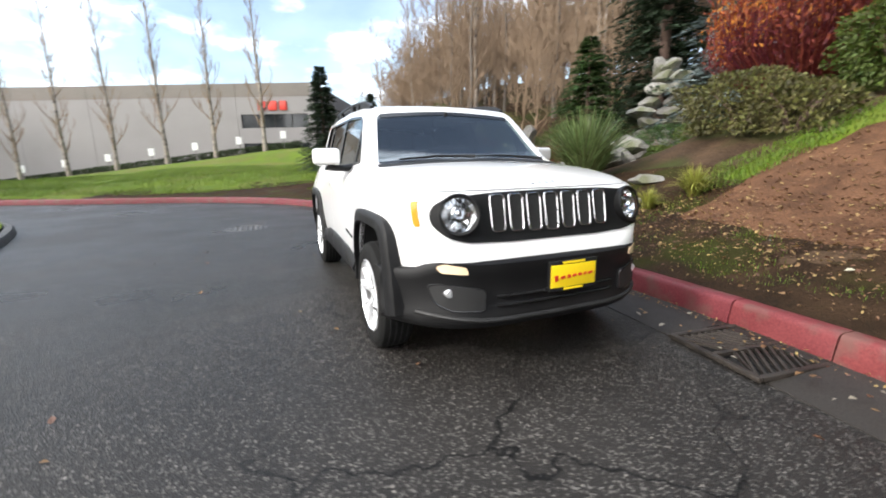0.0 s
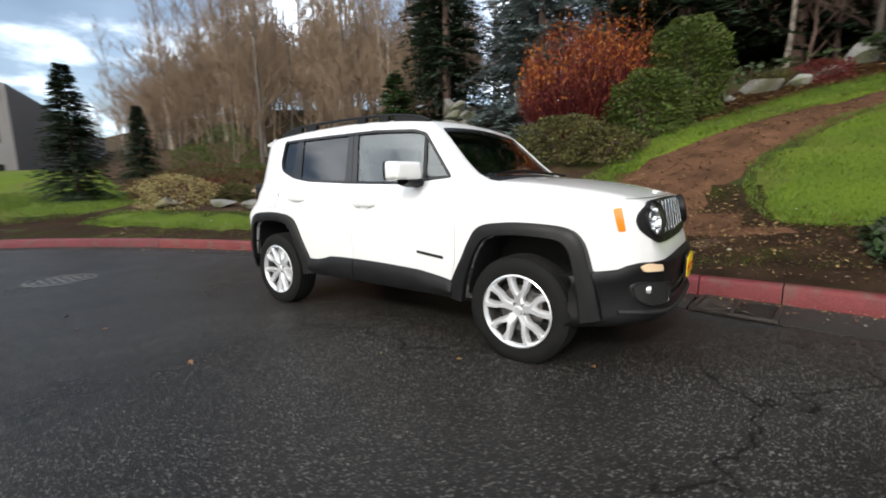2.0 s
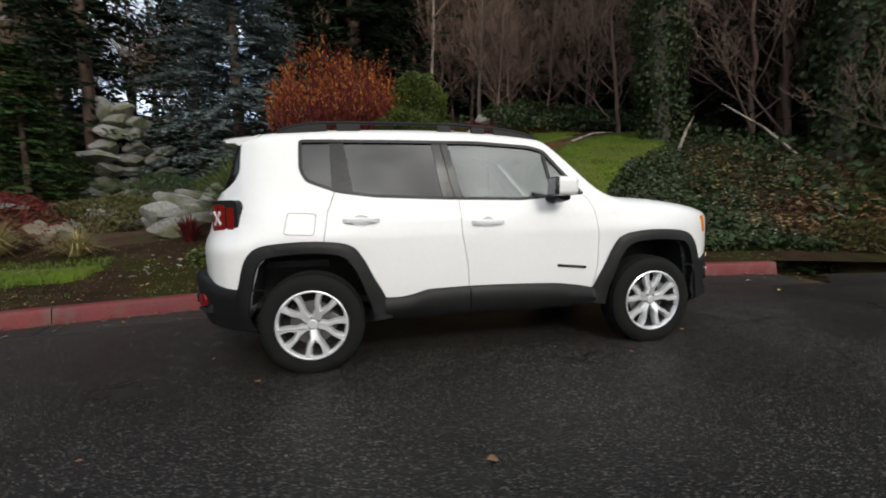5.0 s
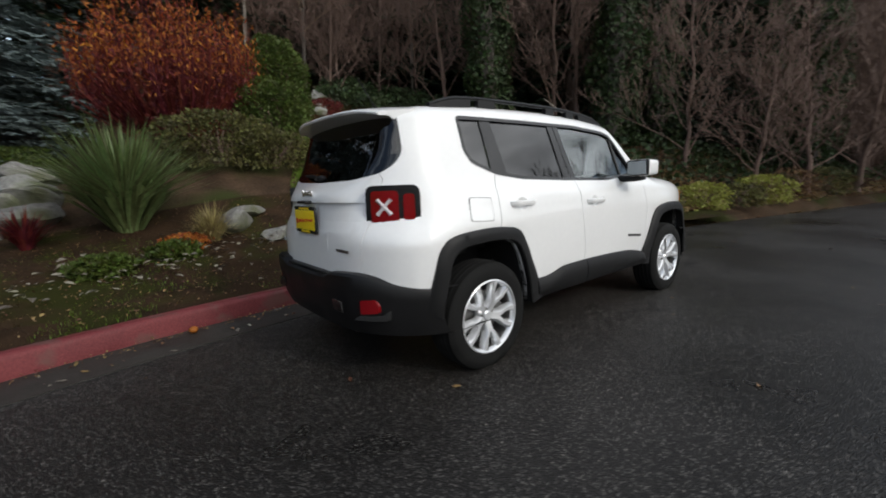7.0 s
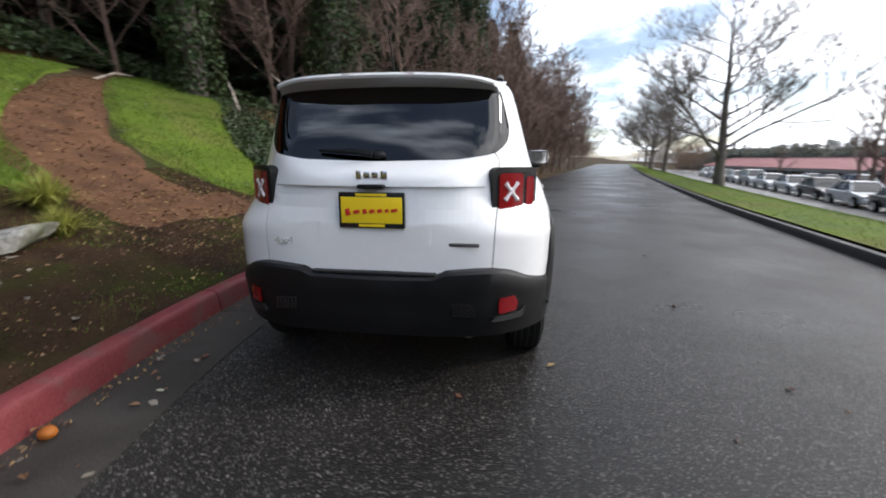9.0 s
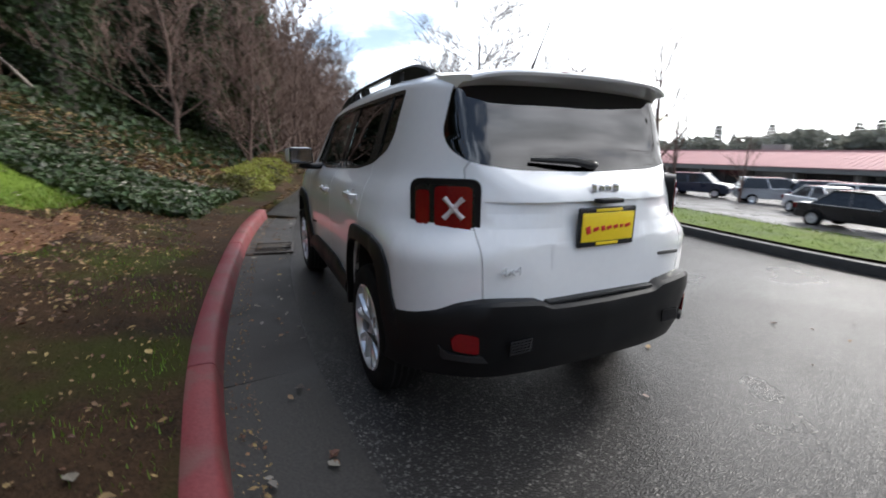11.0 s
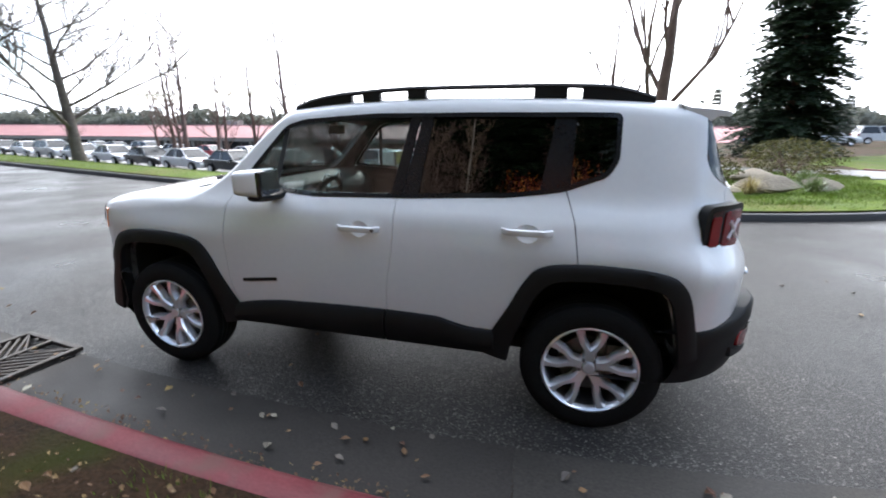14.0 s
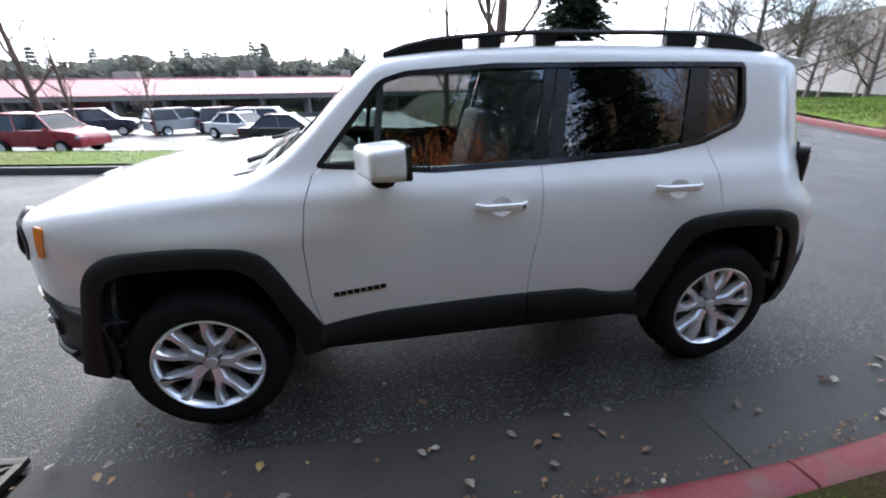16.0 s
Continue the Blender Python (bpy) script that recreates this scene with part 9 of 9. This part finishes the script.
def build_low_building():
    b = base("office_building", "long low grey office with a faded red metal roof", "building", (-24, -50, -2.85), 0)
    L, D = 130.0, 26.0
    for k in range(26):
        x0 = 5.0 * k
        part("wall_pier", boxes(((0.9, 0.3, 2.5), (x0 + 0.45, -1.6, 1.25))), M["grey_wall"], b)
        part("wall_bay", boxes(((4.1, 0.3, 0.7), (x0 + 2.95, -1.6, 0.35))), M["grey_wall"], b)
        part("wall_head", boxes(((4.1, 0.3, 0.3), (x0 + 2.95, -1.6, 2.4))), M["grey_wall"], b)
        w = part("window", boxes(((4.1, 0.06, 1.55), (x0 + 2.95, -1.66, 1.475))), M["dark_glass"], b, "dark recessed office window")
        part("mullion", boxes(((0.07, 0.08, 1.55), (x0 + 2.95, -1.6, 1.475))), M["trim"], w)
        part("porch_post", boxes(((0.22, 0.22, 2.5), (x0 + 0.1, -0.05, 1.25))), M["fascia"], b)
    part("fascia_board", boxes(((L + 0.6, 0.2, 0.5), (L / 2, 0.32, 2.62))), M["fascia"], b)
    part("soffit", boxes(((L, 2.0, 0.06), (L / 2, -0.75, 2.5))), M["fascia"], b)
    bm = bmesh.new()
    prism(bm, [(0.55, 2.80), (0.55, 2.9), (-6.2, 4.5), (-13, 4.5), (-13, 2.8)], "x", -0.4, L + 0.4)
    r = part("roof", bm, M["pink_roof"], b, "faded red standing-seam roof")
    sl = math.atan2(1.6, 6.75)
    bm = bmesh.new()
    for k in range(220):
        box(bm, (0.05, 6.9, 0.06), (k * 0.6, -2.82, 3.72), 0.0, Matrix.Rotation(-sl, 4, "X"))
    sm = part("roof_seams", bm, M["pink_roof"], r)
    sm["kind"] = "stuff"
    part("roof_ridge", boxes(((L + 0.8, 0.3, 0.16), (L / 2, -6.2, 4.55))), M["pink_roof"], r)
    for x, y, sx in ((38, -8, 1.8), (52, -9, 2.6), (26, -8.5, 1.2), (74, -8, 2.2)):
        part("roof_unit", boxes(((sx, 1.4, 0.8), (x, y, 4.9), 0.05)), M["fascia"], b)
    rnd = random.Random(9)
    for k in range(12):
        x = -18 + 8.4 * k + rnd.uniform(-1, 1)
        leafy("low_shrub", "clipped green shrub before the low office", (1.2, 0.8, 1.3), 900, 200 + k, "olive" if k % 3 else "green", 0.14, 0.3, (x, -48.2, -2.8), 4)


build_low_building()


# ---------------- street things ----------------
def build_street_things():
    p = base("yellow_post", "yellow-painted square metal post on the grass strip", "post", gpos(-2.98, -5.5, -0.02), 12)
    bm = bmesh.new()
    box(bm, (0.11, 0.11, 1.28), (0, 0, 0.64), 0.012)
    part("shaft", bm, M["post_yellow"], p)
    part("cap", boxes(((0.125, 0.125, 0.03), (0, 0, 1.29), 0.008)), M["post_yellow"], p)
    h = base("fire_hydrant", "yellow fire hydrant standing on the corner lawn", "hydrant", gpos(-9.55, -9.6, -0.17))
    bm = bmesh.new()
    lathe(bm, [(0.0, 0.78), (0.05, 0.78), (0.06, 0.73), (0.115, 0.70), (0.13, 0.62), (0.135, 0.60), (0.115, 0.59), (0.105, 0.15), (0.15, 0.13), (0.15, 0.05), (0.11, 0.04), (0.11, -0.2)], 24, "z")
    part("barrel", bm, M["hydrant"], h, "", 40)
    for a in (0, 90, 180):
        bm = bmesh.new()
        lathe(bm, [(0.0, 0.20), (0.03, 0.20), (0.035, 0.185), (0.06, 0.18), (0.06, 0.13), (0.05, 0.12), (0.05, 0.0)], 14, "x")
        bm.transform(Matrix.Translation((0, 0, 0.45)) @ Matrix.Rotation(radians(a), 4, "Z"))
        part("outlet", bm, M["hydrant"], h)


build_street_things()


def car_paint(name, c):
    return surf(name, c, [min(v * 1.15, 1) for v in c], (0.25, 0.32), 2, 20, 0.0, coat=1.0)


def lot_car(name, label, paint, L, W, H, hood, kind):
    """A parked car for the lot: pressed body, glasshouse, wheels and lamps."""
    c = base(name, label, "car", group="cars in the parking lot")
    f, r = L / 2, -L / 2
    belt = H * 0.60
    side = {"sedan": [(r, 0.32), (r, belt * 0.98), (r + 0.12, belt * 1.04), (r + 0.6, belt * 1.05), (f - hood, belt * 1.02), (f - 0.35, belt * 0.86), (f - 0.05, belt * 0.70), (f, 0.5), (f - 0.02, 0.28)],
            "suv": [(r, 0.35), (r + 0.02, belt), (r + 0.1, belt * 1.05), (f - hood, belt * 1.05), (f - 0.25, belt * 0.95), (f - 0.03, belt * 0.78), (f, 0.5), (f - 0.02, 0.32)]}[kind]
    glass = {"sedan": [(r + 0.62, belt * 1.0), (r + 1.25, H), (f - hood - 0.85, H), (f - hood + 0.02, belt * 0.98)],
             "suv": [(r + 0.08, belt * 1.0), (r + 0.35, H), (f - hood - 0.75, H), (f - hood + 0.02, belt * 1.0)]}[kind]
    bm = bmesh.new()
    prism(bm, rounded(side, 0.12, 4), "y", -W / 2, W / 2)
    for v in bm.verts:
        e = abs(v.co.x) / (L / 2)
        v.co.y *= 1 - 0.13 * max(0, e - 0.72) / 0.28 - 0.03 * max(0, v.co.z - 0.6)
    bmesh.ops.bevel(bm, geom=[e for e in bm.edges if len(e.link_faces) == 2 and e.calc_face_angle(0) > 1.2], offset=0.07, segments=3, profile=0.6, affect="EDGES")
    body = part("body", bm, paint, c, "", 50)
    bm = bmesh.new()
    prism(bm, rounded(glass, 0.1, 4), "y", -W / 2 + 0.06, W / 2 - 0.06)
    for v in bm.verts:
        v.co.y *= 1 - 0.28 * max(0, v.co.z - belt) / (H - belt)
    part("glasshouse", bm, M["dark_glass"], c, "", 40)
    bm = bmesh.new()
    (ax, az), (bx, bz), (cx, cz), (dx, dz) = glass
    prism(bm, rounded([(bx - 0.12, H - 0.05), (bx, H + 0.012), (cx, H + 0.012), (cx + 0.12, H - 0.05)], 0.05, 3), "y", -W / 2 * 0.73, W / 2 * 0.73)
    part("roof", bm, paint, c, "", 40)
    for s in (1, -1):
        for p0, p1 in (((dx, dz), (cx, cz)), ((ax, az), (bx, bz)), (((ax + dx) / 2, belt), ((bx + cx) / 2, H))):
            bm = bmesh.new()
            tube(bm, [(p0[0], s * (W / 2 - 0.05), p0[1]), (p1[0], s * (W / 2 - 0.06) * 0.73, p1[1])], 0.035, 6)
            part("pillar", bm, paint, body)
        for x in (f - 0.85, r + 0.8):
            bm = bmesh.new()
            lathe(bm, [(0.0, -0.1), (0.2, -0.1), (0.21, -0.11), (0.3, -0.11), (0.325, -0.08), (0.325, 0.08), (0.3, 0.1)], 24)
            bm.transform(Matrix.Translation((x, s * (W / 2 - 0.10), 0.325)) @ Matrix.Rotation(0 if s < 0 else math.pi, 4, "Z"))
            wl = part("wheel", bm, M["tyre"], c, "", 40)
            bm = bmesh.new()
            lathe(bm, [(0.0, -0.125), (0.05, -0.12), (0.06, -0.105), (0.19, -0.113), (0.205, -0.12)], 20)
            bm.transform(Matrix.Translation((x, s * (W / 2 - 0.10), 0.325)) @ Matrix.Rotation(0 if s < 0 else math.pi, 4, "Z"))
            part("rim", bm, M["alloy"], wl, "", 40)
        part("tail_lamp", boxes(((0.10, 0.22, 0.22), (r + 0.045, s * (W / 2 - 0.19), belt * 0.88), 0.03)), M["red_lens"], c)
        part("headlamp", boxes(((0.16, 0.30, 0.13), (f - 0.13, s * (W / 2 - 0.24), belt * 0.74), 0.04)), M["clear_lens"], c)
        part("door_mirror", boxes(((0.12, 0.16, 0.11), (f - hood - 0.25, s * (W / 2 + 0.02), belt * 1.06), 0.03)), paint, c)
    return c


def park_cars():
    cols = {"white": (0.72, 0.73, 0.74), "silver": (0.45, 0.46, 0.47), "black": (0.012, 0.012, 0.014), "red": (0.30, 0.016, 0.026), "navy": (0.02, 0.03, 0.06), "blue": (0.10, 0.22, 0.45), "grey": (0.14, 0.145, 0.15)}
    made = {}
    lot_z = lambda x, y: float(lot_height(x, y)[0])
    spots = [("red", "suv", 13.7, -18.7, 165), ("black", "sedan", 18.4, -20.0, 165), ("white", "sedan", 23.1, -21.2, 166), ("black", "sedan", 27.9, -22.5, 166), ("white", "sedan", 33, -23.9, 166), ("white", "sedan", 38.2, -25.2, 166), ("silver", "suv", 43.6, -26.6, 166), ("white", "sedan", 49, -28, 166), ("black", "sedan", 54.5, -29.4, 166), ("white", "suv", 60, -30.8, 166), ("silver", "sedan", 66, -32.4, 166),
             ("navy", "suv", 17.0, -29.0, 195), ("black", "sedan", 21.0, -30.2, 192), ("silver", "suv", 12.2, -29.4, 222), ("navy", "suv", 9.8, -30.6, 220), ("white", "sedan", 7.2, -24.4, 150), ("black", "sedan", 3.9, -19.6, 172), ("grey", "sedan", 9.6, -35.5, 10), ("white", "suv", 5.9, -25.8, 176),
             ("white", "sedan", 31, -37, 175), ("red", "sedan", 36.4, -37.5, 176), ("silver", "sedan", 42, -38.4, 174), ("white", "suv", 48, -40, 172), ("navy", "sedan", 54, -41, 172), ("white", "sedan", 60, -43, 172),
             ("blue", "sedan", -20.5, -44, 165), ("white", "sedan", -26, -46, 170), ("white", "suv", -31, -47.5, 172)]
    for col, kind, x, y, rz in spots:
        k = (col, kind)
        z = lot_z(x, y) if x > -10 else ground_z(x, y) + 0.02
        m = pose(x, y, z, 0, 0, rz)
        if k not in made:
            pm = car_paint(col + "_car_paint", cols[col])
            dims = (4.5, 1.76, 1.45, 1.25) if kind == "sedan" else (4.35, 1.80, 1.66, 1.05)
            made[k] = lot_car("parked_suv" if kind == "suv" else "parked_sedan", f"{col} {'five-door utility car' if kind == 'suv' else 'four-door saloon'} parked in the lot", pm, *dims, kind)
            made[k].matrix_basis = m
        else:
            copy_thing(made[k], m)


park_cars()
